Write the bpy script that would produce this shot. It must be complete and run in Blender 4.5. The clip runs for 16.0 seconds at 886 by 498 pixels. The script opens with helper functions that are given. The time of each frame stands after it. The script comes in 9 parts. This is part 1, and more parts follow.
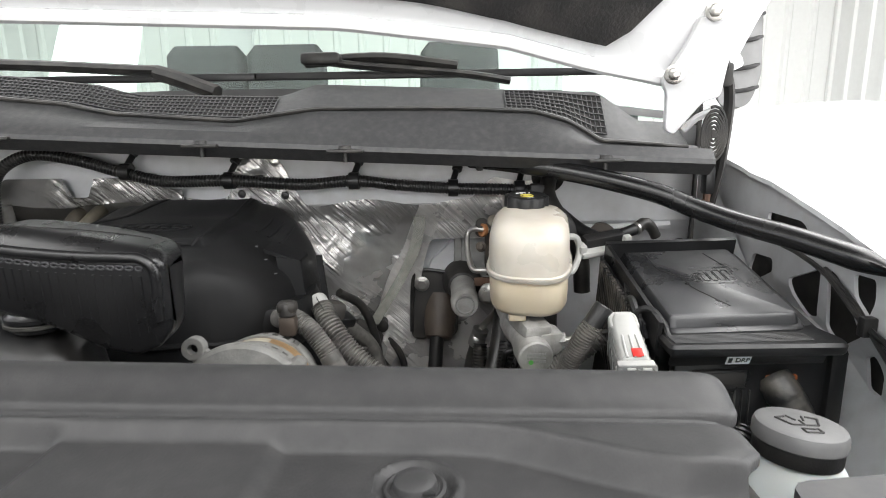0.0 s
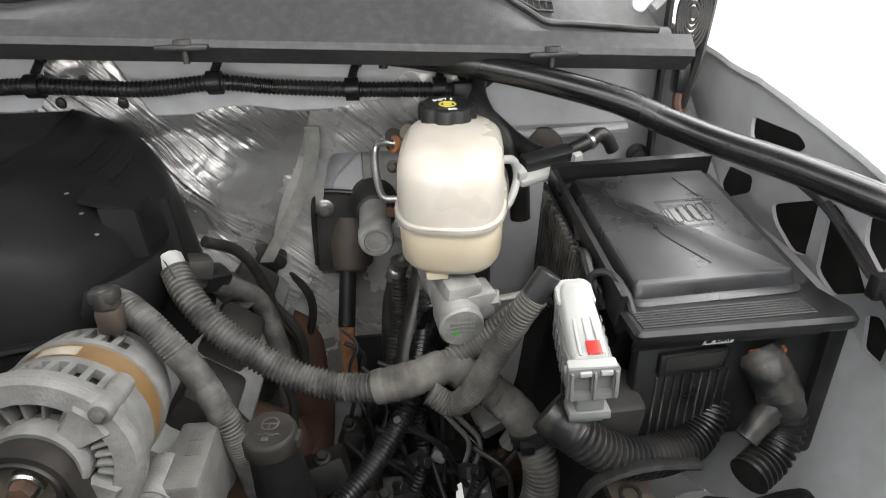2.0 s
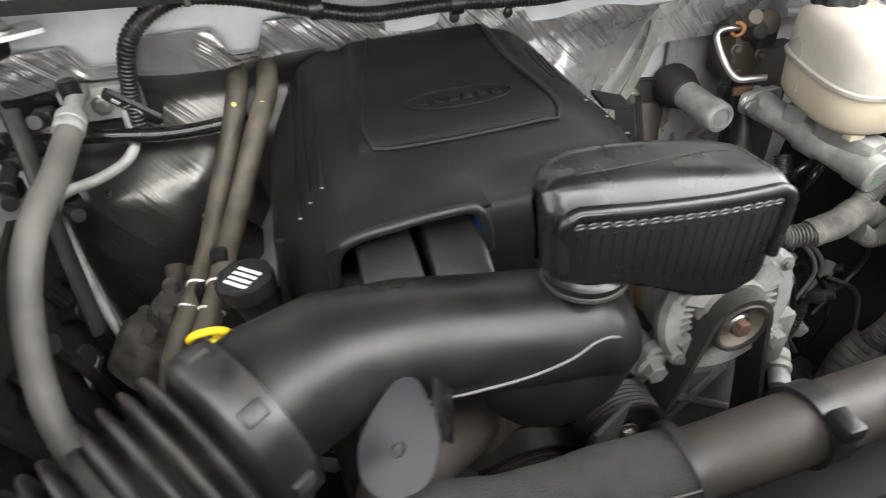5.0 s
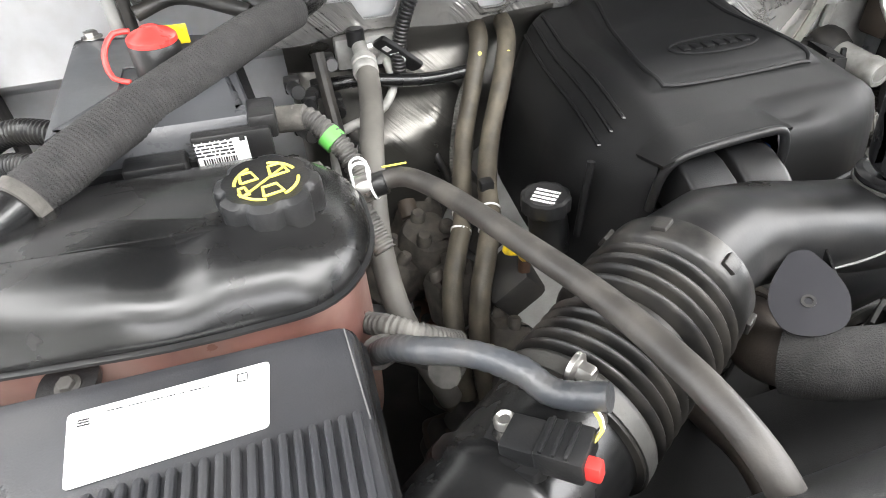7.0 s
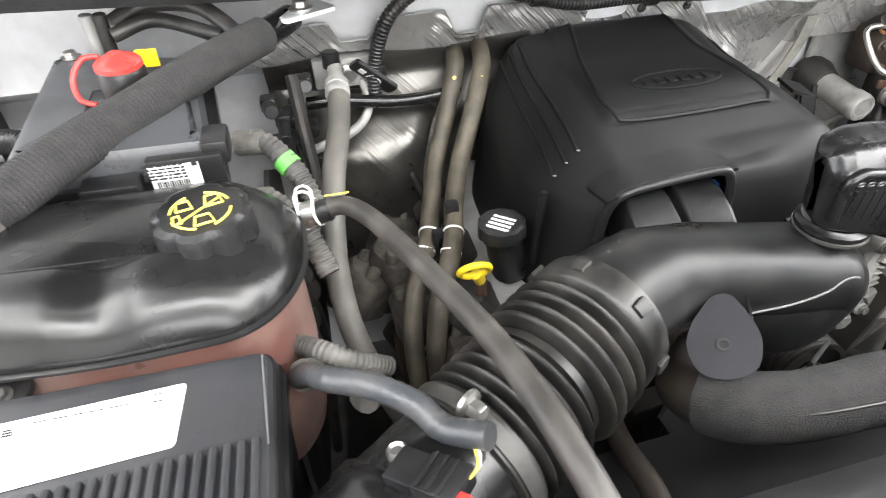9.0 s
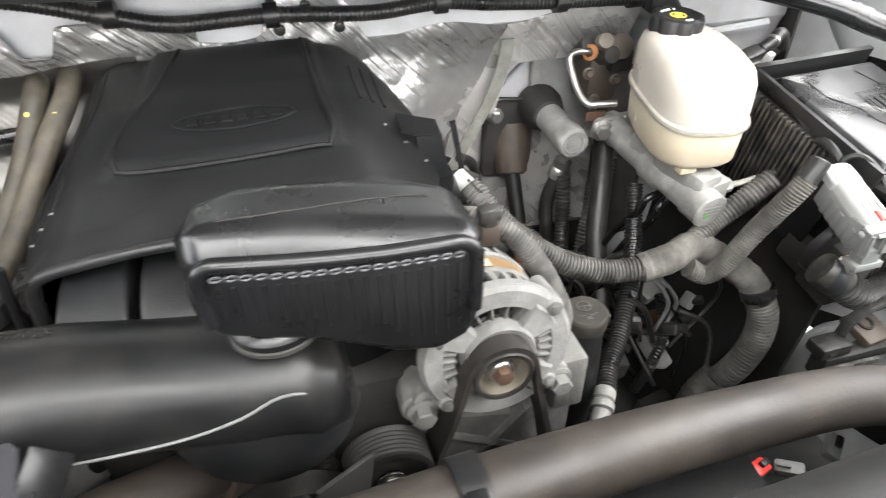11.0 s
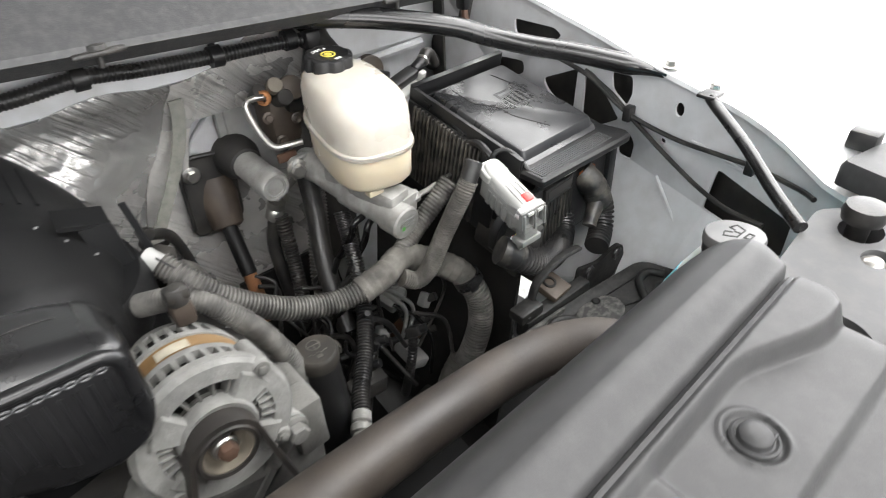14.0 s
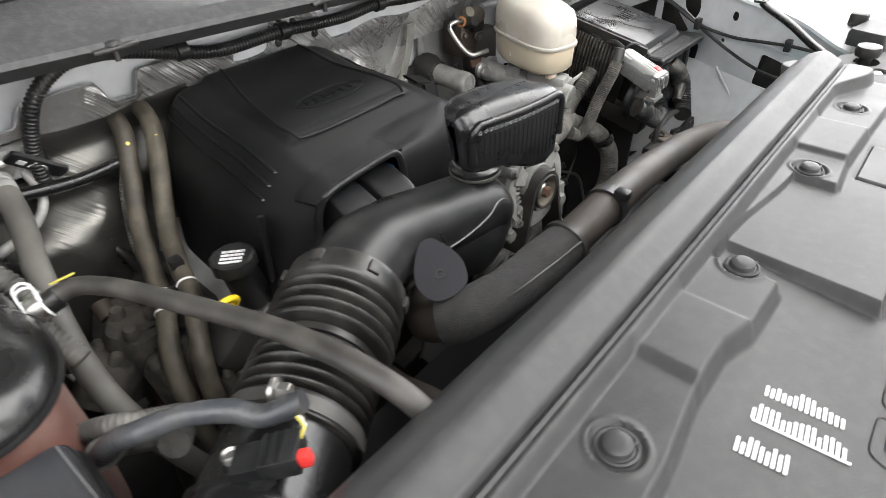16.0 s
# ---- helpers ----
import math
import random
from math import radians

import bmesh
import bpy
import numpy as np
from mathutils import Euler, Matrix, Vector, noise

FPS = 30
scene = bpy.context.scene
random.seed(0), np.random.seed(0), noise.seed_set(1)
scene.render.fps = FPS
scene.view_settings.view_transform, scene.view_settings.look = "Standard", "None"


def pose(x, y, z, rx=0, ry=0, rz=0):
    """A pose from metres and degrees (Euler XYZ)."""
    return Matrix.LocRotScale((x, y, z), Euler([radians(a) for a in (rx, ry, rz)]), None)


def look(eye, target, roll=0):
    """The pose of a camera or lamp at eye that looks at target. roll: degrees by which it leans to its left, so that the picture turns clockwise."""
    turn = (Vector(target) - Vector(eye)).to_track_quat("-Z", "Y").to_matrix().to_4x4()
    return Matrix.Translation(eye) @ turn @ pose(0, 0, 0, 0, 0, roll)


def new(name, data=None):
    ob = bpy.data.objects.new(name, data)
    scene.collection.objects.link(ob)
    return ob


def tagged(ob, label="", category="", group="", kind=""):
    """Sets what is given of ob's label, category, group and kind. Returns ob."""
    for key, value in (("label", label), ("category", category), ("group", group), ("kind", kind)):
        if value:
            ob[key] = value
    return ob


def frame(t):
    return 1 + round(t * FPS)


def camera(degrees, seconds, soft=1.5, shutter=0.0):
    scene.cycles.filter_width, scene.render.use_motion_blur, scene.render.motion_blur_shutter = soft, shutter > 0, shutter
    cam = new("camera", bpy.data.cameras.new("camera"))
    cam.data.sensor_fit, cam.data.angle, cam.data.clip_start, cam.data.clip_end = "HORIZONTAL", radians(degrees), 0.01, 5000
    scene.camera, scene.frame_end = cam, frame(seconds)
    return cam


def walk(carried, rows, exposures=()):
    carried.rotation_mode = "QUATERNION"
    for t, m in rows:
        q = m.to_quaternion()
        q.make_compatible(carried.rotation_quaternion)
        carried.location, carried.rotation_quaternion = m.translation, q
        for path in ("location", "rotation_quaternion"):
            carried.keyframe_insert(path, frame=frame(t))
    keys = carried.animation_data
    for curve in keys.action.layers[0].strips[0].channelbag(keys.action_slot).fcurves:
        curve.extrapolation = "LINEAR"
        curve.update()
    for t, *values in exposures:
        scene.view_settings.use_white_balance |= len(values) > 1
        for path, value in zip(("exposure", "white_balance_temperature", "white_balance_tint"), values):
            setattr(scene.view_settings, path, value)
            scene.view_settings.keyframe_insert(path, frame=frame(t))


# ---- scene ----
cam = camera(73.8, 16.0, 0.32, 0.3)
METRES, EYE, TILT, LEAN, TURN = 2.4, 1.45, -15.0, 0.0, 0.0
PATH = [
    (0, (0.008, 0.001, 1.419), (-0.022, 1.955, 0.989), -0.9),
    (0.5, (0.015, 0.035, 1.438), (0.041, 1.982, 0.981), -1.4),
    (1, (0.025, 0.064, 1.441), (0.121, 1.993, 0.921), -1.9),
    (1.5, (0.053, 0.141, 1.44), (0.165, 2.029, 0.791), -2.0),
    (2, (0.049, 0.192, 1.442), (0.203, 1.986, 0.571), -1.3),
    (2.5, (0.017, 0.198, 1.458), (0.187, 1.921, 0.457), -1.4),
    (3, (-0.08, 0.191, 1.465), (0.11, 1.865, 0.386), -1.3),
    (3.5, (-0.186, 0.197, 1.458), (0.032, 1.843, 0.342), -1.7),
    (4, (-0.257, 0.202, 1.465), (-0.012, 1.818, 0.313), -2.9),
    (4.5, (-0.357, 0.209, 1.477), (-0.036, 1.79, 0.295), -3.4),
    (5, (-0.489, 0.205, 1.507), (-0.129, 1.764, 0.307), -4.3),
    (5.2, (-0.54, 0.208, 1.513), (-0.168, 1.76, 0.306), -4.6),
    (7.3, (-0.777, 0.171, 1.535), (-0.436, 1.691, 0.28), -3.7),
    (7.5, (-0.779, 0.166, 1.542), (-0.451, 1.688, 0.286), -3.5),
    (8, (-0.772, 0.155, 1.556), (-0.483, 1.693, 0.311), -3.4),
    (8.2, (-0.764, 0.154, 1.561), (-0.491, 1.693, 0.314), -3.4),
    (10.3, (-0.449, 0.193, 1.532), (-0.112, 1.73, 0.298), -2.0),
    (10.4, (-0.419, 0.195, 1.534), (-0.108, 1.726, 0.286), -2.3),
    (10.5, (-0.403, 0.196, 1.522), (-0.06, 1.739, 0.298), -2.2),
    (11, (-0.305, 0.196, 1.502), (0.104, 1.748, 0.304), -1.6),
    (11.5, (-0.214, 0.188, 1.502), (0.312, 1.69, 0.29), -2.4),
    (12, (-0.158, 0.18, 1.508), (0.56, 1.608, 0.306), -2.4),
    (12.5, (-0.137, 0.17, 1.516), (0.719, 1.525, 0.319), -2.7),
    (13, (-0.149, 0.164, 1.524), (0.802, 1.461, 0.335), -2.7),
    (13.5, (-0.167, 0.166, 1.526), (0.829, 1.434, 0.342), -2.9),
    (14, (-0.23, 0.159, 1.533), (0.796, 1.404, 0.351), -2.9),
    (14.5, (-0.386, 0.106, 1.548), (0.633, 1.342, 0.351), -3.5),
    (15, (-0.531, 0.062, 1.553), (0.497, 1.278, 0.343), -3.5),
    (15.5, (-0.645, 0.065, 1.553), (0.409, 1.259, 0.342), -3.5),
    (16, (-0.759, 0.099, 1.578), (0.365, 1.234, 0.374), -3.8),
]
walk(cam, [(t, look(eye, target, roll)) for t, eye, target, roll in PATH],
     [(0, -0.32), (0.6, -0.18), (1.5, -0.24), (2.5, -0.15), (3.5, -0.2), (4.2, 0.1), (5, 0.45), (7.5, 0.90), (8.2, 0.90), (10.5, 0.90), (11, 0.88), (11.5, 1.12), (12.5, 1.2), (13.5, 0.65), (14, 0.28), (15, 0.12), (16, 0.14)])

# ---- light ----
world = bpy.data.worlds.new("daylight")
scene.world = world
world.use_nodes = True
_sky = world.node_tree.nodes.new("ShaderNodeTexSky")
_sky.sky_type, _sky.sun_disc = "NISHITA", False
_sky.sun_elevation, _sky.sun_rotation = radians(40), radians(200)
world.node_tree.links.new(_sky.outputs[0], world.node_tree.nodes["Background"].inputs[0])
world.node_tree.nodes["Background"].inputs[1].default_value = 0.1


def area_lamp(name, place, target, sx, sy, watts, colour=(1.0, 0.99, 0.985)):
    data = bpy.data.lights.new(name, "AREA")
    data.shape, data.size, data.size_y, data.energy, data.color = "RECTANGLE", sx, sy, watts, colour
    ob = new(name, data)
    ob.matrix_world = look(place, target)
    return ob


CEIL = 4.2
# Unseen fills added to light the bay; the east one stands for a bright side.
area_lamp("overhead_fill", (-2.6, 0.2, CEIL - 0.09), (-2.6, 0.2, 0), 0.9, 8.0, 170)
area_lamp("overhead_fill", (2.5, 0.2, CEIL - 0.09), (2.5, 0.2, 0), 2.4, 8.0, 560)
area_lamp("overhead_fill", (-0.35, -2.0, CEIL - 0.09), (-0.35, -2.0, 0), 3.6, 1.0, 130)
area_lamp("side_fill", (4.55, 0.6, 2.0), (0, 0.6, 2.0), 3.2, 7.0, 480, (1.0, 0.982, 0.978))
area_lamp("side_fill", (-4.95, 0.6, 2.0), (0, 0.6, 2.0), 3.2, 7.0, 270, (1.0, 0.982, 0.978))
area_lamp("front_fill", (-0.4, -5.9, 2.1), (-0.4, 0, 2.1), 5.0, 3.6, 380, (1.0, 0.982, 0.978))


# ---- materials ----
def mat(name, base, rough=0.5, metal=0.0, var=0.25, scale=18.0, bump=0.15, grain=350.0, dust=None, dusty=0.0,
        coat=0.0, sss=0.0, rvar=0.12, dist=0.0006, spec=0.5, tsc=6.0):
    m = bpy.data.materials.new(name)
    m.use_nodes = True
    nt = m.node_tree
    n, ln = nt.nodes, nt.links
    b = n["Principled BSDF"]
    co = n.new("ShaderNodeTexCoord")
    a = n.new("ShaderNodeTexNoise")
    a.inputs["Scale"].default_value, a.inputs["Detail"].default_value = scale, 6
    ln.new(co.outputs["Object"], a.inputs["Vector"])
    f = n.new("ShaderNodeTexNoise")
    f.inputs["Scale"].default_value, f.inputs["Detail"].default_value = grain, 3
    ln.new(co.outputs["Object"], f.inputs["Vector"])
    ramp = n.new("ShaderNodeMapRange")
    ramp.inputs[1].default_value, ramp.inputs[2].default_value = 0.3, 0.7
    ramp.inputs[3].default_value, ramp.inputs[4].default_value = 1 - var, 1 + var
    ln.new(a.outputs["Fac"], ramp.inputs[0])
    mul = n.new("ShaderNodeMix")
    mul.data_type, mul.blend_type = "RGBA", "MULTIPLY"
    mul.inputs[0].default_value = 1
    mul.inputs[6].default_value = (*base, 1)
    ln.new(ramp.outputs[0], mul.inputs[7])
    out = mul.outputs[2]
    if dust:
        d = n.new("ShaderNodeTexNoise")
        d.inputs["Scale"].default_value, d.inputs["Detail"].default_value = tsc, 9
        ln.new(co.outputs["Object"], d.inputs["Vector"])
        dr = n.new("ShaderNodeMapRange")
        dr.inputs[1].default_value, dr.inputs[2].default_value = 0.42, 0.72
        dr.inputs[3].default_value, dr.inputs[4].default_value = 0.0, dusty
        ln.new(d.outputs["Fac"], dr.inputs[0])
        mx = n.new("ShaderNodeMix")
        mx.data_type = "RGBA"
        ln.new(dr.outputs[0], mx.inputs[0])
        ln.new(out, mx.inputs[6])
        mx.inputs[7].default_value = (*dust, 1)
        out = mx.outputs[2]
    ln.new(out, b.inputs["Base Color"])
    rr = n.new("ShaderNodeMapRange")
    rr.inputs[1].default_value, rr.inputs[2].default_value = 0.3, 0.7
    rr.inputs[3].default_value, rr.inputs[4].default_value = max(0.02, rough - rvar), min(1, rough + rvar)
    ln.new(a.outputs["Fac"], rr.inputs[0])
    ln.new(rr.outputs[0], b.inputs["Roughness"])
    bp = n.new("ShaderNodeBump")
    bp.inputs["Strength"].default_value, bp.inputs["Distance"].default_value = bump, dist
    ln.new(f.outputs["Fac"], bp.inputs["Height"])
    ln.new(bp.outputs[0], b.inputs["Normal"])
    b.inputs["Metallic"].default_value = metal
    b.inputs["Coat Weight"].default_value = coat
    b.inputs["Coat Roughness"].default_value = 0.08
    b.inputs["Specular IOR Level"].default_value = spec
    if sss:
        b.inputs["Subsurface Weight"].default_value = sss
        b.inputs["Subsurface Radius"].default_value = (0.02, 0.012, 0.006)
        b.inputs["Subsurface Scale"].default_value = 0.4
    return m


DUST = (0.20, 0.18, 0.155)
M_BLACK = mat("satin_black_plastic", (0.0095, 0.0098, 0.0105), 0.38, bump=0.3, grain=700, dust=DUST, dusty=0.05, spec=0.38, tsc=25)
M_COVER = mat("grained_black_plastic", (0.0068, 0.0070, 0.0074), 0.48, bump=0.35, grain=1000, dust=DUST, dusty=0.02, spec=0.17, rvar=0.03)
M_GLOSS = mat("smooth_black_plastic", (0.0065, 0.0066, 0.0069), 0.25, bump=0.05, grain=300, dust=DUST, dusty=0.02, spec=0.48, rvar=0.07)
M_GREY = mat("matte_charcoal_plastic", (0.036, 0.0360, 0.0365), 0.42, var=0.08, bump=0.2, grain=900, dust=(0.16, 0.155, 0.15), dusty=0.07, spec=0.22, rvar=0.05, tsc=110)
M_COWL = mat("weathered_grey_plastic", (0.029, 0.0295, 0.031), 0.52, var=0.10, scale=12, bump=0.5, grain=700, dust=(0.14, 0.135, 0.125), dusty=0.16, tsc=120, rvar=0.03)
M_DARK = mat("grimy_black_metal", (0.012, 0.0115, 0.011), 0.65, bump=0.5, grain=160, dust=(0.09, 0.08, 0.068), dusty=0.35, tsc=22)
# Dirty underbody black; also paints the dark inside holes, slots and the grille.
M_VOID = mat("dirty_and_recess_black", (0.006, 0.006, 0.006), 0.85, bump=0.4, grain=120, dust=(0.05, 0.045, 0.04), dusty=0.3, tsc=12)
M_RUBBER = mat("dusty_brown_rubber", (0.024, 0.019, 0.0155), 0.6, bump=0.35, grain=500, dust=(0.075, 0.06, 0.047), dusty=0.35, tsc=25)
M_HOSE = mat("black_rubber", (0.013, 0.0128, 0.0125), 0.42, bump=0.3, grain=500, dust=DUST, dusty=0.14, tsc=35, spec=0.42)
M_LOOM = mat("black_corrugated_conduit", (0.012, 0.012, 0.0125), 0.36, bump=0.2, grain=400, dust=DUST, dusty=0.1, tsc=35, spec=0.45)
M_LOOMD = mat("dusty_grey_conduit", (0.042, 0.040, 0.037), 0.62, var=0.4, scale=45, bump=0.6, grain=300, dust=(0.185, 0.178, 0.162), dusty=0.75, tsc=42)
M_TAPE = mat("dusty_cloth_tape", (0.060, 0.056, 0.050), 0.85, var=0.4, scale=50, bump=0.9, grain=420, dust=(0.185, 0.176, 0.156), dusty=0.65, tsc=44)
M_WHITE = mat("white_car_paint", (0.76, 0.765, 0.77), 0.28, var=0.02, bump=0.02, coat=0.8, rvar=0.04)
M_PRIMER = mat("flat_white_underhood_paint", (0.50, 0.505, 0.515), 0.44, var=0.06, scale=30, bump=0.12, grain=260, dust=(0.33, 0.32, 0.30), dusty=0.32, coat=0.15, tsc=40)
M_ALU = mat("cast_aluminium", (0.29, 0.286, 0.273), 0.58, metal=0.2, var=0.3, scale=60, bump=0.9, grain=420, dust=(0.19, 0.18, 0.16), dusty=0.5, tsc=40)
M_ALUG = mat("grey_cast_aluminium", (0.33, 0.33, 0.32), 0.6, metal=0.4, bump=0.7, grain=380, dust=(0.2, 0.19, 0.17), dusty=0.45, tsc=30)
M_STEEL = mat("plated_steel", (0.42, 0.41, 0.39), 0.32, metal=0.9, bump=0.15, dust=(0.3, 0.27, 0.22), dusty=0.2, tsc=40)
M_RUST = mat("rusty_brown_steel", (0.075, 0.036, 0.020), 0.8, bump=0.6, grain=250, dust=(0.055, 0.036, 0.026), dusty=0.6, tsc=40)
M_RUSTO = mat("orange_rust", (0.28, 0.12, 0.045), 0.8, var=0.4, scale=60, bump=0.6, grain=300)
M_CASTB = mat("greasy_beige_casting", (0.16, 0.14, 0.11), 0.7, var=0.4, scale=60, bump=0.8, grain=300, dust=(0.05, 0.04, 0.03), dusty=0.6, tsc=60)
M_COPPER = mat("varnished_copper_winding", (0.26, 0.155, 0.065), 0.45, metal=0.4, bump=0.4, grain=300, dust=(0.25, 0.2, 0.14), dusty=0.3, tsc=30)
M_BROWN = mat("dirty_brown_rubber_boot", (0.038, 0.028, 0.021), 0.6, bump=0.4, grain=200, dust=(0.085, 0.066, 0.048), dusty=0.5, tsc=30)
M_CREAM = mat("cream_translucent_plastic", (0.54, 0.475, 0.355), 0.36, var=0.08, bump=0.12, grain=120, dust=(0.46, 0.37, 0.25), dusty=0.35, tsc=18, sss=0.12)
M_CREAMT = mat("off_white_translucent_plastic", (0.47, 0.44, 0.385), 0.33, var=0.06, bump=0.12, grain=120, dust=(0.30, 0.25, 0.19), dusty=0.35, tsc=26, sss=0.12)
M_PINK = mat("translucent_plastic_with_pink_coolant", (0.155, 0.075, 0.062), 0.35, var=0.3, bump=0.1, sss=0.15, dust=(0.24, 0.175, 0.15), dusty=0.8, tsc=14)
M_RED = mat("red_plastic", (0.62, 0.035, 0.03), 0.35, var=0.08, bump=0.1)
M_YELLOW = mat("yellow_plastic", (0.80, 0.58, 0.02), 0.35, var=0.06, bump=0.1)
M_YPRINT = mat("yellow_print", (0.58, 0.50, 0.09), 0.5, var=0.1, bump=0.05)
M_PRINT = mat("white_print", (0.72, 0.72, 0.71), 0.5, var=0.05, bump=0.05)
M_INK = mat("black_ink", (0.02, 0.02, 0.02), 0.6, var=0.1, bump=0.05)
M_LABEL = mat("white_paper_label", (0.82, 0.82, 0.81), 0.5, var=0.03, bump=0.05)
M_WCON = mat("white_nylon_connector", (0.38, 0.38, 0.365), 0.45, var=0.08, bump=0.2, dust=(0.28, 0.285, 0.26), dusty=0.45, tsc=40)
M_GCON = mat("grey_nylon_connector", (0.17, 0.173, 0.168), 0.5, var=0.1, bump=0.2, dust=(0.2, 0.19, 0.17), dusty=0.45, tsc=40)
M_ORANGE = mat("orange_seal", (0.30, 0.085, 0.025), 0.6, bump=0.2)
M_BLUE = mat("blue_washer_fluid", (0.16, 0.48, 0.56), 0.25, var=0.05, bump=0.02, sss=0.2)
M_CONB = mat("blue_nylon", (0.02, 0.12, 0.42), 0.4, var=0.1, bump=0.1)
M_SLEEVE = mat("charcoal_fabric_sleeve", (0.020, 0.0195, 0.0195), 0.95, var=0.5, scale=60, bump=1.0, grain=900, dust=(0.042, 0.040, 0.039), dusty=0.45, tsc=90, dist=0.0015)
M_GREEN = mat("bright_green_tape", (0.10, 0.40, 0.07), 0.5, bump=0.1)
M_DRUB = mat("worn_pulley_rubber", (0.018, 0.016, 0.0145), 0.55, bump=0.3, grain=300, dust=(0.07, 0.06, 0.05), dusty=0.4, tsc=30)
M_WALL = mat("white_painted_wall", (0.80, 0.81, 0.80), 0.6, var=0.02, bump=0.05, grain=60)
M_FLOOR = mat("pale_sealed_concrete", (0.26, 0.26, 0.255), 0.35, var=0.08, bump=0.1, grain=60, dust=(0.5, 0.49, 0.47), dusty=0.4, tsc=2)
M_SEAT = mat("dark_grey_cloth", (0.045, 0.045, 0.048), 0.9, bump=0.5, grain=600)


def foil_material(name, base, rough, dusty, creases, metal=0.85):
    """Foil with fine slanting creases over a soft crumple."""
    m = mat(name, base, rough, metal=metal, var=0.22, scale=14, bump=0.25, grain=260, rvar=0.10, dust=(0.20, 0.19, 0.175), dusty=dusty, tsc=12)
    nt = m.node_tree
    n, ln = nt.nodes, nt.links
    co, b = n["Texture Coordinate"], n["Principled BSDF"]
    bend = n.new("ShaderNodeTexNoise")
    bend.inputs["Scale"].default_value, bend.inputs["Detail"].default_value = 7, 2
    ln.new(co.outputs["Object"], bend.inputs["Vector"])
    shift = n.new("ShaderNodeVectorMath")
    shift.operation = "MULTIPLY_ADD"
    shift.inputs[1].default_value = (0.022, 0.022, 0.022)
    ln.new(bend.outputs["Color"], shift.inputs[0])
    ln.new(co.outputs["Object"], shift.inputs[2])
    slant = n.new("ShaderNodeMapping")
    slant.inputs["Rotation"].default_value = (0, radians(-46), 0)
    ln.new(shift.outputs[0], slant.inputs["Vector"])
    turn = n.new("ShaderNodeMapping")
    turn.inputs["Scale"].default_value = (4, 4, 170)
    ln.new(slant.outputs[0], turn.inputs["Vector"])
    crease = n.new("ShaderNodeTexNoise")
    crease.inputs["Scale"].default_value, crease.inputs["Detail"].default_value = 1.0, 5
    ln.new(turn.outputs[0], crease.inputs["Vector"])
    mask = n.new("ShaderNodeTexNoise")
    mask.inputs["Scale"].default_value, mask.inputs["Detail"].default_value = 11, 3
    ln.new(co.outputs["Object"], mask.inputs["Vector"])
    fade = n.new("ShaderNodeMapRange")
    fade.inputs[1].default_value, fade.inputs[2].default_value = 0.42, 0.62
    ln.new(mask.outputs["Fac"], fade.inputs[0])
    patchy = n.new("ShaderNodeMath")
    patchy.operation = "MULTIPLY"
    ln.new(crease.outputs["Fac"], patchy.inputs[0])
    ln.new(fade.outputs[0], patchy.inputs[1])
    crumple = n.new("ShaderNodeTexNoise")
    crumple.noise_type = "RIDGED_MULTIFRACTAL"
    crumple.inputs["Scale"].default_value, crumple.inputs["Detail"].default_value = 26, 4
    ln.new(shift.outputs[0], crumple.inputs["Vector"])
    old = b.inputs["Normal"].links[0].from_node
    for tex, socket, strength, depth in ((patchy, 0, creases, 0.006), (crumple, "Fac", 0.30, 0.004)):
        bp = n.new("ShaderNodeBump")
        bp.inputs["Strength"].default_value, bp.inputs["Distance"].default_value = strength, depth
        ln.new(tex.outputs[socket], bp.inputs["Height"])
        ln.new(old.outputs[0], bp.inputs["Normal"])
        old = bp
    ln.new(old.outputs[0], b.inputs["Normal"])
    return m


def glass_material(name, tint):
    m = bpy.data.materials.new(name)
    m.use_nodes = True
    b = m.node_tree.nodes["Principled BSDF"]
    b.inputs["Base Color"].default_value = (*tint, 1)
    b.inputs["Transmission Weight"].default_value = 1
    b.inputs["Roughness"].default_value, b.inputs["IOR"].default_value = 0.0, 1.45
    return m


M_FOIL = foil_material("crinkled_aluminium_foil", (0.53, 0.52, 0.505), 0.22, 0.22, 2.0, 0.70)
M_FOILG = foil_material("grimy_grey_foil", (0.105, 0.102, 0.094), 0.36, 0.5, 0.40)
# Brightened copy of the shield's foil, with the lift put into its colour.
M_FOILD = foil_material("brightened_foil", (0.66, 0.645, 0.62), 0.30, 0.12, 1.4, 0.55)
M_GLASS = glass_material("green_tinted_glass", (0.80, 0.95, 0.88))


# ---- building tools ----
def part(name, bm, material, parent=None, label="", sharp=38):
    me = bpy.data.meshes.new(name)
    bmesh.ops.recalc_face_normals(bm, faces=bm.faces)
    bm.to_mesh(me)
    bm.free()
    me.polygons.foreach_set("use_smooth", [True] * len(me.polygons))
    me.set_sharp_from_angle(angle=radians(sharp))
    me.materials.append(material)
    ob = new(name, me)
    if parent:
        ob.parent = parent
        base = parent if parent.type == "EMPTY" else parent.parent
        if parent.type == "EMPTY":
            ob.matrix_parent_inverse = Matrix.Translation(-base.location)
    if label:
        tagged(ob, label)
    return ob


def thing(name, label, category, at, group="", kind=""):
    ob = new(name)
    ob.empty_display_size = 0.02
    ob.location = at
    return tagged(ob, label, category, group, kind)


V = Vector


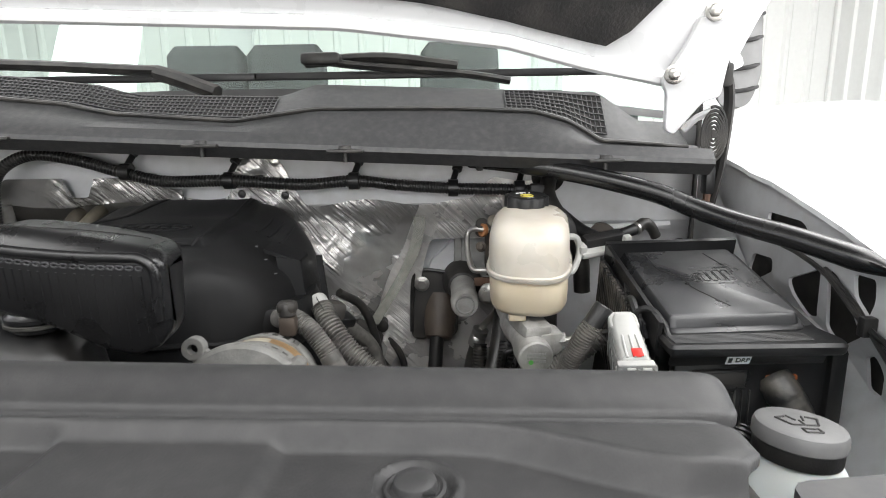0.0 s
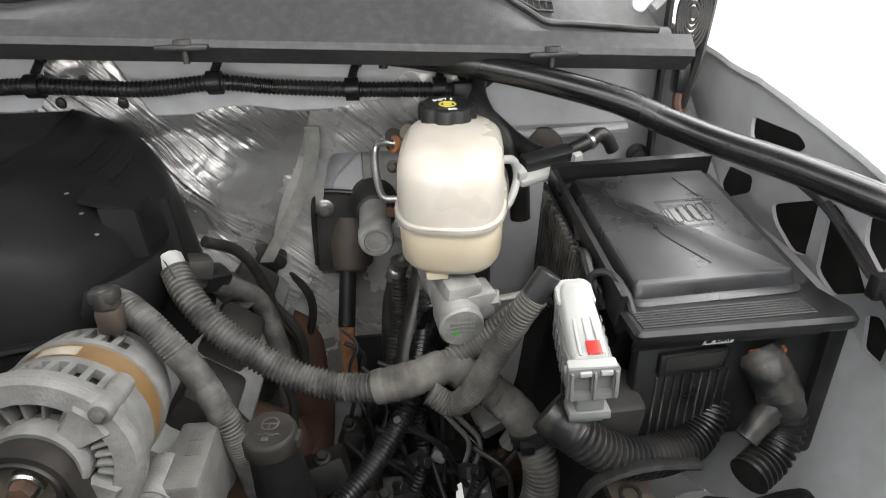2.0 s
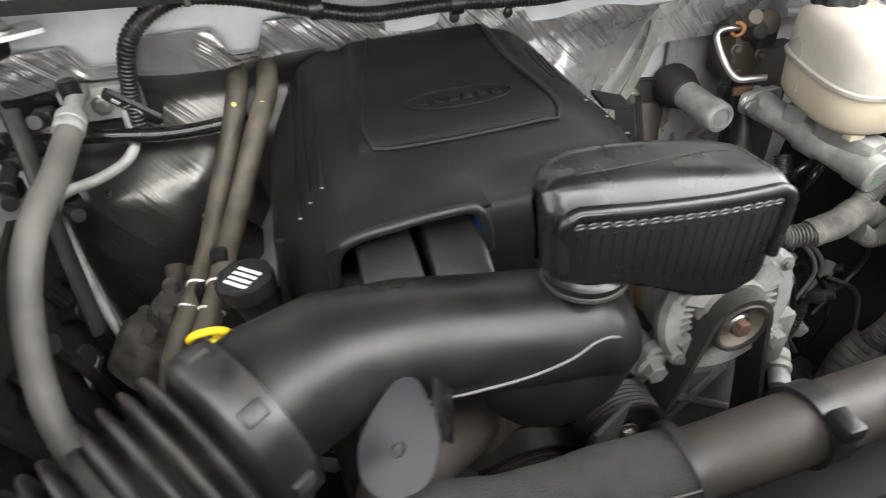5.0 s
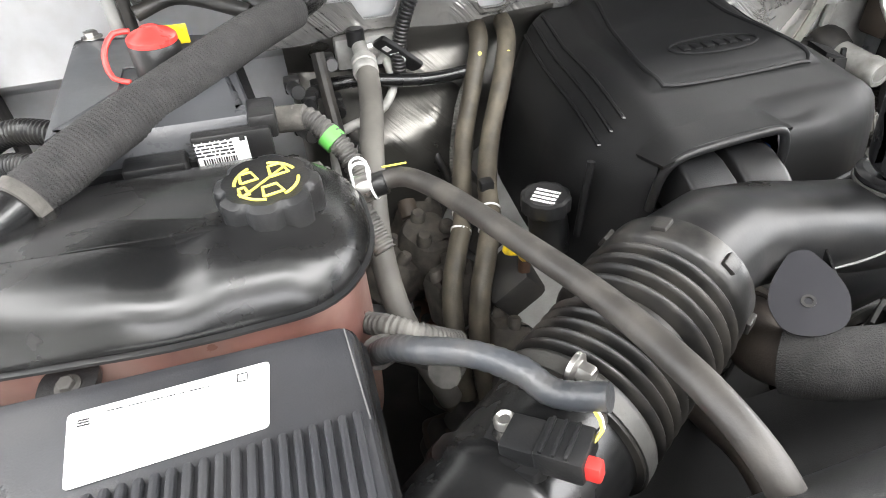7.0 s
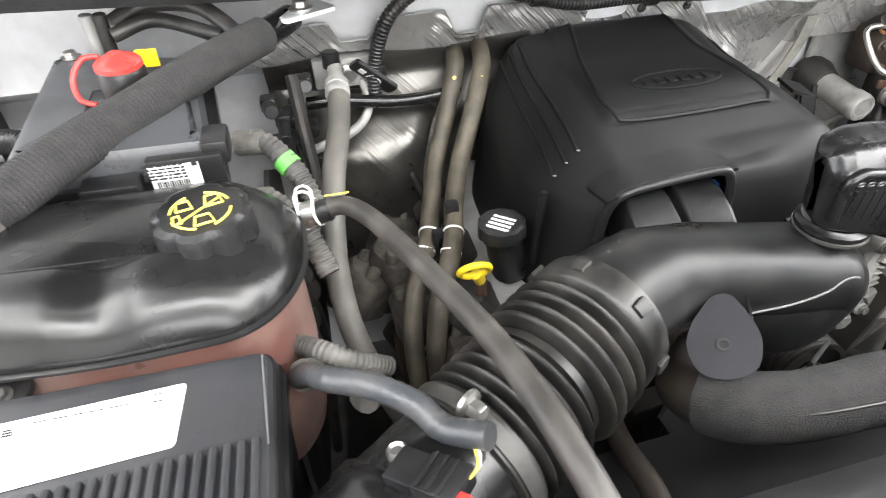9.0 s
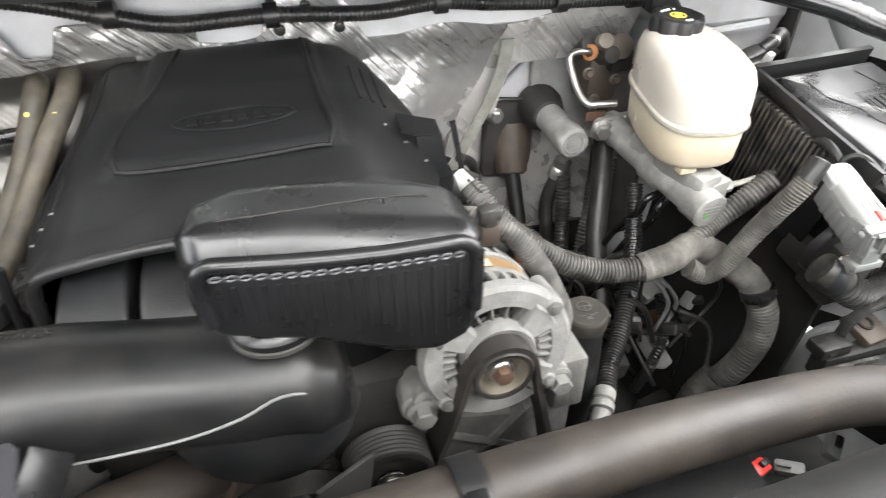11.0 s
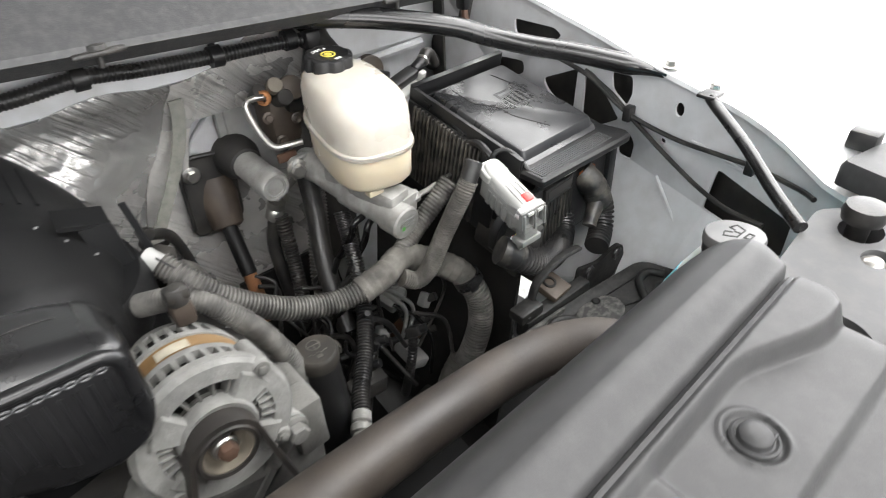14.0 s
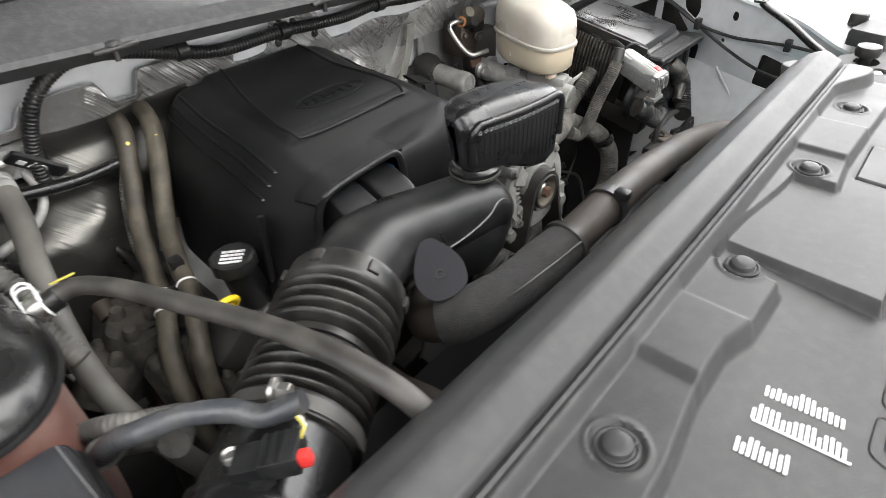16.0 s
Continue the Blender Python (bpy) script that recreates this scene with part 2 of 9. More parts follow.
def smooth_path(pts, step=0.006):
    """Catmull-Rom through the points, resampled to even steps."""
    p = [V(q) for q in pts]
    if len(p) == 2:
        dense = [p[0].lerp(p[1], k / 30) for k in range(31)]
    else:
        e = [2 * p[0] - p[1], *p, 2 * p[-1] - p[-2]]
        dense = []
        for i in range(1, len(e) - 2):
            a, b, c, d = e[i - 1:i + 3]
            for k in range(24):
                t = k / 24
                dense.append(0.5 * (2 * b + (c - a) * t + (2 * a - 5 * b + 4 * c - d) * t * t + (3 * b - a - 3 * c + d) * t ** 3))
        dense.append(p[-1])
    length = [0.0]
    for a, b in zip(dense, dense[1:]):
        length.append(length[-1] + (b - a).length)
    n = max(2, int(length[-1] / step))
    out, j = [], 0
    for k in range(n + 1):
        s = length[-1] * k / n
        while j < len(dense) - 2 and length[j + 1] < s:
            j += 1
        seg = max(1e-9, length[j + 1] - length[j])
        out.append(dense[j].lerp(dense[j + 1], min(1, (s - length[j]) / seg)))
    return out


def sweep(bm, line, radii, seg=12, flat=1.0, caps=True):
    """A tube along a polyline with a radius at each point."""
    up = V((0, 0, 1))
    t0 = (line[1] - line[0]).normalized()
    if abs(t0.dot(up)) > 0.9:
        up = V((1, 0, 0))
    nrm = (up - t0 * up.dot(t0)).normalized()
    rings = []
    for i, p in enumerate(line):
        t = (line[min(i + 1, len(line) - 1)] - line[max(i - 1, 0)]).normalized()
        nrm = (nrm - t * nrm.dot(t)).normalized()
        bi = t.cross(nrm)
        r = radii[i]
        rings.append([bm.verts.new(p + nrm * (r * flat * math.cos(a)) + bi * (r * math.sin(a))) for a in (2 * math.pi * k / seg for k in range(seg))])
    for a, b in zip(rings, rings[1:]):
        for k in range(seg):
            bm.faces.new((a[k], a[(k + 1) % seg], b[(k + 1) % seg], b[k]))
    if caps:
        bm.faces.new(rings[0][::-1])
        bm.faces.new(rings[-1])
    return bm


def tube(pts, r, seg=12, step=0.006, flat=1.0, bm=None, r2=None, wob=0.0):
    bm = bm or bmesh.new()
    line = smooth_path(pts, step)
    n = len(line)
    radii = [(r if r2 is None else r + (r2 - r) * i / (n - 1)) * (1 + wob * noise.noise(line[i] * 45)) for i in range(n)]
    return sweep(bm, line, radii, seg, flat)


def wrapped(pts, r, lap=0.011, seg=16):
    """Cloth tape wound round a bundle: overlapping turns of uneven width."""
    line = smooth_path(pts, 0.0016)
    radii, s, w = [], 0.0, lap
    for i, p in enumerate(line):
        s += 0.0016
        if s > w:
            s, w = 0.0, lap * (0.75 + 0.5 * abs(noise.noise(p * 300)))
        radii.append(r * (0.97 + 0.06 * s / w + 0.04 * noise.noise(p * 70)))
    return sweep(bmesh.new(), line, radii, seg)


def ribbed(pts, r, pitch=0.0042, depth=0.10, seg=12, bm=None):
    """Corrugated conduit: square-cut ribs along the path."""
    bm = bm or bmesh.new()
    line = smooth_path(pts, pitch / 4)
    lo, hi = r * (1 - depth), r
    radii = [(hi, hi, lo, lo)[i % 4] for i in range(len(line))]
    return sweep(bm, line, radii, seg)


def axis_matrix(a, b):
    a, b = V(a), V(b)
    return Matrix.Translation(a) @ (b - a).to_track_quat("Z", "Y").to_matrix().to_4x4()


def lathe(profile, m, seg=28, bm=None):
    """Turns (radius, height) round the local z of m."""
    bm = bm or bmesh.new()
    rings = []
    for r, h in profile:
        if r < 1e-6:
            rings.append([bm.verts.new(m @ V((0, 0, h)))])
        else:
            rings.append([bm.verts.new(m @ V((r * math.cos(2 * math.pi * k / seg), r * math.sin(2 * math.pi * k / seg), h))) for k in range(seg)])
    for a, b in zip(rings, rings[1:]):
        for k in range(seg):
            q = [a[k % len(a)], a[(k + 1) % len(a)], b[(k + 1) % len(b)], b[k % len(b)]]
            q = [v for i, v in enumerate(q) if v not in q[:i]]
            if len(q) > 2:
                bm.faces.new(q)
    if profile[0] == profile[-1]:
        bmesh.ops.remove_doubles(bm, verts=rings[0] + rings[-1], dist=1e-6)
        return bm
    if len(rings[0]) > 1:
        bm.faces.new(rings[0][::-1])
    if len(rings[-1]) > 1:
        bm.faces.new(rings[-1])
    return bm


def rod(a, b, r, seg=16, bm=None, edge=0.12):
    a, b = V(a), V(b)
    h = (b - a).length
    e = min(r * edge, h * 0.3)
    return lathe([(r - e, 0), (r, e), (r, h - e), (r - e, h)], axis_matrix(a, b), seg, bm)


def box(c, s, bevel=0.003, m=None, bm=None, segs=2):
    """A bevelled block: centre and size, in the frame m."""
    bm = bm or bmesh.new()
    t = Matrix.Translation(c) @ Matrix.Diagonal((*s, 1))
    vs = bmesh.ops.create_cube(bm, size=1, matrix=(m @ t) if m else t)["verts"]
    if bevel:
        es = list({e for v in vs for e in v.link_edges})
        bmesh.ops.bevel(bm, geom=es, offset=min(bevel, min(s) * 0.45), segments=segs, profile=0.5, affect="EDGES", clamp_overlap=True)
    return bm


def round_poly(poly, r, n=5):
    """A polygon with rounded corners; r is one radius or one a corner."""
    out = []
    k = len(poly)
    for i in range(k):
        p, a, b = V(poly[i]), V(poly[i - 1]), V(poly[(i + 1) % k])
        rr = r[i] if isinstance(r, (list, tuple)) else r
        u, w = (a - p).normalized(), (b - p).normalized()
        d = min(rr, (a - p).length * 0.48, (b - p).length * 0.48)
        s, e = p + u * d, p + w * d
        for j in range(n + 1):
            t = j / n
            out.append(s * (1 - t) ** 2 + p * (2 * t * (1 - t)) + e * t * t)
    return out


def inset(loop, d):
    n = len(loop)
    area = sum(loop[i][0] * loop[(i + 1) % n][1] - loop[(i + 1) % n][0] * loop[i][1] for i in range(n))
    sgn = 1 if area > 0 else -1
    out = []
    for i in range(n):
        t = V(loop[(i + 1) % n]) - V(loop[i - 1])
        t = V((t[0], t[1])).normalized() if t.length > 1e-9 else V((1, 0))
        out.append(V((loop[i][0] - sgn * t[1] * d, loop[i][1] + sgn * t[0] * d)))
    return out


def stack(loops, bm=None, caps=True):
    """Skins loops of equal count, lists of 3D points."""
    bm = bm or bmesh.new()
    rings = [[bm.verts.new(p) for p in lp] for lp in loops]
    for a, b in zip(rings, rings[1:]):
        n = len(a)
        for k in range(n):
            bm.faces.new((a[k], a[(k + 1) % n], b[(k + 1) % n], b[k]))
    if caps:
        bm.faces.new(rings[0][::-1])
        bm.faces.new(rings[-1])
    return bm


def prism(poly, r, levels, m=None, bm=None, n=5, warp=None):
    """A rounded outline carried through (height, inset) levels in the frame m."""
    base = round_poly([V((p[0], p[1])) for p in poly], r, n)
    loops = []
    for z, d in levels:
        lp = [V((p[0], p[1], z)) for p in inset(base, d)]
        if warp:
            lp = [warp(p) for p in lp]
        loops.append([m @ p for p in lp] if m else lp)
    return stack(loops, bm)


def plate(outer, holes, place, thick, bm=None):
    """A sheet with openings: 2D loops, place(u, v, w) to the world."""
    bm = bm or bmesh.new()
    flat = bmesh.new()
    loops = [outer, *holes]
    edges = []
    for lp in loops:
        vs = [flat.verts.new((p[0], p[1], 0)) for p in lp]
        edges += [flat.edges.new((vs[i], vs[(i + 1) % len(vs)])) for i in range(len(vs))]
    bmesh.ops.triangle_fill(flat, use_beauty=True, edges=edges)
    flat.verts.index_update()
    tris = [[v.index for v in f.verts] for f in flat.faces]
    pts = [(v.co.x, v.co.y) for v in flat.verts]
    flat.free()
    top = [bm.verts.new(place(u, v, 0)) for u, v in pts]
    bot = [bm.verts.new(place(u, v, thick)) for u, v in pts]
    for t in tris:
        bm.faces.new([top[i] for i in t])
        bm.faces.new([bot[i] for i in t[::-1]])
    i0 = 0
    for lp in loops:
        k = len(lp)
        for i in range(k):
            a, b = i0 + i, i0 + (i + 1) % k
            bm.faces.new((top[a], top[b], bot[b], bot[a]))
        i0 += k
    return bm


def sheet(fn, us, vs, thick=None, bm=None):
    """A surface fn(u, v) over a grid, given a thickness along the vector thick."""
    bm = bm or bmesh.new()
    g = [[bm.verts.new(fn(u, v)) for v in vs] for u in us]
    nu, nv = len(us), len(vs)
    for i in range(nu - 1):
        for j in range(nv - 1):
            bm.faces.new((g[i][j], g[i + 1][j], g[i + 1][j + 1], g[i][j + 1]))
    if thick is not None:
        t = V(thick)
        h = [[bm.verts.new(v.co + t) for v in row] for row in g]
        for i in range(nu - 1):
            for j in range(nv - 1):
                bm.faces.new((h[i][j], h[i][j + 1], h[i + 1][j + 1], h[i + 1][j]))
        rim = [(i, 0) for i in range(nu)] + [(nu - 1, j) for j in range(1, nv)] + [(i, nv - 1) for i in range(nu - 2, -1, -1)] + [(0, j) for j in range(nv - 2, 0, -1)]
        for (a, b), (c, d) in zip(rim, rim[1:] + rim[:1]):
            bm.faces.new((g[a][b], h[a][b], h[c][d], g[c][d]))
    return bm


def span(a, b, n):
    return [a + (b - a) * i / n for i in range(n + 1)]


def sstep(a, b, x):
    t = min(1.0, max(0.0, (x - a) / (b - a)))
    return t * t * (3 - 2 * t)


def hexbolt(at, way, r=0.007, h=0.006, bm=None, flange=1.5):
    m = axis_matrix(at, V(at) + V(way))
    bm = lathe([(r * flange, 0), (r * flange, h * 0.22), (r * 1.1, h * 0.35)], m, 16, bm)
    lathe([(r, h * 0.3), (r, h * 0.9), (r * 0.85, h)], m, 6, bm)
    return bm


def knob(m, r, h, lobes, depth, seg=72, bm=None, dome=0.12):
    """A lobed screw cap."""
    def ring(k, rr, z):
        return [m @ V((rr * (1 - k * depth * (0.5 + 0.5 * math.cos(lobes * a)) ** 3) * math.cos(a), rr * (1 - k * depth * (0.5 + 0.5 * math.cos(lobes * a)) ** 3) * math.sin(a), z))
                for a in (2 * math.pi * i / seg for i in range(seg))]
    return stack([ring(1, r * 0.96, 0), ring(1, r, h * 0.06), ring(1, r, h * 0.8), ring(1, r * 0.97, h * 0.92), ring(0.5, r * 0.82, h), ring(0, r * 0.6, h * (1 - dome)), ring(0, r * 0.2, h * (1 - dome))], bm)


def bars(m, rows, w, h, gap=0.35, seed=1, bm=None, lift=0.0006):
    """Rows of short plain bars that stand for small print, in the plane of m."""
    rnd = random.Random(seed)
    bm = bm or bmesh.new()
    for k in range(rows):
        y0 = h * (0.5 - (k + 1) / rows)
        bh = h / rows * (1 - gap)
        x = -w / 2
        while x < w / 2 - 0.001:
            bw = min(w / 2 - x, w * rnd.uniform(0.06, 0.2))
            box((x + bw / 2, y0 + bh / 2, 0), (bw, bh, lift), 0, m, bm)
            x += bw + w * 0.03
    return bm


def lettering(body, m, size, material, parent, name="lettering", depth=0.0004):
    cu = bpy.data.curves.new("letters", "FONT")
    cu.body, cu.size, cu.extrude, cu.align_x, cu.align_y = body, size, depth, "CENTER", "CENTER"
    tmp = bpy.data.objects.new("letters", cu)
    scene.collection.objects.link(tmp)
    me = bpy.data.meshes.new_from_object(tmp)
    bpy.data.objects.remove(tmp)
    bm = bmesh.new()
    bm.from_mesh(me)
    bpy.data.meshes.remove(me)
    bmesh.ops.transform(bm, matrix=m, verts=bm.verts)
    return part(name, bm, material, parent)


def frame3(o, u, v):
    """A frame with its x along u and its z square to u and v."""
    u = V(u).normalized()
    w = u.cross(V(v)).normalized()
    v = w.cross(u)
    m = Matrix((u, v, w)).transposed().to_4x4()
    m.translation = V(o)
    return m


# ---- the workshop ----
X0, X1, Y0, Y1 = -5.0, 4.6, -6.0, 7.5
tagged(part("floor", box(((X0 + X1) / 2, (Y0 + Y1) / 2, -0.05), (X1 - X0, Y1 - Y0, 0.1), 0), M_FLOOR), "pale sealed concrete workshop floor", "floor", kind="structure")
tagged(part("ceiling", box(((X0 + X1) / 2, (Y0 + Y1) / 2, CEIL + 0.05), (X1 - X0, Y1 - Y0, 0.1), 0), M_WALL), "white painted workshop ceiling", "ceiling", kind="structure")


def corrugated_wall(name, a, b, height):
    """A wall of ribbed white metal sheet between two corners."""
    a, b = V(a), V(b)
    d = b - a
    nrm = V((-d.y, d.x, 0)).normalized()
    n = int(d.length / 0.3)
    us = []
    for k in range(n):
        us += [(k + 0.0) / n, (k + 0.68) / n, (k + 0.76) / n, (k + 0.92) / n]
    us.append(1.0)
    rib = {0: 0, 1: 0, 2: 0.03, 3: 0.03}
    pts = [a + d * u + nrm * rib[i % 4] for i, u in enumerate(us)]
    bm = bmesh.new()
    lo = [bm.verts.new(p) for p in pts]
    hi = [bm.verts.new(p + V((0, 0, height))) for p in pts]
    blo = [bm.verts.new(p - nrm * 0.1) for p in (pts[0], pts[-1])]
    bhi = [bm.verts.new(p - nrm * 0.1 + V((0, 0, height))) for p in (pts[0], pts[-1])]
    for i in range(len(pts) - 1):
        bm.faces.new((lo[i], lo[i + 1], hi[i + 1], hi[i]))
    bm.faces.new((blo[0], bhi[0], bhi[1], blo[1]))
    bm.faces.new((lo[0], hi[0], bhi[0], blo[0]))
    bm.faces.new((lo[-1], blo[1], bhi[1], hi[-1]))
    return tagged(part(name, bm, M_WALL, sharp=20), "white ribbed metal workshop wall", "wall", kind="structure")


corrugated_wall("wall_east", (X1, Y0, 0), (X1, -2.95, 0), CEIL)
corrugated_wall("wall_east", (X1, 4.15, 0), (X1, Y1, 0), CEIL)
corrugated_wall("wall_north", (X1, Y1, 0), (X0, Y1, 0), CEIL)
corrugated_wall("wall_west", (X0, Y1, 0), (X0, 4.15, 0), CEIL)
corrugated_wall("wall_west", (X0, -2.95, 0), (X0, Y0, 0), CEIL)
# Openings assumed around the added side and front fills.
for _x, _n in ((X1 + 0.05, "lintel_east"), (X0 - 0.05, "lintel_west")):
    tagged(part(_n, box((_x, 0.6, (3.65 + CEIL) / 2), (0.1, 7.1, CEIL - 3.65), 0.01), M_WALL), "white wall above the added side opening", "wall", kind="structure")
    tagged(part(_n.replace("lintel", "sill"), box((_x, 0.6, 0.2), (0.1, 7.1, 0.4), 0.01), M_WALL), "white wall below the added side opening", "wall", kind="structure")
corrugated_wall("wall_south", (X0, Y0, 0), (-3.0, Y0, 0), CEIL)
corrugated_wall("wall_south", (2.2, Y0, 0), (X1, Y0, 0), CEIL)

# ---- the truck's body ----
truck = thing("pickup_truck", "white pickup truck with its hood raised over the engine bay", "truck", (-0.36, 0.9, 0.0))
CX = -0.36


LIP_Y = [-0.25, 0.22, 0.30, 0.346, 0.393, 0.448, 0.501, 0.553, 0.60, 0.65, 0.70, 0.75, 0.81, 0.89, 1.05]
LIP_Z = [1.16, 1.205, 1.230, 1.246, 1.258, 1.267, 1.278, 1.291, 1.304, 1.316, 1.328, 1.337, 1.345, 1.360, 1.385]


def ftop(y):
    """Height of the fender rail along the bay."""
    return float(np.interp(y, LIP_Y, LIP_Z))


# inner fender of the driver's side, with its cut-outs
def tri(*p):
    return round_poly([V(q) for q in p], 0.006, 3)


cuts = [tri((0.756, 1.297), (0.682, 1.297), (0.668, 1.289), (0.684, 1.277), (0.735, 1.266), (0.754, 1.278)),
        tri((0.782, 1.237), (0.735, 1.240), (0.733, 1.223), (0.785, 1.197), (0.793, 1.211)),
        tri((0.697, 1.224), (0.636, 1.252), (0.642, 1.194), (0.666, 1.187), (0.688, 1.208)),
        tri((0.624, 1.256), (0.606, 1.250), (0.566, 1.199), (0.613, 1.169), (0.630, 1.183)),
        tri((0.584, 1.260), (0.552, 1.262), (0.549, 1.240), (0.556, 1.221), (0.579, 1.237)),
        tri((0.572, 1.174), (0.553, 1.184), (0.545, 1.168), (0.549, 1.139), (0.571, 1.141)),
        tri((0.421, 1.181), (0.318, 1.165), (0.318, 1.118), (0.428, 1.122))]
holes_r = [[V((0.483 + 0.006 * math.cos(a), 1.238 + 0.009 * math.sin(a))) for a in span(0, 2 * math.pi, 12)[:-1]],
           [V((0.497 + 0.004 * math.cos(a), 1.192 + 0.004 * math.sin(a))) for a in span(0, 2 * math.pi, 10)[:-1]]]
outer = [V((y, ftop(y) - 0.004)) for y in span(1.02, 0.22, 20)] + [V((0.22, 0.85)), V((0.46, 0.92)), V((0.56, 0.97)), V((0.70, 0.92)), V((1.02, 0.80))]


def fender_x(y, z):
    """Side wall of the bay, leaning outward at the rear and over the wheel."""
    return 0.415 + 0.02 * sstep(1.22, 1.15, z) * sstep(0.48, 0.56, y) - 0.03 * sstep(0.42, 0.30, y) - 0.12 * sstep(1.12, 0.88, z)


part("inner_fender", plate(outer, cuts + holes_r, lambda u, v, w: V((fender_x(u, v) + w, u, v)), 0.004), M_PRIMER, truck, "dusty white inner fender panel with triangular cut-outs")
part("wheel_liner", sheet(lambda u, v: V((fender_x(u, 1.2) + 0.04, u, 0.80 + (ftop(u) - 0.835) * v)), span(1.02, 0.22, 24), span(0, 1, 8), (0.005, 0, 0)), M_DARK, truck, "black plastic wheel liner behind the cut-outs")
# raised stiffening beads pressed into the panel
for a, b in (((0.499, 1.140), (0.421, 1.057)), ((0.46, 1.205), (0.36, 1.19)), ((0.68, 1.14), (0.60, 1.09))):
    line = smooth_path([V((fender_x(*a) + 0.0012, *a)), V((fender_x(*b) + 0.0012, *b))], 0.008)
    part("panel_bead", sweep(bmesh.new(), line, [0.0024] * len(line), 8), M_PRIMER, truck)
# rings pressed round the wheel house, and the seam of its panel
for k, row in enumerate((((0.575, 1.088), (0.560, 1.089), (0.541, 1.085), (0.526, 1.071), (0.515, 1.044), (0.505, 1.010), (0.500, 0.96)), ((0.565, 1.118), (0.540, 1.116), (0.512, 1.102), (0.490, 1.078), (0.474, 1.048), (0.466, 1.01)))):
    line = smooth_path([V((fender_x(*q) + 0.001, *q)) for q in row], 0.006)
    part("pressed_ring", sweep(bmesh.new(), line, [0.0042] * len(line), 10), M_PRIMER, truck)
    if k == 0:
        part("panel_seam", sweep(bmesh.new(), [q + V((-0.0042, -0.003, 0.002)) for q in line], [0.0012] * len(line), 6), M_HOSE, truck)
# strut-tower dome over the wheel
part("wheel_dome", stack([[V((0.33 + 0.02 * k - (0.105 - 0.02 * k) * math.cos(a) * 0.7, 0.50 + (0.15 - 0.022 * k) * math.sin(a), 0.86 + h)) for a in span(-1.75, 1.75, 24)] for k, h in enumerate((0, 0.06, 0.085, 0.13, 0.145, 0.175, 0.18))], caps=False), M_PRIMER, truck, "pressed white wheel-house dome")


def fender_skin(side):
    def edge_x(y):
        return 0.409 - 0.04 * sstep(0.42, 0.28, y) + 0.004 * noise.noise(V((y * 40, 0.3, 0)))
    def at(u, v):
        y = u
        x0 = edge_x(y)
        x = x0 + 0.46 * v
        crown = 0.045 * math.sin(min(1, v * 2.4) * math.pi / 2) - 0.30 * max(0, v - 0.62) ** 1.6
        step = 0.012 * sstep(0.05, 0.11, v) + 0.006 * sstep(0.22, 0.25, v)
        z = ftop(y) + crown * 0.55 + step + 0.02 * v
        return V((x if side > 0 else 2 * CX - x, y, z))
    return sheet(at, span(1.05, -0.25, 52), [0, 0.02, 0.045, 0.05, 0.08, 0.11, 0.15, 0.2, 0.22, 0.25, 0.3, 0.4, 0.5, 0.6, 0.7, 0.8, 0.9, 1.0], (0, 0, -0.006))


fender_l = part("fender", fender_skin(1), M_WHITE, truck, "glossy white outer fender", 60)
fender_r = part("fender", fender_skin(-1), M_WHITE, truck, "glossy white outer fender", 60)
for x, y in ((0.420, 0.507), (0.418, 0.447)):
    part("fender_bolt", hexbolt((x, y, ftop(y) + 0.003), (0, 0, 1), 0.007, 0.009), M_STEEL, fender_l)
part("rub_block", box((0.420, 0.292, 1.262), (0.022, 0.026, 0.020), 0.003, pose(0, 0, 0)), M_HOSE, fender_l)
part("inner_fender", plate([V((y, ftop(y) - 0.004)) for y in span(1.02, 0.22, 20)] + [V((0.22, 0.8)), V((1.02, 0.8))], [], lambda u, v, w: V((2 * CX - 0.47 - w - 0.02, u, v)), 0.004), M_PRIMER, truck, "white inner fender panel")


# firewall: white sheet metal with a stepped face
def wall_y(x, z):
    y = 0.872 + 0.058 * sstep(1.295, 1.27, z) * sstep(0.165, 0.13, x)
    y += 0.012 * sstep(1.262, 1.255, z) * sstep(0.13, 0.16, x)
    y += 0.02 * sstep(0.9, 0.8, z)
    return y


part("firewall", sheet(lambda u, v: V((u, wall_y(u, v), v)), span(-1.14, 0.37, 100), span(1.405, 0.72, 70), (0, 0.004, 0)), M_PRIMER, truck, "white painted steel firewall", 30)
part("firewall_bead", tube([(0.15, 0.868, 1.262), (0.22, 0.866, 1.258), (0.33, 0.866, 1.262)], 0.006, 8), M_PRIMER, truck)
# Dark sheets close the gaps between the firewall's ends and the fenders.
part("side_panel", sheet(lambda u, v: V((0.352 + 0.05 * u, 0.84 + 0.16 * u, v)), span(0, 1, 4), span(1.18, 1.46, 6), (0.004, 0, 0)), M_DARK, truck, "dark sheet in the hinge pocket beside the firewall")
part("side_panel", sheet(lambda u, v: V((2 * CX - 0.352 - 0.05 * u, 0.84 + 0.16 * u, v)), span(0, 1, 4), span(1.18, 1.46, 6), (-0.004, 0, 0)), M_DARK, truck)


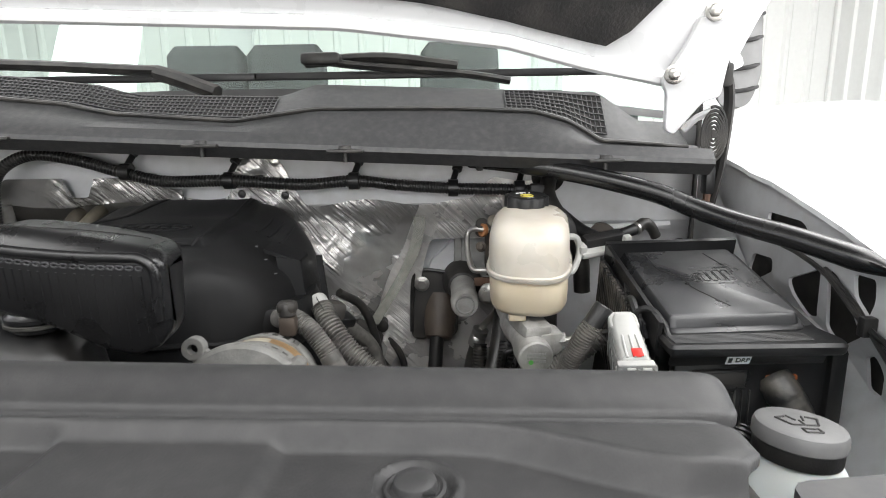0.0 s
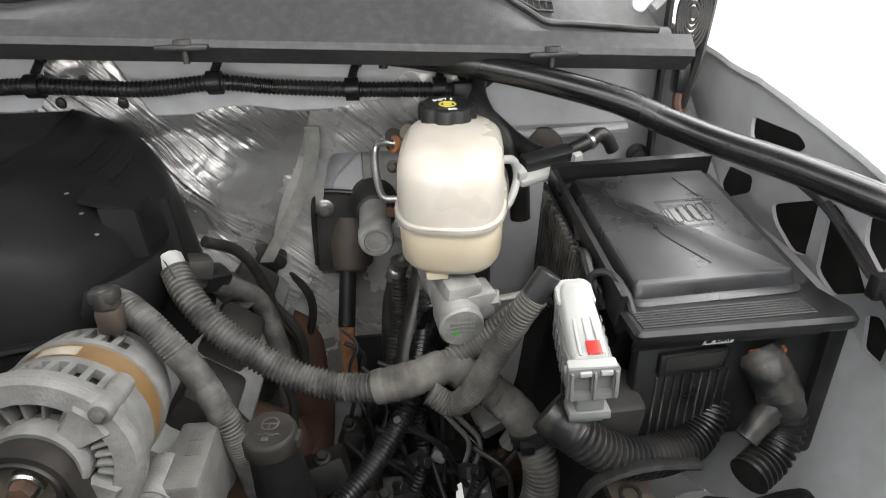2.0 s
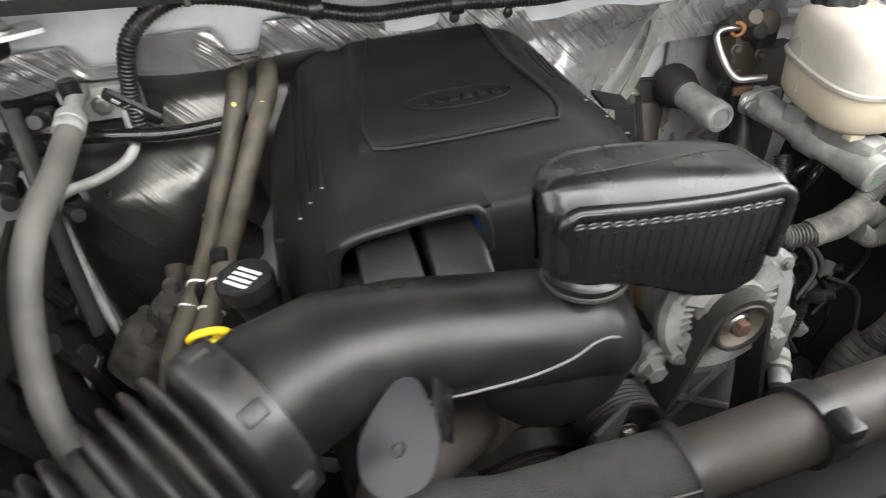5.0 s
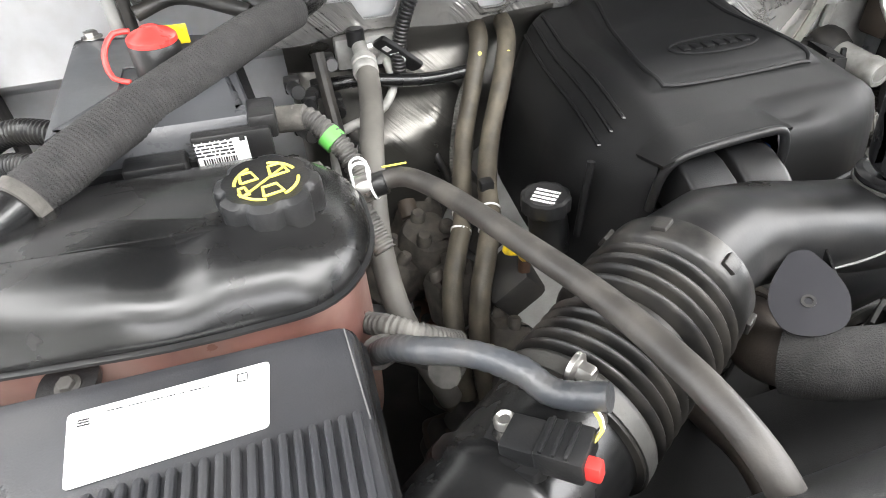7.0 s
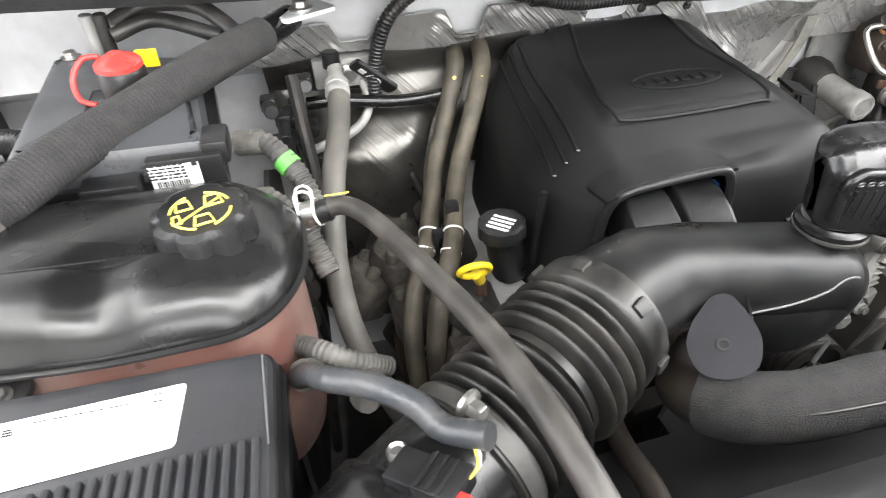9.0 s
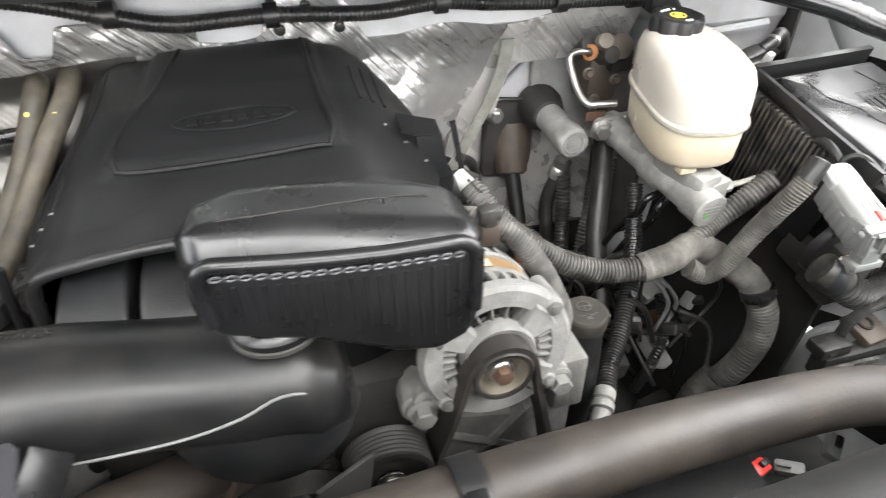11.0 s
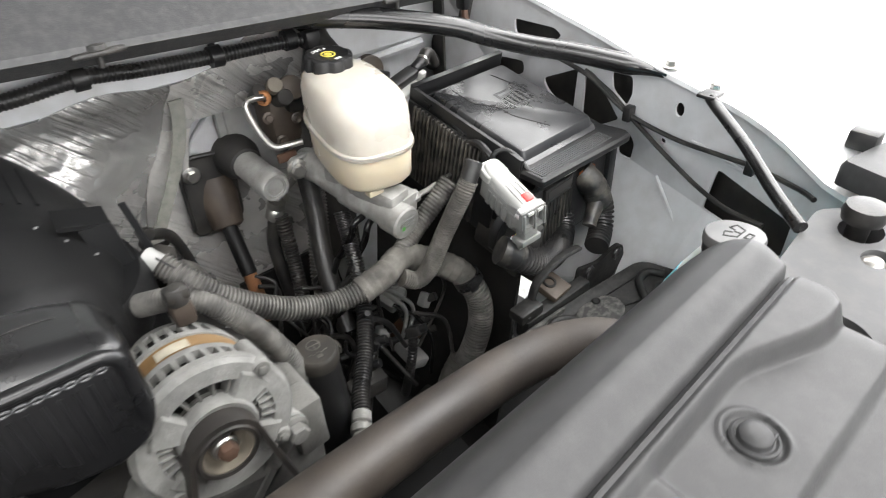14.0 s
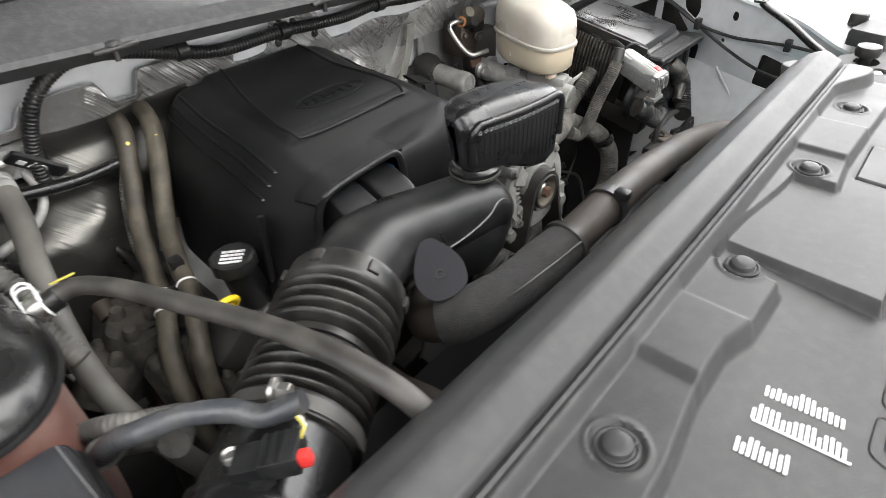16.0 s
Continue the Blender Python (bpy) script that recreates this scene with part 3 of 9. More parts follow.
# foil heat shield on the firewall
def shield_y(x, z):
    base = 0.918 - 0.03 * sstep(1.10, 1.29, z) - 0.055 * sstep(-0.09, -0.16, x) * sstep(1.285, 1.20, z) * sstep(-0.75, -0.6, x) * 0.6
    rid = noise.multi_fractal(V((x * 13 + z * 9, z * 6 - x * 4, 3.1)), 1.0, 2.2, 4)
    fold = math.sin((x * 0.95 + z * 1.0) * 130 + 4 * noise.noise(V((x * 9, z * 9, 0))) + 2.5 * noise.noise(V(((x + z) * 60, (x - z) * 5, 2))))
    drape = (0.0030 * (1 - abs(fold)) ** 2) * sstep(-0.05, -0.12, x) * sstep(-0.30, -0.2, x) * sstep(1.02, 1.10, z)
    return base - 0.0012 * rid - drape - 0.014 * sstep(1.262, 1.298, z)


def shield_top(x):
    t = 1.300 + 0.012 * math.sin(x * 40) * 0.4
    t += 0.052 * sstep(-0.325, -0.30, x) * sstep(-0.205, -0.25, x)
    t += 0.012 * sstep(-0.2, -0.24, x)
    t += 0.034 * sstep(0.035, 0.075, x)
    return t


def shield_low(x):
    return 0.88 + 0.16 * sstep(-0.15, -0.08, x) + (0.20 * sstep(-0.075, -0.02, x))


def shield_pt(u, v):
    zt, zb = shield_top(u), shield_low(u)
    z = zt + (zb - zt) * v
    return V((u, shield_y(u, z) - 0.004, z))


def strap_x(v):
    """The ground strap's run across the shield, where its foil turns paler."""
    f = min(1.0, max(0.0, (0.03 + 0.31 * v) / 0.168 - 0.2))
    return -0.040 - 0.072 * f ** 1.5


part("heat_shield", sheet(lambda u, v: shield_pt(-0.45 + (strap_x(v) - 0.0005 + 0.45) * u, v), span(0, 1, 80), span(0, 1, 80), (0, 0.004, 0)), M_FOIL, truck, "crinkled silver foil heat shield", 70)
# right part of the same shield; its extra brightness is put into paler foil
part("heat_shield", sheet(lambda u, v: shield_pt(strap_x(v) + (0.135 - strap_x(v)) * u, v), span(0, 1, 48), span(0, 1, 80), (0, 0.004, 0)), M_FOILD, truck, "pale crumpled foil behind the ground strap", 70)
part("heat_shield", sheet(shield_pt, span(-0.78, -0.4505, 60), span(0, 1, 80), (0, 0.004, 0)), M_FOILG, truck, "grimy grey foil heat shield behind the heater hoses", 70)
part("heat_shield", sheet(lambda u, v: V((u, shield_y(u, v) - 0.001, v)), span(-0.075, 0.125, 44), span(1.150, 0.88, 50), (0, 0.004, 0)), M_FOILD, truck, "grey foil shield round the steering seal", 70)
# thick blanket lip above the heater hoses
def lip_pt(u, v):
    n = 0.028 * sstep(-0.562, -0.548, u) * sstep(-0.508, -0.522, u)
    n += 0.022 * sstep(-0.64, -0.655, u) * sstep(-0.70, -0.685, u)
    zt = 1.343 - 0.018 * sstep(-0.47, -0.39, u) - n
    zb = 1.302 - 0.004 * math.sin(u * 30)
    z = zt + (zb - zt) * v
    return V((u, 0.850 + 0.012 * v + 0.003 * noise.noise(V((u * 30, v * 3, 1))), z))


part("blanket_lip", sheet(lip_pt, span(-0.80, -0.385, 80), span(0, 1, 10), (0, 0.008, 0)), M_FOIL, truck, "stiff foil-faced insulation edge with notches", 60)
for x, z in ((-0.272, 1.337), (-0.302, 1.315), (-0.238, 1.312)):
    part("push_fastener", lathe([(0.013, 0), (0.013, 0.003), (0.008, 0.005), (0.005, 0.009), (0, 0.010)], axis_matrix((x, 0.876, z), (x, 0.77, z)), 18), M_BLACK, truck)
part("push_fastener", lathe([(0.012, 0), (0.012, 0.003), (0.006, 0.005), (0.004, 0.012), (0, 0.013)], axis_matrix((-0.664, 0.885, 1.160), (-0.664, 0.8, 1.160)), 18), M_BLACK, truck)
part("push_fastener", lathe([(0.011, 0), (0.011, 0.003), (0.004, 0.005), (0, 0.006)], axis_matrix((-0.105, 0.89, 1.10), (-0.105, 0.8, 1.10)), 18), M_DARK, truck)
part("shield_stud", rod((-0.039, 0.892, 1.292), (-0.039, 0.878, 1.295), 0.0045), M_ALUG, truck)
part("ground_strap", sheet(lambda u, v: V((-0.040 - 0.072 * u ** 1.5 + 0.003 * math.sin(u * 5) + 0.017 * (v - 0.5), 0.868 + 0.004 * math.sin(u * 3.1), 1.278 - 0.168 * u)), span(0, 1, 30), span(0, 1, 5), (0, 0.003, 0)), mat("braided_tinned_wire", (0.22, 0.22, 0.195), 0.55, metal=0.3, var=0.3, scale=120, bump=1.0, grain=900, dust=(0.16, 0.15, 0.13), dusty=0.4, tsc=60), truck, "braided grey ground strap")

# booster plate and steering column seal
part("booster_plate", prism([(-0.03, 1.125), (0.115, 1.110), (0.115, 1.252), (0.03, 1.252), (-0.03, 1.195)], 0.014, [(0, 0), (0.006, 0), (0.008, 0.002)], frame3((0, 0.928, 0), (1, 0, 0), (0, 0, 1))), M_PRIMER, truck, "white steel booster mounting plate")
part("bracket_plate", prism([(0.022, 1.14), (0.10, 1.12), (0.112, 1.25), (0.022, 1.252)], 0.012, [(0, 0), (0.016, 0), (0.018, 0.002)], frame3((0, 0.922, 0), (1, 0, 0), (0, 0, 1))), M_ALUG, truck, "grey steel bracket plate")

# cowl panel across the foot of the windshield
KX = [-1.12, -0.86, -0.60, -0.50, -0.44, -0.276, -0.169, 0.01, 0.12, 0.165, 0.205, 0.33, 0.37]
KZ = [1.440, 1.452, 1.458, 1.448, 1.435, 1.423, 1.437, 1.435, 1.429, 1.415, 1.391, 1.379, 1.376]
TX = [-1.12, -0.90, -0.64, -0.50, -0.45, -0.236, -0.185, 0.22, 0.28, 0.37]
TZ = [1.478, 1.488, 1.490, 1.474, 1.460, 1.454, 1.470, 1.453, 1.412, 1.405]


def cowl_pt(u, v):
    lip = 1.3765 - 0.05 * u
    r, t = float(np.interp(u, KX, KZ)), float(np.interp(u, TX, TZ))
    prof = [(0.752, lip - 0.012), (0.738, lip), (0.740, lip + 0.006), (0.752, lip + 0.018), (0.785, r - 0.010), (0.796, r - 0.001), (0.803, r + 0.001), (0.810, r - 0.006), (0.818, r - 0.006), (0.880, t), (0.886, t + 0.001), (0.895, t - 0.012), (1.0, t - 0.03)]
    k = v * (len(prof) - 1)
    i = min(len(prof) - 2, int(k))
    f = k - i
    a, b = prof[i], prof[i + 1]
    return V((u, a[0] + (b[0] - a[0]) * f, a[1] + (b[1] - a[1]) * f))


cowl = part("cowl_panel", sheet(cowl_pt, span(-1.10, 0.335, 110), span(0, 1, 24), (0, 0.004, -0.003)), M_COWL, truck, "weathered grey plastic cowl panel with grilles", 25)
for x0, x1 in ((-1.02, -0.238), (0.085, 0.222)):
    bm = bmesh.new()
    def gp(u, f, up):
        p = cowl_pt(u, (8.15 + 0.75 * f) / 12)
        return p + V((0, -0.4, 0.9)).normalized() * up
    # Flat black sheet puts the shade behind the grille openings into colour.
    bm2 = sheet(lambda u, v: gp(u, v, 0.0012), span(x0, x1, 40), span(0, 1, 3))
    part("grille_shade_sheet", bm2, M_VOID, cowl)
    for u in span(x0, x1, int((x1 - x0) / 0.0068)):
        a, b = gp(u, 0, 0.002), gp(u, 1, 0.002)
        sweep(bm, [a, b], [0.0011, 0.0011], 4)
    for f in span(0, 1, 6):
        line = [gp(u, f, 0.0025) for u in span(x0, x1, 24)]
        sweep(bm, line, [0.0012] * len(line), 4)
    part("grille", bm, M_COWL, cowl, "moulded grille of small square openings")
for x in (-0.302, -0.123, -0.56, 0.20):
    bm = box((x, 0.742, 1.376 - 0.05 * x), (0.045, 0.02, 0.005), 0.002)
    rod((x, 0.742, 1.378 - 0.05 * x), (x, 0.742, 1.362 - 0.05 * x), 0.003, 10, bm)
    lathe([(0.009, 0), (0.008, 0.004), (0, 0.005)], Matrix.Translation((x, 0.742, 1.3785 - 0.05 * x)), 12, bm)
    part("clip", bm, M_HOSE, cowl)

# Black tube paints in the shadow gap under the cowl's ridge bead.
part("ridge_shadow_gap", tube([cowl_pt(u, 4.75 / 12) + V((0, -0.0022, 0.0015)) for u in span(-1.05, 0.32, 60)], 0.0030, 8, 0.01), M_HOSE, cowl, "black tube standing for the shadow gap along the cowl ridge")
# windshield, wipers, dashboard and cab
def glass_pt(u, v):
    x = CX + (0.80 - 0.10 * v) * u
    return V((x, 0.985 + 0.62 * v + 0.09 * u * u, 1.455 + 0.50 * v - 0.05 * u * u))


screen = part("windshield", sheet(glass_pt, span(-1, 1, 30), span(0, 1, 12), (0, 0.004, 0.003)), M_GLASS, truck, "green-tinted windshield")
screen.visible_shadow = False
part("frit_band", sheet(lambda u, v: glass_pt(u, 0.03 * v + 0.0) + V((0, -0.003, 0.002)), span(-1, 1, 30), [0, 1], (0, 0.001, 0)), M_INK, truck, "black band at the foot of the windshield")
for side in (-1, 1):
    part("pillar", tube([V(glass_pt(side, 0)) + V((0.02 * side, 0.03, 0.0)), V(glass_pt(side, 1)) + V((0.02 * side, 0.03, 0.0))], 0.045, 10), M_WHITE, truck, "white windshield pillar")
part("dashboard", prism([(-1.08, 1.10), (0.36, 1.10), (0.36, 1.62), (-1.08, 1.62)], 0.05, [(1.05, 0), (1.42, 0), (1.46, 0.02), (1.47, 0.06)]), M_SEAT, truck, "dark dashboard top")
part("roof", box((CX, 2.35, 1.985), (1.50, 1.50, 0.05), 0.02), M_WHITE, truck, "white cab roof")
part("cab_back", plate([V(p) for p in ((-1.1, 1.0), (0.38, 1.0), (0.38, 1.98), (-1.1, 1.98))], [round_poly([V(p) for p in ((-0.98, 1.52), (0.26, 1.52), (0.22, 1.88), (-0.94, 1.88))], 0.05, 4)], lambda u, v, w: V((u, 3.0 + w, v)), 0.03), M_WHITE, truck, "white cab back wall with a rear window")
for x in (-0.78, -0.52, 0.04):
    bm = prism([(x - 0.13, -0.05), (x + 0.13, -0.05), (x + 0.13, 0.05), (x - 0.13, 0.05)], 0.05, [(1.47, 0.04), (1.50, 0.0), (1.63, 0.005), (1.66, 0.03)], Matrix.Translation((0, 2.0, 0)))
    prism([(x - 0.25, -0.07), (x + 0.25, -0.07), (x + 0.22, 0.07), (x - 0.22, 0.07)], 0.06, [(0.95, 0), (1.40, 0.0), (1.47, 0.05)], Matrix.Translation((0, 2.02, 0)), bm)
    part("seat", bm, M_SEAT, truck, "dark cloth front seat with headrest")
for x0, x1, tip in ((-0.98, -0.44, -0.215), (-0.215, 0.02, 0.06)):
    bm = tube([(x0, 0.955, 1.508), ((x0 + x1) / 2, 0.945, 1.512), (x1, 0.94, 1.498)], 0.012, 8, 0.02, 0.7)
    w = part("wiper_arm", bm, M_HOSE, truck, "black wiper arm")
    part("wiper_blade", box(((x0 + x1) / 2 + 0.1, 0.985, 1.49), (0.62, 0.008, 0.012), 0.002), M_BLACK, w)
bm = tube([(-0.215, 0.93, 1.512), (-0.13, 0.928, 1.50), (0.02, 0.935, 1.487), (0.10, 0.94, 1.475)], 0.010, 8, 0.01, 0.6)
box((-0.185, 0.928, 1.51), (0.06, 0.03, 0.018), 0.006, None, bm)
part("wiper_arm", bm, M_HOSE, truck, "black wiper arm")
part("wiper_arm", tube([(-0.44, 0.935, 1.495), (-0.40, 0.925, 1.483), (-0.34, 0.91, 1.462)], 0.012, 8), M_HOSE, truck)

# raised hood
HX = [-1.12, -0.93, -0.80, -0.57, -0.13, 0.08, 0.19, 0.29, 0.34, 0.42]
HZ = [1.49, 1.50, 1.53, 1.549, 1.532, 1.506, 1.476, 1.455, 1.462, 1.50]
TILTED = radians(57)


def hood_pt(u, v, up=0.0):
    """u across (-1 to 1), v metres along the hood from its rear edge."""
    half = 0.735 + 0.10 * sstep(0, 0.25, v) + 0.04 * v
    x = CX + half * u
    z0 = float(np.interp(x, HX, HZ)) * sstep(0.22, 0.0, v) + 1.53 * (1 - sstep(0.22, 0.0, v))
    return V((x, 0.80 - v * math.cos(TILTED) - up * math.sin(TILTED), z0 + v * math.sin(TILTED) - up * math.cos(TILTED) + 0.03 * (1 - u * u) * min(1, v)))


hood = part("hood", sheet(lambda u, v: hood_pt(u, v), span(-1, 1, 60), [0, 0.004, 0.02, 0.05, 0.08, 0.1, 0.15, 0.2, 0.3, 0.5, 0.7, 0.9, 1.1, 1.25], (0, 0.02, 0.03)), M_WHITE, truck, "white hood raised on its hinges", 60)
bm = bmesh.new()
def flange(u):
    return hood_pt(u, 0.012, 0.004)
sweep(bm, [flange(u) for u in span(-1, 1, 60)], [0.010] * 61, 8)
part("hood_flange", bm, M_WHITE, hood)
def pad_pt(u, v):
    x_in = 0.84 + 0.03 * math.sin(v * 3)
    r0 = 0.050 - 0.012 * sstep(0.5, 0.75, abs(u)) + 0.07 * sstep(0.90, 1.0, abs(u))
    return hood_pt(u * x_in, r0 + (1.12 - r0) * v, 0.012 + 0.006 * math.sin(math.pi * min(1, v * 8)))


part("hood_insulation", sheet(pad_pt, span(-1, 1, 60), span(0, 1, 30), (0, 0.006, 0.008)), mat("black_fibre_insulation", (0.014, 0.013, 0.013), 0.95, bump=1.0, grain=260, dust=(0.06, 0.055, 0.05), dusty=0.5, tsc=20, dist=0.002), hood, "black fibre hood insulation")

# hinge of the hood, driver's side
hinge = part("hood_hinge", prism([(0.290, 1.455), (0.298, 1.440), (0.300, 1.394), (0.312, 1.388), (0.345, 1.428), (0.366, 1.435), (0.370, 1.472), (0.379, 1.509), (0.368, 1.524), (0.330, 1.530), (0.316, 1.496)], 0.006, [(0, 0), (0.006, 0), (0.008, 0.0015)], frame3((-0.020, 0.915, 0.014), (1, 0, 0), (0, -0.1, 1))), M_PRIMER, truck, "white steel hood hinge plate")
for a in ((0.284, 0.758, 1.468), (0.326, 0.752, 1.540)):
    part("hinge_bolt", hexbolt(a, (-0.4, -1, 0.05), 0.008, 0.008), M_STEEL, hinge)
part("hinge_arm", tube([(0.352, 0.778, 1.485), (0.366, 0.785, 1.44), (0.364, 0.79, 1.36), (0.358, 0.80, 1.30)], 0.011, 8, 0.01, 0.5), M_DARK, hinge)
part("hinge_arm", tube([(0.312, 0.79, 1.40), (0.325, 0.785, 1.415), (0.345, 0.778, 1.425)], 0.008, 8, 0.01, 0.6), M_PRIMER, hinge)
bm = bmesh.new()
sp = [V((0.342 + (0.003 + 0.014 * k / 120) * math.cos(k * 0.33), 0.768, 1.394 + (0.004 + 0.032 * k / 120) * math.sin(k * 0.33))) for k in range(121)]
sweep(bm, sp, [0.0019] * len(sp), 6)
part("hinge_spring", bm, M_DARK, hinge, "coiled black hinge spring")
part("hinge_pivot", box((0.350, 0.792, 1.335), (0.014, 0.02, 0.04), 0.005), M_BLACK, hinge)
part("hinge_hook", tube([(0.350, 0.79, 1.32), (0.347, 0.785, 1.305), (0.352, 0.782, 1.292), (0.360, 0.784, 1.296)], 0.005, 8, 0.004), M_RUST, hinge)
part("hinge_pivot", rod((0.342, 0.79, 1.394), (0.342, 0.765, 1.394), 0.004, 14), M_DARK, hinge)
part("hinge_pivot", box((0.354, 0.775, 1.468), (0.018, 0.012, 0.03), 0.005, None), M_DARK, hinge)

# door mirror
mirror = part("door_mirror", prism([(0.62, 1.43), (0.705, 1.425), (0.735, 1.50), (0.725, 1.66), (0.66, 1.70), (0.62, 1.66)], 0.03, [(0, 0.03), (0.03, 0.006), (0.10, 0.0), (0.16, 0.01)], frame3((0, 1.58, 0), (1, 0, 0), (0, 0, 1))), mat("dark_grey_mirror_shell", (0.22, 0.22, 0.22), 0.5), truck, "grey door mirror shell")
for z in (1.47, 1.52, 1.58, 1.63):
    part("mirror_rib", tube([(0.65, 1.418, z), (0.69, 1.415, z + 0.004), (0.72, 1.425, z + 0.012)], 0.005, 6), M_GREY, mirror)

# front core support, painted grey, and its front sheet
M_CORE = mat("grey_painted_steel", (0.085, 0.085, 0.087), 0.60, var=0.08, bump=0.15, dust=(0.13, 0.127, 0.123), dusty=0.35, tsc=60, spec=0.2)
core = part("core_support", plate(round_poly([V(p) for p in ((0.175, 0.268), (0.305, 0.282), (0.325, 0.262), (0.52, 0.235), (0.52, -0.25), (0.10, -0.25), (0.10, 0.12), (0.175, 0.20))], 0.012, 3), [[V((0.295 + 0.021 * math.cos(a), 0.243 + 0.017 * math.sin(a))) for a in span(0, 2 * math.pi, 16)[:-1]], [V((0.262 + 0.014 * math.cos(a), 0.220 + 0.011 * math.sin(a))) for a in span(0, 2 * math.pi, 16)[:-1]]], lambda u, v, w: V((u, v, 1.238 - 0.03 * max(0, 0.2 - v) + w)), -0.05), M_CORE, truck, "grey painted core support panel")
part("core_well", box((0.29, 0.235, 1.20), (0.09, 0.08, 0.012), 0.002), M_DARK, core)
part("hood_bumper", lathe([(0.009, -0.03), (0.009, 0.006), (0.016, 0.008), (0.0175, 0.014), (0.016, 0.022), (0.006, 0.0235), (0, 0.023)], pose(0.298, 0.246, 1.238), 22), M_HOSE, core, "black rubber hood bumper")
part("core_bolt", lathe([(0.012, -0.012), (0.012, -0.002), (0.009, 0.002), (0.006, 0.005), (0, 0.006)], pose(0.262, 0.221, 1.232), 18), M_STEEL, core)
part("front_frame", box((-0.36, -0.30, 1.05), (1.5, 0.06, 0.40), 0.02), M_WHITE, truck, "white front panel below the raised hood")
part("latch_block", prism([(0.345, 0.235), (0.44, 0.215), (0.45, 0.275), (0.36, 0.292)], 0.008, [(1.238, 0), (1.256, 0), (1.262, 0.003)]), M_GREY, truck, "black plastic block on the core support")
for x in (0.19, -0.90):
    part("frame_rail", box((x, 0.35, 0.66), (0.10, 1.9, 0.16), 0.01), M_VOID, truck, "black steel frame rail")
for x in (0.62, -1.34):
    tyre = part("tyre", lathe([(0.22, -0.13), (0.36, -0.13), (0.40, -0.09), (0.40, 0.09), (0.36, 0.13), (0.22, 0.13)], axis_matrix((x, 0.50, 0.40), (x + 1, 0.50, 0.40)), 40), M_HOSE, truck, "black front tyre")
    part("rim", lathe([(0.0, 0.02), (0.20, 0.04), (0.225, 0.12)], axis_matrix((x, 0.50, 0.40), (x + 1, 0.50, 0.40)), 30), M_STEEL, tyre)
part("crossmember", box((-0.36, 0.62, 0.62), (1.0, 0.22, 0.10), 0.02), M_VOID, truck, "black crossmember under the engine")
# Added black sheet blocks the bright floor so the bay's depth stays dark.
part("floor_blackout", plate([V(p) for p in ((0.5, -0.2), (0.5, 1.0), (-1.2, 1.0), (-1.2, -0.2))], [round_poly([V(p) for p in ((0.10, 0.66), (0.17, 0.64), (0.20, 0.86), (0.12, 0.88))], 0.02, 3)], lambda u, v, w: V((u, v, 0.70 + w)), -0.006), M_VOID, truck, "added black sheet blocking the floor below the engine bay")


# ---- radiator cover across the front ----
def rad_at(x, y, z):
    """The cover sits slightly askew: its own y and z to the world."""
    return V((x, y + 0.057 * (x + 0.2), z - 0.053 * (x + 0.2)))


def rad_z(x, y):
    """Height of the moulded panel in the cover's own frame."""
    low = 1.272 + 0.10 * (max(y, 0.03) - 0.10) - 0.25 * max(0.0, 0.03 - y)
    high = 1.285 + 0.03 * (y - 0.10)
    # upper level, with a straight wall beside the printed field and a soft slope past it
    wall = sstep(0.098, 0.103, y)
    slope = sstep(0.045, 0.110, y)
    far = sstep(-0.206, -0.198, x)
    z = low + (high - low) * sstep(-0.353, -0.347, x) * (wall * (1 - far) + slope * far)
    # raised strip with the push pins, broken by the large pad
    front = float(np.interp(x, (-0.98, -0.57, -0.515, -0.470, -0.440, -0.39, -0.215, -0.15, -0.06, 0.04, 0.09), (0.158, 0.166, 0.173, 0.173, 0.165, 0.164, 0.163, 0.167, 0.164, 0.160, 0.158)))
    gap = sstep(-0.386, -0.374, x) * sstep(-0.205, -0.213, x)
    notch = 0.1985 + 0.012 * sstep(-0.21, -0.34, x)
    strip = sstep(front - 0.007, front, y) * (1 - gap) + sstep(notch - 0.003, notch, y) * gap
    top = 1.2940 - 0.003 * sstep(0.0, 0.06, x)
    for x0, x1 in ((-0.152, -0.064), (-0.510, -0.440)):
        top += 0.0045 * sstep(x0 - 0.004, x0 + 0.004, x) * sstep(x1 + 0.004, x1 - 0.004, x)
    z += (top - z) * strip
    # shoulder, shelf with two grooves, then the rolled rear rim
    sh = 0.2135 - 0.025 * sstep(0.015, 0.105, x)
    z += (1.3055 - z) * sstep(sh - 0.005, sh + 0.0030, y)
    z -= 0.0022 * math.exp(-((y - 0.2200) / 0.0016) ** 2) + 0.0050 * math.exp(-((y - 0.2250) / 0.0018) ** 2)
    z += 0.0085 * sstep(0.225, 0.250, y)
    z -= 0.45 * max(0.0, y - 0.2525) + 26 * max(0.0, y - 0.262) ** 2
    # outlined square pad
    sq = max(abs(x + 0.126) / 0.043, abs(y - 0.132) / 0.0205)
    z += 0.0014 * sstep(1.03, 0.985, sq) - 0.0012 * math.exp(-((sq - 1.02) / 0.02) ** 2)
    # round dishes of the push pins
    for px_ in RAD_PINS:
        d = math.hypot(x - px_, y - 0.188)
        if d < 0.03:
            z += 0.0012 * math.exp(-((d - 0.0165) / 0.0016) ** 2) - 0.0020 * sstep(0.0155, 0.0135, d)
    # ends turn down
    e = rad_edge(y)
    z -= 7 * max(0.0, x - e + 0.018) ** 2 + 40 * max(0.0, x - e + 0.006) ** 2 + 8 * max(0.0, -0.86 - x) ** 2
    return z


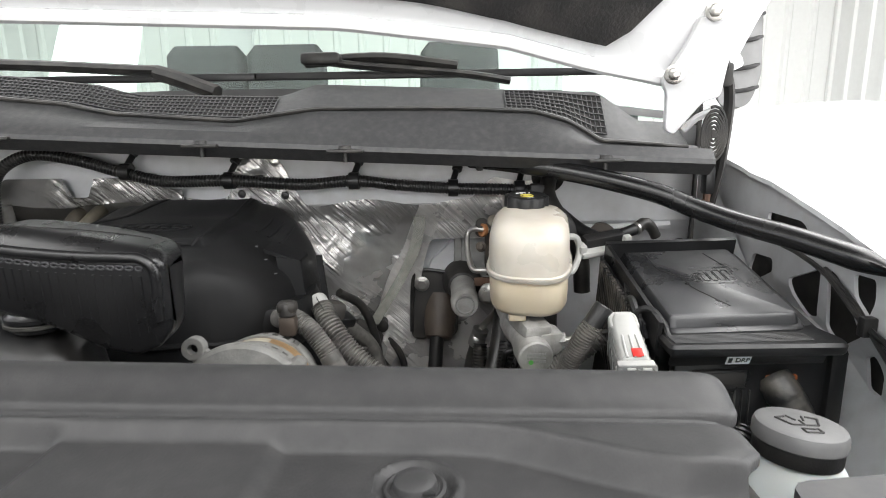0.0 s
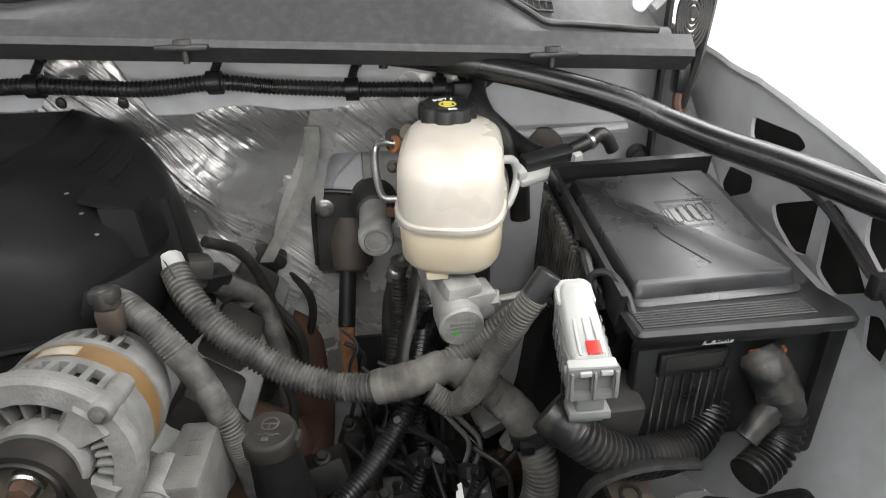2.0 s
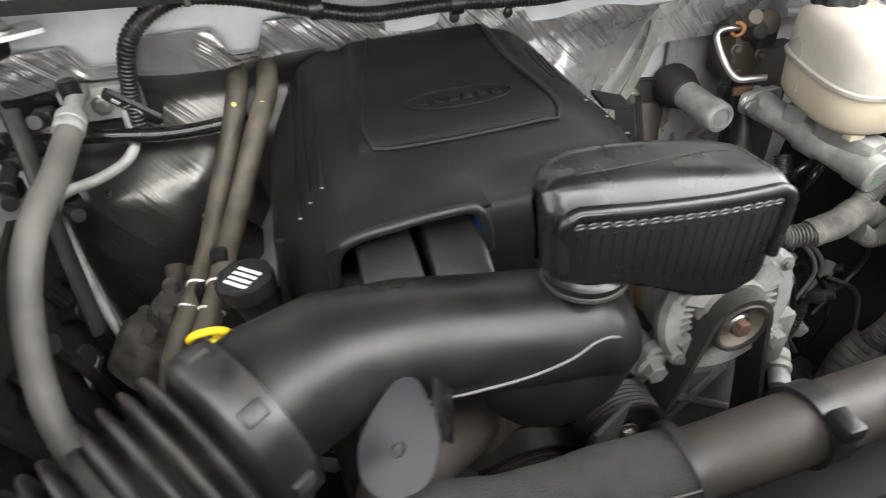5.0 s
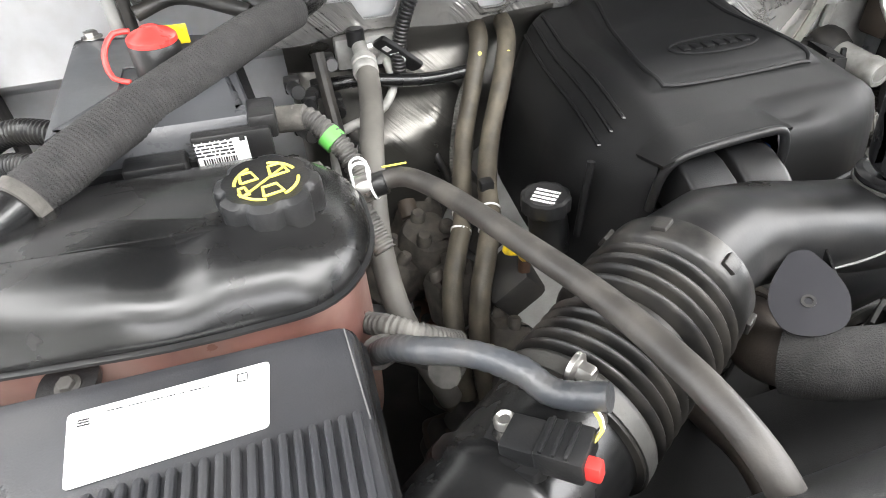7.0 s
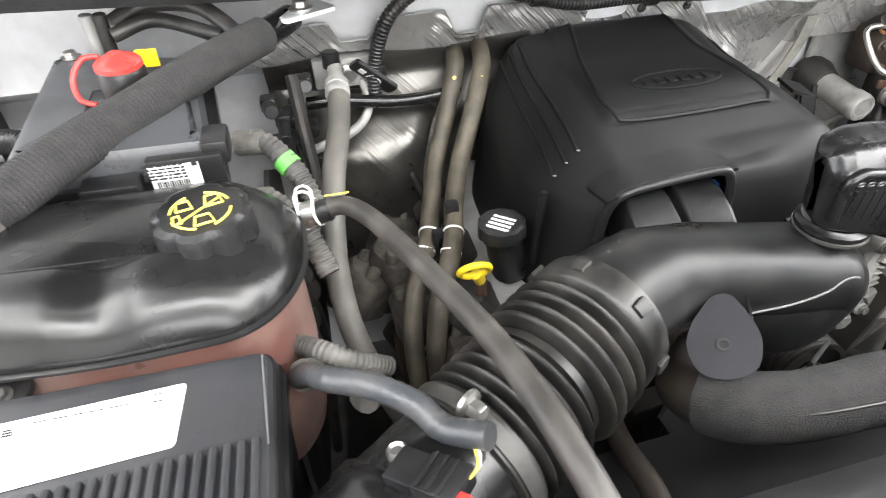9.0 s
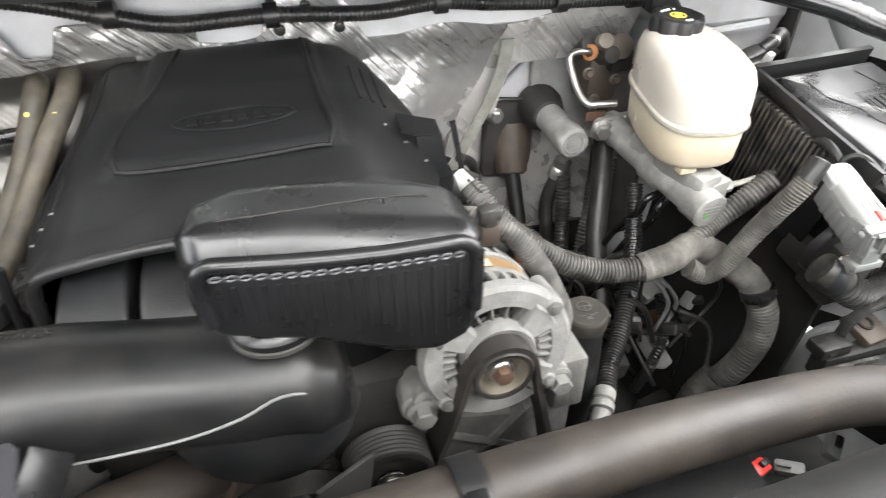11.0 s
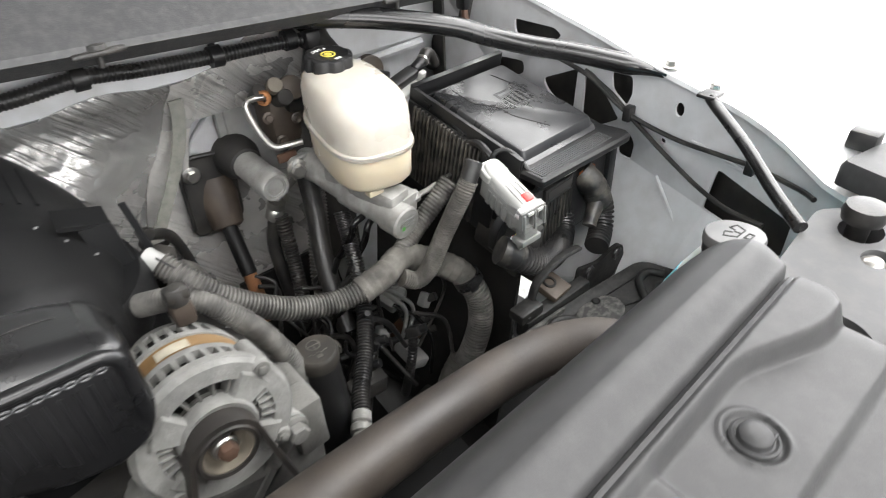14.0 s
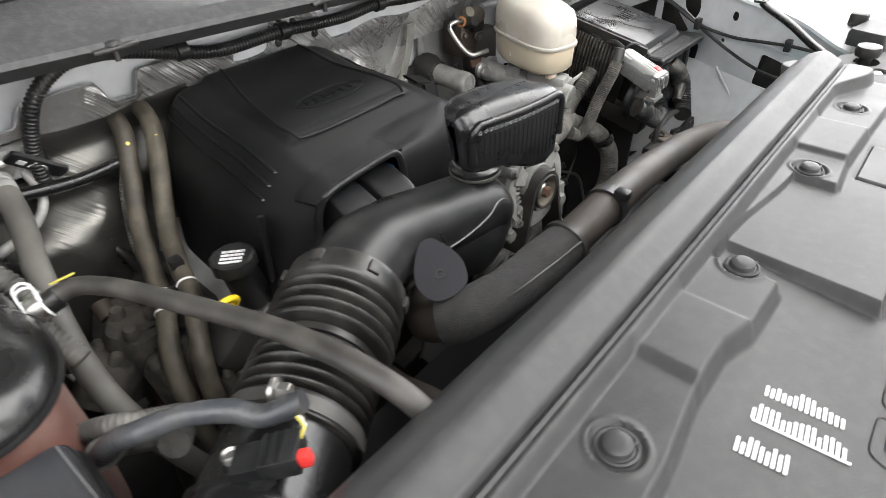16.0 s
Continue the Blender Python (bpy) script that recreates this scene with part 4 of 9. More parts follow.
def rad_edge(y):
    """Stepped driver's-side end of the cover."""
    e = 0.122 + 0.010 * sstep(0.188, 0.200, y) + 0.006 * sstep(0.222, 0.232, y)
    return e - 0.006 * math.exp(-((y - 0.2240) / 0.003) ** 2) - 0.012 * max(0.0, (y - 0.252) / 0.036) ** 2 + 0.06 * sstep(0.160, 0.140, y)


RAD_PINS = (-0.007, -0.192, -0.382, -0.578, -0.77)
cover = thing("radiator_cover", "matte charcoal plastic cover over the radiator, with raised pads", "cover", (-0.36, 0.05, 1.27))
ys = sorted(set(span(-0.20, 0.04, 8) + span(0.04, 0.155, 60) + span(0.155, 0.290, 125)))
xs = sorted(set(span(-0.98, -0.60, 40) + span(-0.60, 0.0, 290) + span(-0.39, -0.335, 60) + span(-0.22, -0.19, 24)))


def rad_pt(u, y):
    x = u if u <= 0 else u * rad_edge(y)
    return rad_at(x, y, rad_z(x, y))


part("panel", sheet(rad_pt, xs + span(0, 1, 90)[1:], ys, (0, 0, -0.004)), M_GREY, cover, sharp=50)
for x in RAD_PINS:
    m = Matrix.Translation(rad_at(x, 0.188, 1.2935))
    pin = part("push_pin", lathe([(0.0120, -0.002), (0.0120, 0.0004), (0.0108, 0.0010), (0.0095, 0.0002), (0.0086, 0.0004), (0.0080, 0.0034), (0.0066, 0.0046), (0.003, 0.0050), (0, 0.0050)], m, 32), M_GREY, cover)
    part("pin_core", box((0.004, -0.007, 0.0022), (0.008, 0.0012, 0.0016), 0.0004, m), M_BLACK, pin)
# embossed outline figures along the front, plain shapes
for k in range(8):
    x = -0.462 + 0.0425 * k
    for grow in (1.0, 0.5):
        ring = round_poly([V((-1, -1)), V((1, -1)), V((1, 1)), V((-1, 1))], 0.4, 4)
        lp = [(x + a * 0.0180 * grow + 0.004 * b, 0.066 + b * (0.020 - 0.014 * (1 - grow))) for a, b in ring]
        lp = [rad_at(a, b, rad_z(a, b) + 0.0003) for a, b in lp]
        lp.append(lp[0])
        part("embossed_outline", sweep(bmesh.new(), lp, [0.0007] * len(lp), 5), M_GREY, cover)
mt = frame3(rad_at(-0.497, 0.114, rad_z(-0.497, 0.114) + 0.0008), (0.18, -1, -0.10), (1, 0.18, -0.053))
rnd = random.Random(4)
for row, (y0, w, x00) in enumerate(((0.026, 0.046, 0.000), (0.004, 0.050, -0.002), (-0.024, 0.030, -0.016))):
    bm = bmesh.new()
    for k in range(int(w / 0.0031)):
        hgt = rnd.uniform(0.007, 0.014)
        box((x00 - w / 2 + k * 0.0031, y0 + hgt / 2, 0), (0.0019, hgt, 0.0005), 0, mt, bm)
    if row == 1:
        box((x00, y0 - 0.001, 0), (w, 0.0012, 0.0005), 0, mt, bm)
    tagged(part("printed_line", bm, M_PRINT, cover, "line of fine white print"), kind="stuff")

# radiator and fan shroud behind the cover
shroud = thing("fan_shroud", "black plastic radiator fan shroud with dusty top", "fan shroud", (-0.36, 0.32, 0.75))


def shroud_pt(u, v):
    x = -0.78 + 0.74 * u
    arch = 0.075 * math.sqrt(max(0.0, 1 - ((x + 0.34) / 0.40) ** 2))
    z = 1.078 + arch
    if v < 0.5:
        return V((x, 0.262 + 0.25 * v, z + 0.006 - 0.02 * (1 - 2 * v)))
    return V((x, 0.387 + 0.02 * (v - 0.5), z + 0.006 - (v - 0.5) * 0.5))


part("shell", sheet(shroud_pt, span(0, 1, 60), span(0, 1, 12), (0, -0.004, -0.003)), M_COVER, shroud, "dusty black shroud shell", 50)
part("radiator_core", box((-0.36, 0.262, 0.98), (1.05, 0.05, 0.5), 0.006), M_DARK, shroud, "dark radiator core")

# upper radiator hose with sleeve
hose = thing("radiator_hose", "thick brown-black rubber upper radiator hose with fabric sleeve", "hose", (-0.15, 0.36, 1.12))
RH = [(-0.395, 0.500, 1.105), (-0.425, 0.465, 1.135), (-0.462, 0.430, 1.165), (-0.486, 0.398, 1.190), (-0.478, 0.368, 1.207), (-0.440, 0.354, 1.212), (-0.34, 0.352, 1.212), (-0.26, 0.352, 1.219), (-0.16, 0.362, 1.208), (-0.06, 0.374, 1.186), (0.02, 0.378, 1.172), (0.075, 0.366, 1.167), (0.108, 0.338, 1.164), (0.118, 0.30, 1.150), (0.118, 0.272, 1.135)]
part("tube", tube(RH, 0.0205, 20), M_RUBBER, hose)
part("sleeve", tube([(-0.487, 0.380, 1.202), (-0.472, 0.364, 1.2085), (-0.435, 0.353, 1.212), (-0.385, 0.352, 1.212), (-0.335, 0.351, 1.214)], 0.0240, 20, wob=0.05), M_SLEEVE, hose, "charcoal fabric heat sleeve")
part("sleeve_seam", tube([(-0.480, 0.352, 1.214), (-0.440, 0.336, 1.227), (-0.385, 0.333, 1.227), (-0.338, 0.331, 1.228)], 0.0012, 6), M_HOSE, hose)
cl = part("clamp", lathe([(0.0215, -0.008), (0.0235, -0.008), (0.0235, 0.008), (0.0215, 0.008)], axis_matrix((-0.254, 0.3525, 1.2186), (-0.20, 0.357, 1.216)), 28), M_BLACK, hose, "black spring clamp")
part("clamp_tab", box((-0.254, 0.335, 1.240), (0.012, 0.016, 0.010), 0.002), M_BLACK, cl)
part("clamp", lathe([(0.0255, -0.003), (0.0265, -0.002), (0.0265, 0.003), (0.0255, 0.003)], axis_matrix((-0.334, 0.3515, 1.2135), (-0.28, 0.352, 1.219)), 28), M_HOSE, hose)

# water outlet the hose runs to
outlet = thing("water_outlet", "dull cast metal thermostat housing and outlet", "housing", (-0.40, 0.50, 1.05))
part("elbow", tube([(-0.410, 0.483, 1.118), (-0.385, 0.510, 1.095), (-0.36, 0.525, 1.082), (-0.34, 0.53, 1.08)], 0.026, 16), M_BROWN, outlet)
bm = box((-0.355, 0.535, 1.08), (0.07, 0.05, 0.07), 0.012)
hexbolt((-0.385, 0.51, 1.11), (0, -1, 0.1), 0.007, 0.008, bm)
hexbolt((-0.33, 0.51, 1.05), (0, -1, 0.1), 0.007, 0.008, bm)
part("body", bm, M_DARK, outlet)

# ---- engine block, mostly hidden ----
engine = thing("engine_block", "grimy dark engine block under the plastic cover", "engine", (-0.36, 0.74, 0.70))
part("block", box((-0.36, 0.78, 0.92), (0.34, 0.44, 0.40), 0.03), M_DARK, engine)
for sx in (-1, 1):
    m = pose(CX + 0.19 * sx, 0.77, 1.06, 0, 38 * sx, 0)
    head = part("valve_cover", box((0, 0, 0), (0.13, 0.42, 0.09), 0.02, m), M_ALUG, engine, "dirty grey valve cover")
    for k in range(4):
        part("coil_pack", box((0.01 * sx, -0.15 + 0.1 * k, 0.055), (0.05, 0.06, 0.05), 0.008, m), M_DARK, head)
        part("plug_lead", tube([m @ V((0.03 * sx, -0.15 + 0.1 * k, 0.06)), m @ V((0.10 * sx, -0.16 + 0.1 * k, 0.03)), m @ V((0.14 * sx, -0.16 + 0.1 * k, -0.06))], 0.006, 8, 0.01), M_HOSE, head)
part("front_case", box((-0.33, 0.545, 1.00), (0.34, 0.05, 0.26), 0.02), M_DARK, engine)
part("manifold_flange", box((-0.36, 0.60, 1.16), (0.26, 0.06, 0.05), 0.012), M_ALUG, engine)
for sx in (-1, 1):
    bm = bmesh.new()
    for k in range(4):
        tube([(CX + 0.22 * sx, 0.62 + 0.1 * k, 1.00), (CX + 0.27 * sx, 0.62 + 0.1 * k, 0.97), (CX + 0.28 * sx, 0.66 + 0.08 * k, 0.90)], 0.02, 10, 0.012, 1, bm)
    tube([(CX + 0.28 * sx, 0.58, 0.92), (CX + 0.285 * sx, 0.75, 0.90), (CX + 0.27 * sx, 0.95, 0.86)], 0.03, 12, 0.012, 1, bm)
    part("exhaust_manifold", bm, M_RUST, engine, "rusty brown exhaust manifold")
# accessory belt and pulleys
def pulley(m, r, w, material, name, parent, hub=0.3):
    p = [(r * hub, -w * 0.1), (r * hub, w * 0.35), (r * 0.80, w * 0.35), (r * 0.86, w * 0.5), (r, w * 0.5)]
    for k in range(6):
        a = w * 0.36 - w * 0.72 * k / 5
        p += [(r * 0.985, a + w * 0.05), (r * 0.945, a), (r * 0.985, a - w * 0.05)]
    p += [(r, -w * 0.5), (r * 0.6, -w * 0.5)]
    return part(name, lathe(p, m, 40), material, parent)


idler = pulley(axis_matrix((-0.281, 0.480, 1.070), (-0.281, 0.40, 1.070)), 0.037, 0.028, M_DARK, "idler_pulley", engine)
part("pulley_bolt", hexbolt((-0.281, 0.468, 1.070), (0, -1, 0), 0.008, 0.008), M_STEEL, idler)
tens = pulley(axis_matrix((-0.36, 0.485, 0.99), (-0.36, 0.40, 0.99)), 0.07, 0.03, M_DARK, "crank_pulley", engine)
pulley(axis_matrix((-0.125, 0.487, 0.93), (-0.125, 0.40, 0.93)), 0.06, 0.028, M_DARK, "pump_pulley", engine)
def belt(pts, w=0.022, t=0.0045, material=M_HOSE):
    """A flat belt run as one continuous strip."""
    line = smooth_path(pts, 0.008)
    loops = []
    for i, p in enumerate(line):
        d = (line[min(i + 1, len(line) - 1)] - line[max(i - 1, 0)]).normalized()
        n = d.cross(V((0, 1, 0))).normalized() * t / 2
        h = V((0, w / 2, 0))
        loops.append([p + n - h, p + n + h, p - n + h, p - n - h])
    return part("drive_belt", stack(loops), material, engine, "black ribbed drive belt")


AC, AR = V((-0.187, 0.490, 1.158)), 0.0268
belt([(-0.262, 0.490, 0.98), (-0.242, 0.490, 1.060), (-0.2235, 0.490, 1.120)] + [AC + V((AR * math.cos(a), 0, AR * math.sin(a))) for a in span(3.0, 0.1, 12)] + [(-0.153, 0.490, 1.12), (-0.138, 0.490, 1.05), (-0.125, 0.490, 0.96)], 0.033, 0.0045, M_DRUB)
belt([(-0.115, 0.490, 0.875), (-0.22, 0.490, 0.92), (-0.36, 0.490, 0.915), (-0.42, 0.490, 0.98)])
belt([(-0.262, 0.490, 1.055), (-0.31, 0.490, 1.045), (-0.36, 0.490, 1.064), (-0.46, 0.49, 1.04)])

# ---- alternator ----
M_ALT = mat("dusty_raw_casting", (0.190, 0.189, 0.180), 0.75, var=0.25, scale=60, bump=1.0, grain=420, dust=(0.105, 0.101, 0.090), dusty=0.55, tsc=55)
M_ALTD = mat("greasy_raw_casting", (0.125, 0.123, 0.115), 0.7, var=0.3, scale=50, bump=0.9, grain=380, dust=(0.085, 0.08, 0.07), dusty=0.5, tsc=35)
alt = thing("alternator", "dusty grey cast aluminium alternator with copper winding band", "alternator", (-0.187, 0.56, 1.05))
AM = frame3((-0.185, 0.503, 1.160), (-1, 0, 0), (0, 0.11, 1))
RB = 0.054


def cage(z0, z1, r0, r1, n, m, low, high):
    """Shell of a housing, with slots between ribs in the upper and lower arcs."""
    bm = bmesh.new()
    seg = n * 5

    def ring(cut, z):
        return [bm.verts.new(m @ V((cut * math.cos(2 * math.pi * k / seg), cut * math.sin(2 * math.pi * k / seg), z))) for k in range(seg)]

    def slotted(k):
        a = 360.0 * (k // 5 + 0.5) / n
        return k % 5 in (1, 2, 3) and any(abs((a - c + 180) % 360 - 180) < 43 for c in (90, 270))

    prof = [(r0, z0), (r0 + (r1 - r0) * 0.75, z0 + (z1 - z0) * low), (r1, z0 + (z1 - z0) * high), (r1, z1)]
    rings = [ring(r, z) for r, z in prof]
    inner = [ring(r - 0.007, z) for r, z in prof]
    for i in range(len(prof) - 1):
        for k in range(seg):
            if i == 1 and slotted(k):
                continue
            j = (k + 1) % seg
            bm.faces.new((rings[i][k], rings[i][j], rings[i + 1][j], rings[i + 1][k]))
            bm.faces.new((inner[i][k], inner[i + 1][k], inner[i + 1][j], inner[i][j]))
    for k in range(seg):
        j = (k + 1) % seg
        if slotted(k):
            for i in (1, 2):
                bm.faces.new((rings[i][k], rings[i][j], inner[i][j], inner[i][k]))
            if k % 5 == 1:
                bm.faces.new((rings[1][k], inner[1][k], inner[2][k], rings[2][k]))
            if k % 5 == 3:
                bm.faces.new((rings[1][j], inner[1][j], inner[2][j], rings[2][j]))
        for e in (0, -1):
            bm.faces.new((rings[e][k], rings[e][j], inner[e][j], inner[e][k]))
    return bm


def arm(ang, r0, r1, w0, w1, z0, z1):
    """A tapered web from the hub to the outer flange."""
    return prism([(r0, -w0), (r1, -w1), (r1 + 0.003, 0.0), (r1, w1), (r0, w0)], 0.002, [(z0, 0.001), (z0 - 0.002, 0.0), (z1 + 0.003, 0.0), (z1, 0.002)], AM @ Matrix.Rotation(radians(ang), 4, "Z"))


front = part("front_housing", cage(-0.007, 0.031, 0.0625, RB + 0.001, 30, AM, 0.26, 0.82), M_ALT, alt, "slotted grey front housing")
back = part("rear_housing", cage(0.098, 0.051, 0.042, RB + 0.001, 30, AM, 0.45, 0.88), M_ALT, alt, "slotted grey rear housing")
part("winding_band", lathe([(RB - 0.004, 0.029), (RB - 0.001, 0.031), (RB - 0.001, 0.051), (RB - 0.004, 0.053)], AM, 60), M_COPPER, alt, "copper-coloured winding band")
part("stator", lathe([(0, 0.006), (0.042, 0.008), (0.046, 0.030), (0.046, 0.088), (0.036, 0.094), (0, 0.094)], AM, 40), M_DARK, alt, "dark stator seen through the slots")
# lugs that clamp the two housings together beside the slots
for ang in (38, 142, 222, 318):
    m2 = AM @ Matrix.Rotation(radians(ang), 4, "Z") @ Matrix.Translation((0.0570, 0, 0))
    lug = part("clamp_lug", lathe([(0.0, -0.013), (0.0055, -0.013), (0.0080, -0.011), (0.0085, -0.004), (0.0075, 0.024), (0.0, 0.030)], m2, 16), M_ALT, front)
    part("lug_bolt", hexbolt(m2 @ V((0, 0, -0.013)), AM.to_3x3() @ V((0, 0, -1)), 0.0042, 0.004), M_ALTD, lug)
# front face: outer flange, four webs, bearing ring and fan
part("front_ring", lathe([(0.024, -0.016), (0.029, -0.018), (0.031, -0.013), (0.031, -0.004), (0.024, -0.004), (0.024, -0.016)], AM, 40), M_ALT, front)
part("front_ring", lathe([(0.0440, -0.0085), (0.0455, -0.0115), (0.0590, -0.0110), (0.0630, -0.0060), (0.0625, 0.0010), (0.0440, 0.0010), (0.0440, -0.0085)], AM, 56), M_ALT, front)
for ang in (38, 142, 222, 318):
    part("web", arm(ang, 0.024, 0.050, 0.0085, 0.0150, -0.003, -0.0140), M_ALT, front)
# upright vent fins between the webs
for side in (0, 180):
    for k in range(4):
        m2 = AM @ Matrix.Rotation(radians(side - 15 + 10 * k), 4, "Z")
        part("vent_fin", box((0.0415, 0, -0.006), (0.014, 0.0026, 0.010), 0.0008, m2), M_ALT, front)
fan_hub = part("cooling_fan", lathe([(0.0, 0.001), (0.028, 0.001), (0.028, 0.005), (0, 0.005)], AM, 28), M_ALTD, alt)
for k in range(20):
    m2 = AM @ Matrix.Rotation(2 * math.pi * k / 20, 4, "Z")
    part("fan_blade", box((0.0375, 0, -0.001), (0.015, 0.0022, 0.011), 0.0005, m2 @ pose(0, 0, 0, 0, 0, 14)), M_ALTD, fan_hub)
for at in ((-0.230, 1.217), (-0.243, 1.122)):
    q = AM.inverted() @ V((at[0], 0.505, at[1]))
    a, rr = math.atan2(q.y, q.x), math.hypot(q.x, q.y)
    hole = AM @ Matrix.Translation((rr * math.cos(a), rr * math.sin(a), 0))
    bm = lathe([(0.0050, -0.005), (0.0100, -0.005), (0.0108, -0.004), (0.0108, 0.005), (0.0100, 0.006), (0.0050, 0.006), (0.0050, -0.005)], hole, 22)
    prism([(0.048, -0.012), (rr - 0.006, -0.0075), (rr - 0.006, 0.0075), (0.048, 0.012)], 0.002, [(-0.004, 0.001), (-0.003, 0), (0.004, 0), (0.005, 0.001)], AM @ Matrix.Rotation(a, 4, "Z"), bm)
    ear = part("mounting_ear", bm, M_ALT, alt)
    part("ear_bore", lathe([(0.0050, 0.004), (0, 0.004)], hole, 16), M_VOID, ear)
PM = axis_matrix((-0.187, 0.490, 1.158), (-0.187, 0.40, 1.158))
prof = [(0.0, 0.0), (0.0195, 0.0), (0.0205, 0.0180), (0.0235, 0.0185), (0.0243, 0.0170)]
for k in range(6):
    prof += [(0.0240, 0.0130 - 0.005 * k), (0.0226, 0.0115 - 0.005 * k), (0.0240, 0.0100 - 0.005 * k)]
p = part("pulley", lathe(prof + [(0.0243, -0.0185), (0.014, -0.0185)], PM, 40), M_DRUB, alt, "dark grooved pulley")
part("pulley_face", lathe([(0.006, 0.0030), (0.0150, 0.0030), (0.0180, 0.0050), (0.0192, 0.0165), (0.0203, 0.0165), (0.0194, 0.0010), (0.006, 0.0010), (0.006, 0.0030)], PM, 36), M_CASTB, p, "dusty pale pulley cup")
part("nut_collar", lathe([(0.0105, 0.0030), (0.0105, 0.0120), (0.0090, 0.0135), (0.0, 0.0135)], PM, 28), M_STEEL, p)
part("shaft_nut", lathe([(0.0078, 0.0130), (0.0078, 0.0180), (0.0068, 0.0200), (0.0045, 0.0206), (0, 0.0206)], PM, 6), M_RUST, p, "rusty shaft nut")
bm = lathe([(0.004, 0), (0.009, 0.001), (0.009, 0.012), (0.006, 0.016), (0, 0.017)], axis_matrix((-0.163, 0.582, 1.222), (-0.165, 0.585, 1.30)), 16)
box((-0.163, 0.582, 1.232), (0.020, 0.016, 0.012), 0.004, None, bm)
part("terminal_base", box((-0.163, 0.582, 1.212), (0.018, 0.016, 0.022), 0.004), M_BROWN, alt, "brown battery terminal base")
part("terminal_boot", bm, M_HOSE, alt, "black rubber terminal boot")
part("rating_label", sheet(lambda u, v: AM @ V(((RB - 0.0003) * math.cos(u), (RB - 0.0003) * math.sin(u), v)), span(1.30, 1.80, 12), [0.035, 0.047]), mat("grubby_paper_label", (0.36, 0.33, 0.26), 0.7, var=0.2, scale=80, dust=(0.24, 0.20, 0.14), dusty=0.5, tsc=90), alt, "worn paper label")
part("tag", box((-0.126, 0.580, 1.186), (0.006, 0.002, 0.007), 0.0005, None), M_YPRINT, alt)

# alternator bracket with bolts
brk = thing("accessory_bracket", "grey cast aluminium accessory bracket with bolts", "bracket", (-0.17, 0.53, 0.98))
bm = prism([(-0.120, 1.122), (-0.098, 1.122), (-0.102, 0.99), (-0.16, 0.96), (-0.25, 0.98), (-0.265, 1.06), (-0.225, 1.075), (-0.15, 1.055), (-0.128, 1.075)], 0.008, [(0, 0.001), (0.003, 0), (0.03, 0), (0.033, 0.002)], frame3((0, 0.545, 0), (1, 0, 0), (0, 0, 1)))
box((-0.112, 0.534, 1.092), (0.030, 0.068, 0.062), 0.004, None, bm)
prism([(-0.150, 1.120), (-0.128, 1.123), (-0.128, 1.085), (-0.155, 1.085)], 0.003, [(0, 0.001), (0.002, 0), (0.012, 0)], frame3((0, 0.520, 0), (1, 0, 0), (0, 0, 1)), bm)
for a, b in (((-0.24, 0.515, 1.06), (-0.13, 0.515, 0.99)), ((-0.15, 0.515, 1.06), (-0.22, 0.515, 0.98))):
    rod(a, b, 0.007, 8, bm)
part("casting", bm, M_ALTD, brk)
for at, r in (((-0.129, 0.497, 1.112), 0.0095), ((-0.247, 0.497, 1.112), 0.010), ((-0.26, 0.50, 1.055), 0.010)):
    b = part("bolt", hexbolt(at, (0, -1, 0), r, 0.014, None, 1.35), M_ALTD, brk)
part("boss", rod((-0.129, 0.535, 1.112), (-0.129, 0.499, 1.112), 0.0135), M_ALT, brk)
part("boss", rod((-0.247, 0.535, 1.110), (-0.247, 0.499, 1.110), 0.017), M_ALT, brk)
part("printing", bars(frame3((-0.109, 0.545, 1.1235), (1, 0, 0), (0, 1, 0)), 2, 0.012, 0.03, 0.3, 7), M_ALTD, brk)

# ---- engine cover ----
ec = thing("engine_cover", "black grained plastic engine cover with raised centre panel", "engine cover", (-0.36, 0.72, 1.13))


def cover_top(x, y):
    z = 1.281 + 0.010 * sstep(0.58, 0.70, y) - 0.05 * sstep(-0.455, -0.53, x) ** 1.5 - 0.055 * sstep(-0.275, -0.165, x) ** 1.3
    z += 0.012 * sstep(0.76, 0.86, y) - 0.022 * sstep(0.85, 0.89, y)
    z -= 0.020 * sstep(0.60, 0.555, y) * sstep(-0.40, -0.34, x)
    # raised centre panel
    side_l = -0.452 + 0.10 * (y - 0.63)
    side_r = -0.268 - 0.02 * (y - 0.63)
    pan = sstep(side_l - 0.007, side_l + 0.005, x) * sstep(side_r + 0.006, side_r - 0.006, x) * sstep(0.632, 0.645, y)
    z += 0.007 * pan
    # ramp down to the front left
    z -= 0.008 * sstep(0.63, 0.56, y) * sstep(-0.40, -0.46, x)
    return z


EP = [(-0.512, 0.575), (-0.488, 0.552), (-0.385, 0.545), (-0.262, 0.565), (-0.205, 0.605), (-0.168, 0.72), (-0.178, 0.82), (-0.24, 0.878), (-0.45, 0.885), (-0.528, 0.83), (-0.535, 0.66)]
loop = round_poly([V(p) for p in EP], [0.02, 0.02, 0.01, 0.05, 0.07, 0.08, 0.08, 0.05, 0.06, 0.06, 0.05], 6)
CEN = V((-0.36, 0.71))
rings = []
for d, drop in ((-0.022, 0.165), (-0.014, 0.10), (-0.006, 0.045), (-0.001, 0.018), (0.004, 0.006), (0.010, 0.0015), (0.018, 0.0)):
    lp = inset(loop, d)
    rings.append([V((p[0], p[1], cover_top(p[0], p[1]) - drop)) for p in lp])
base_in = inset(loop, 0.018)
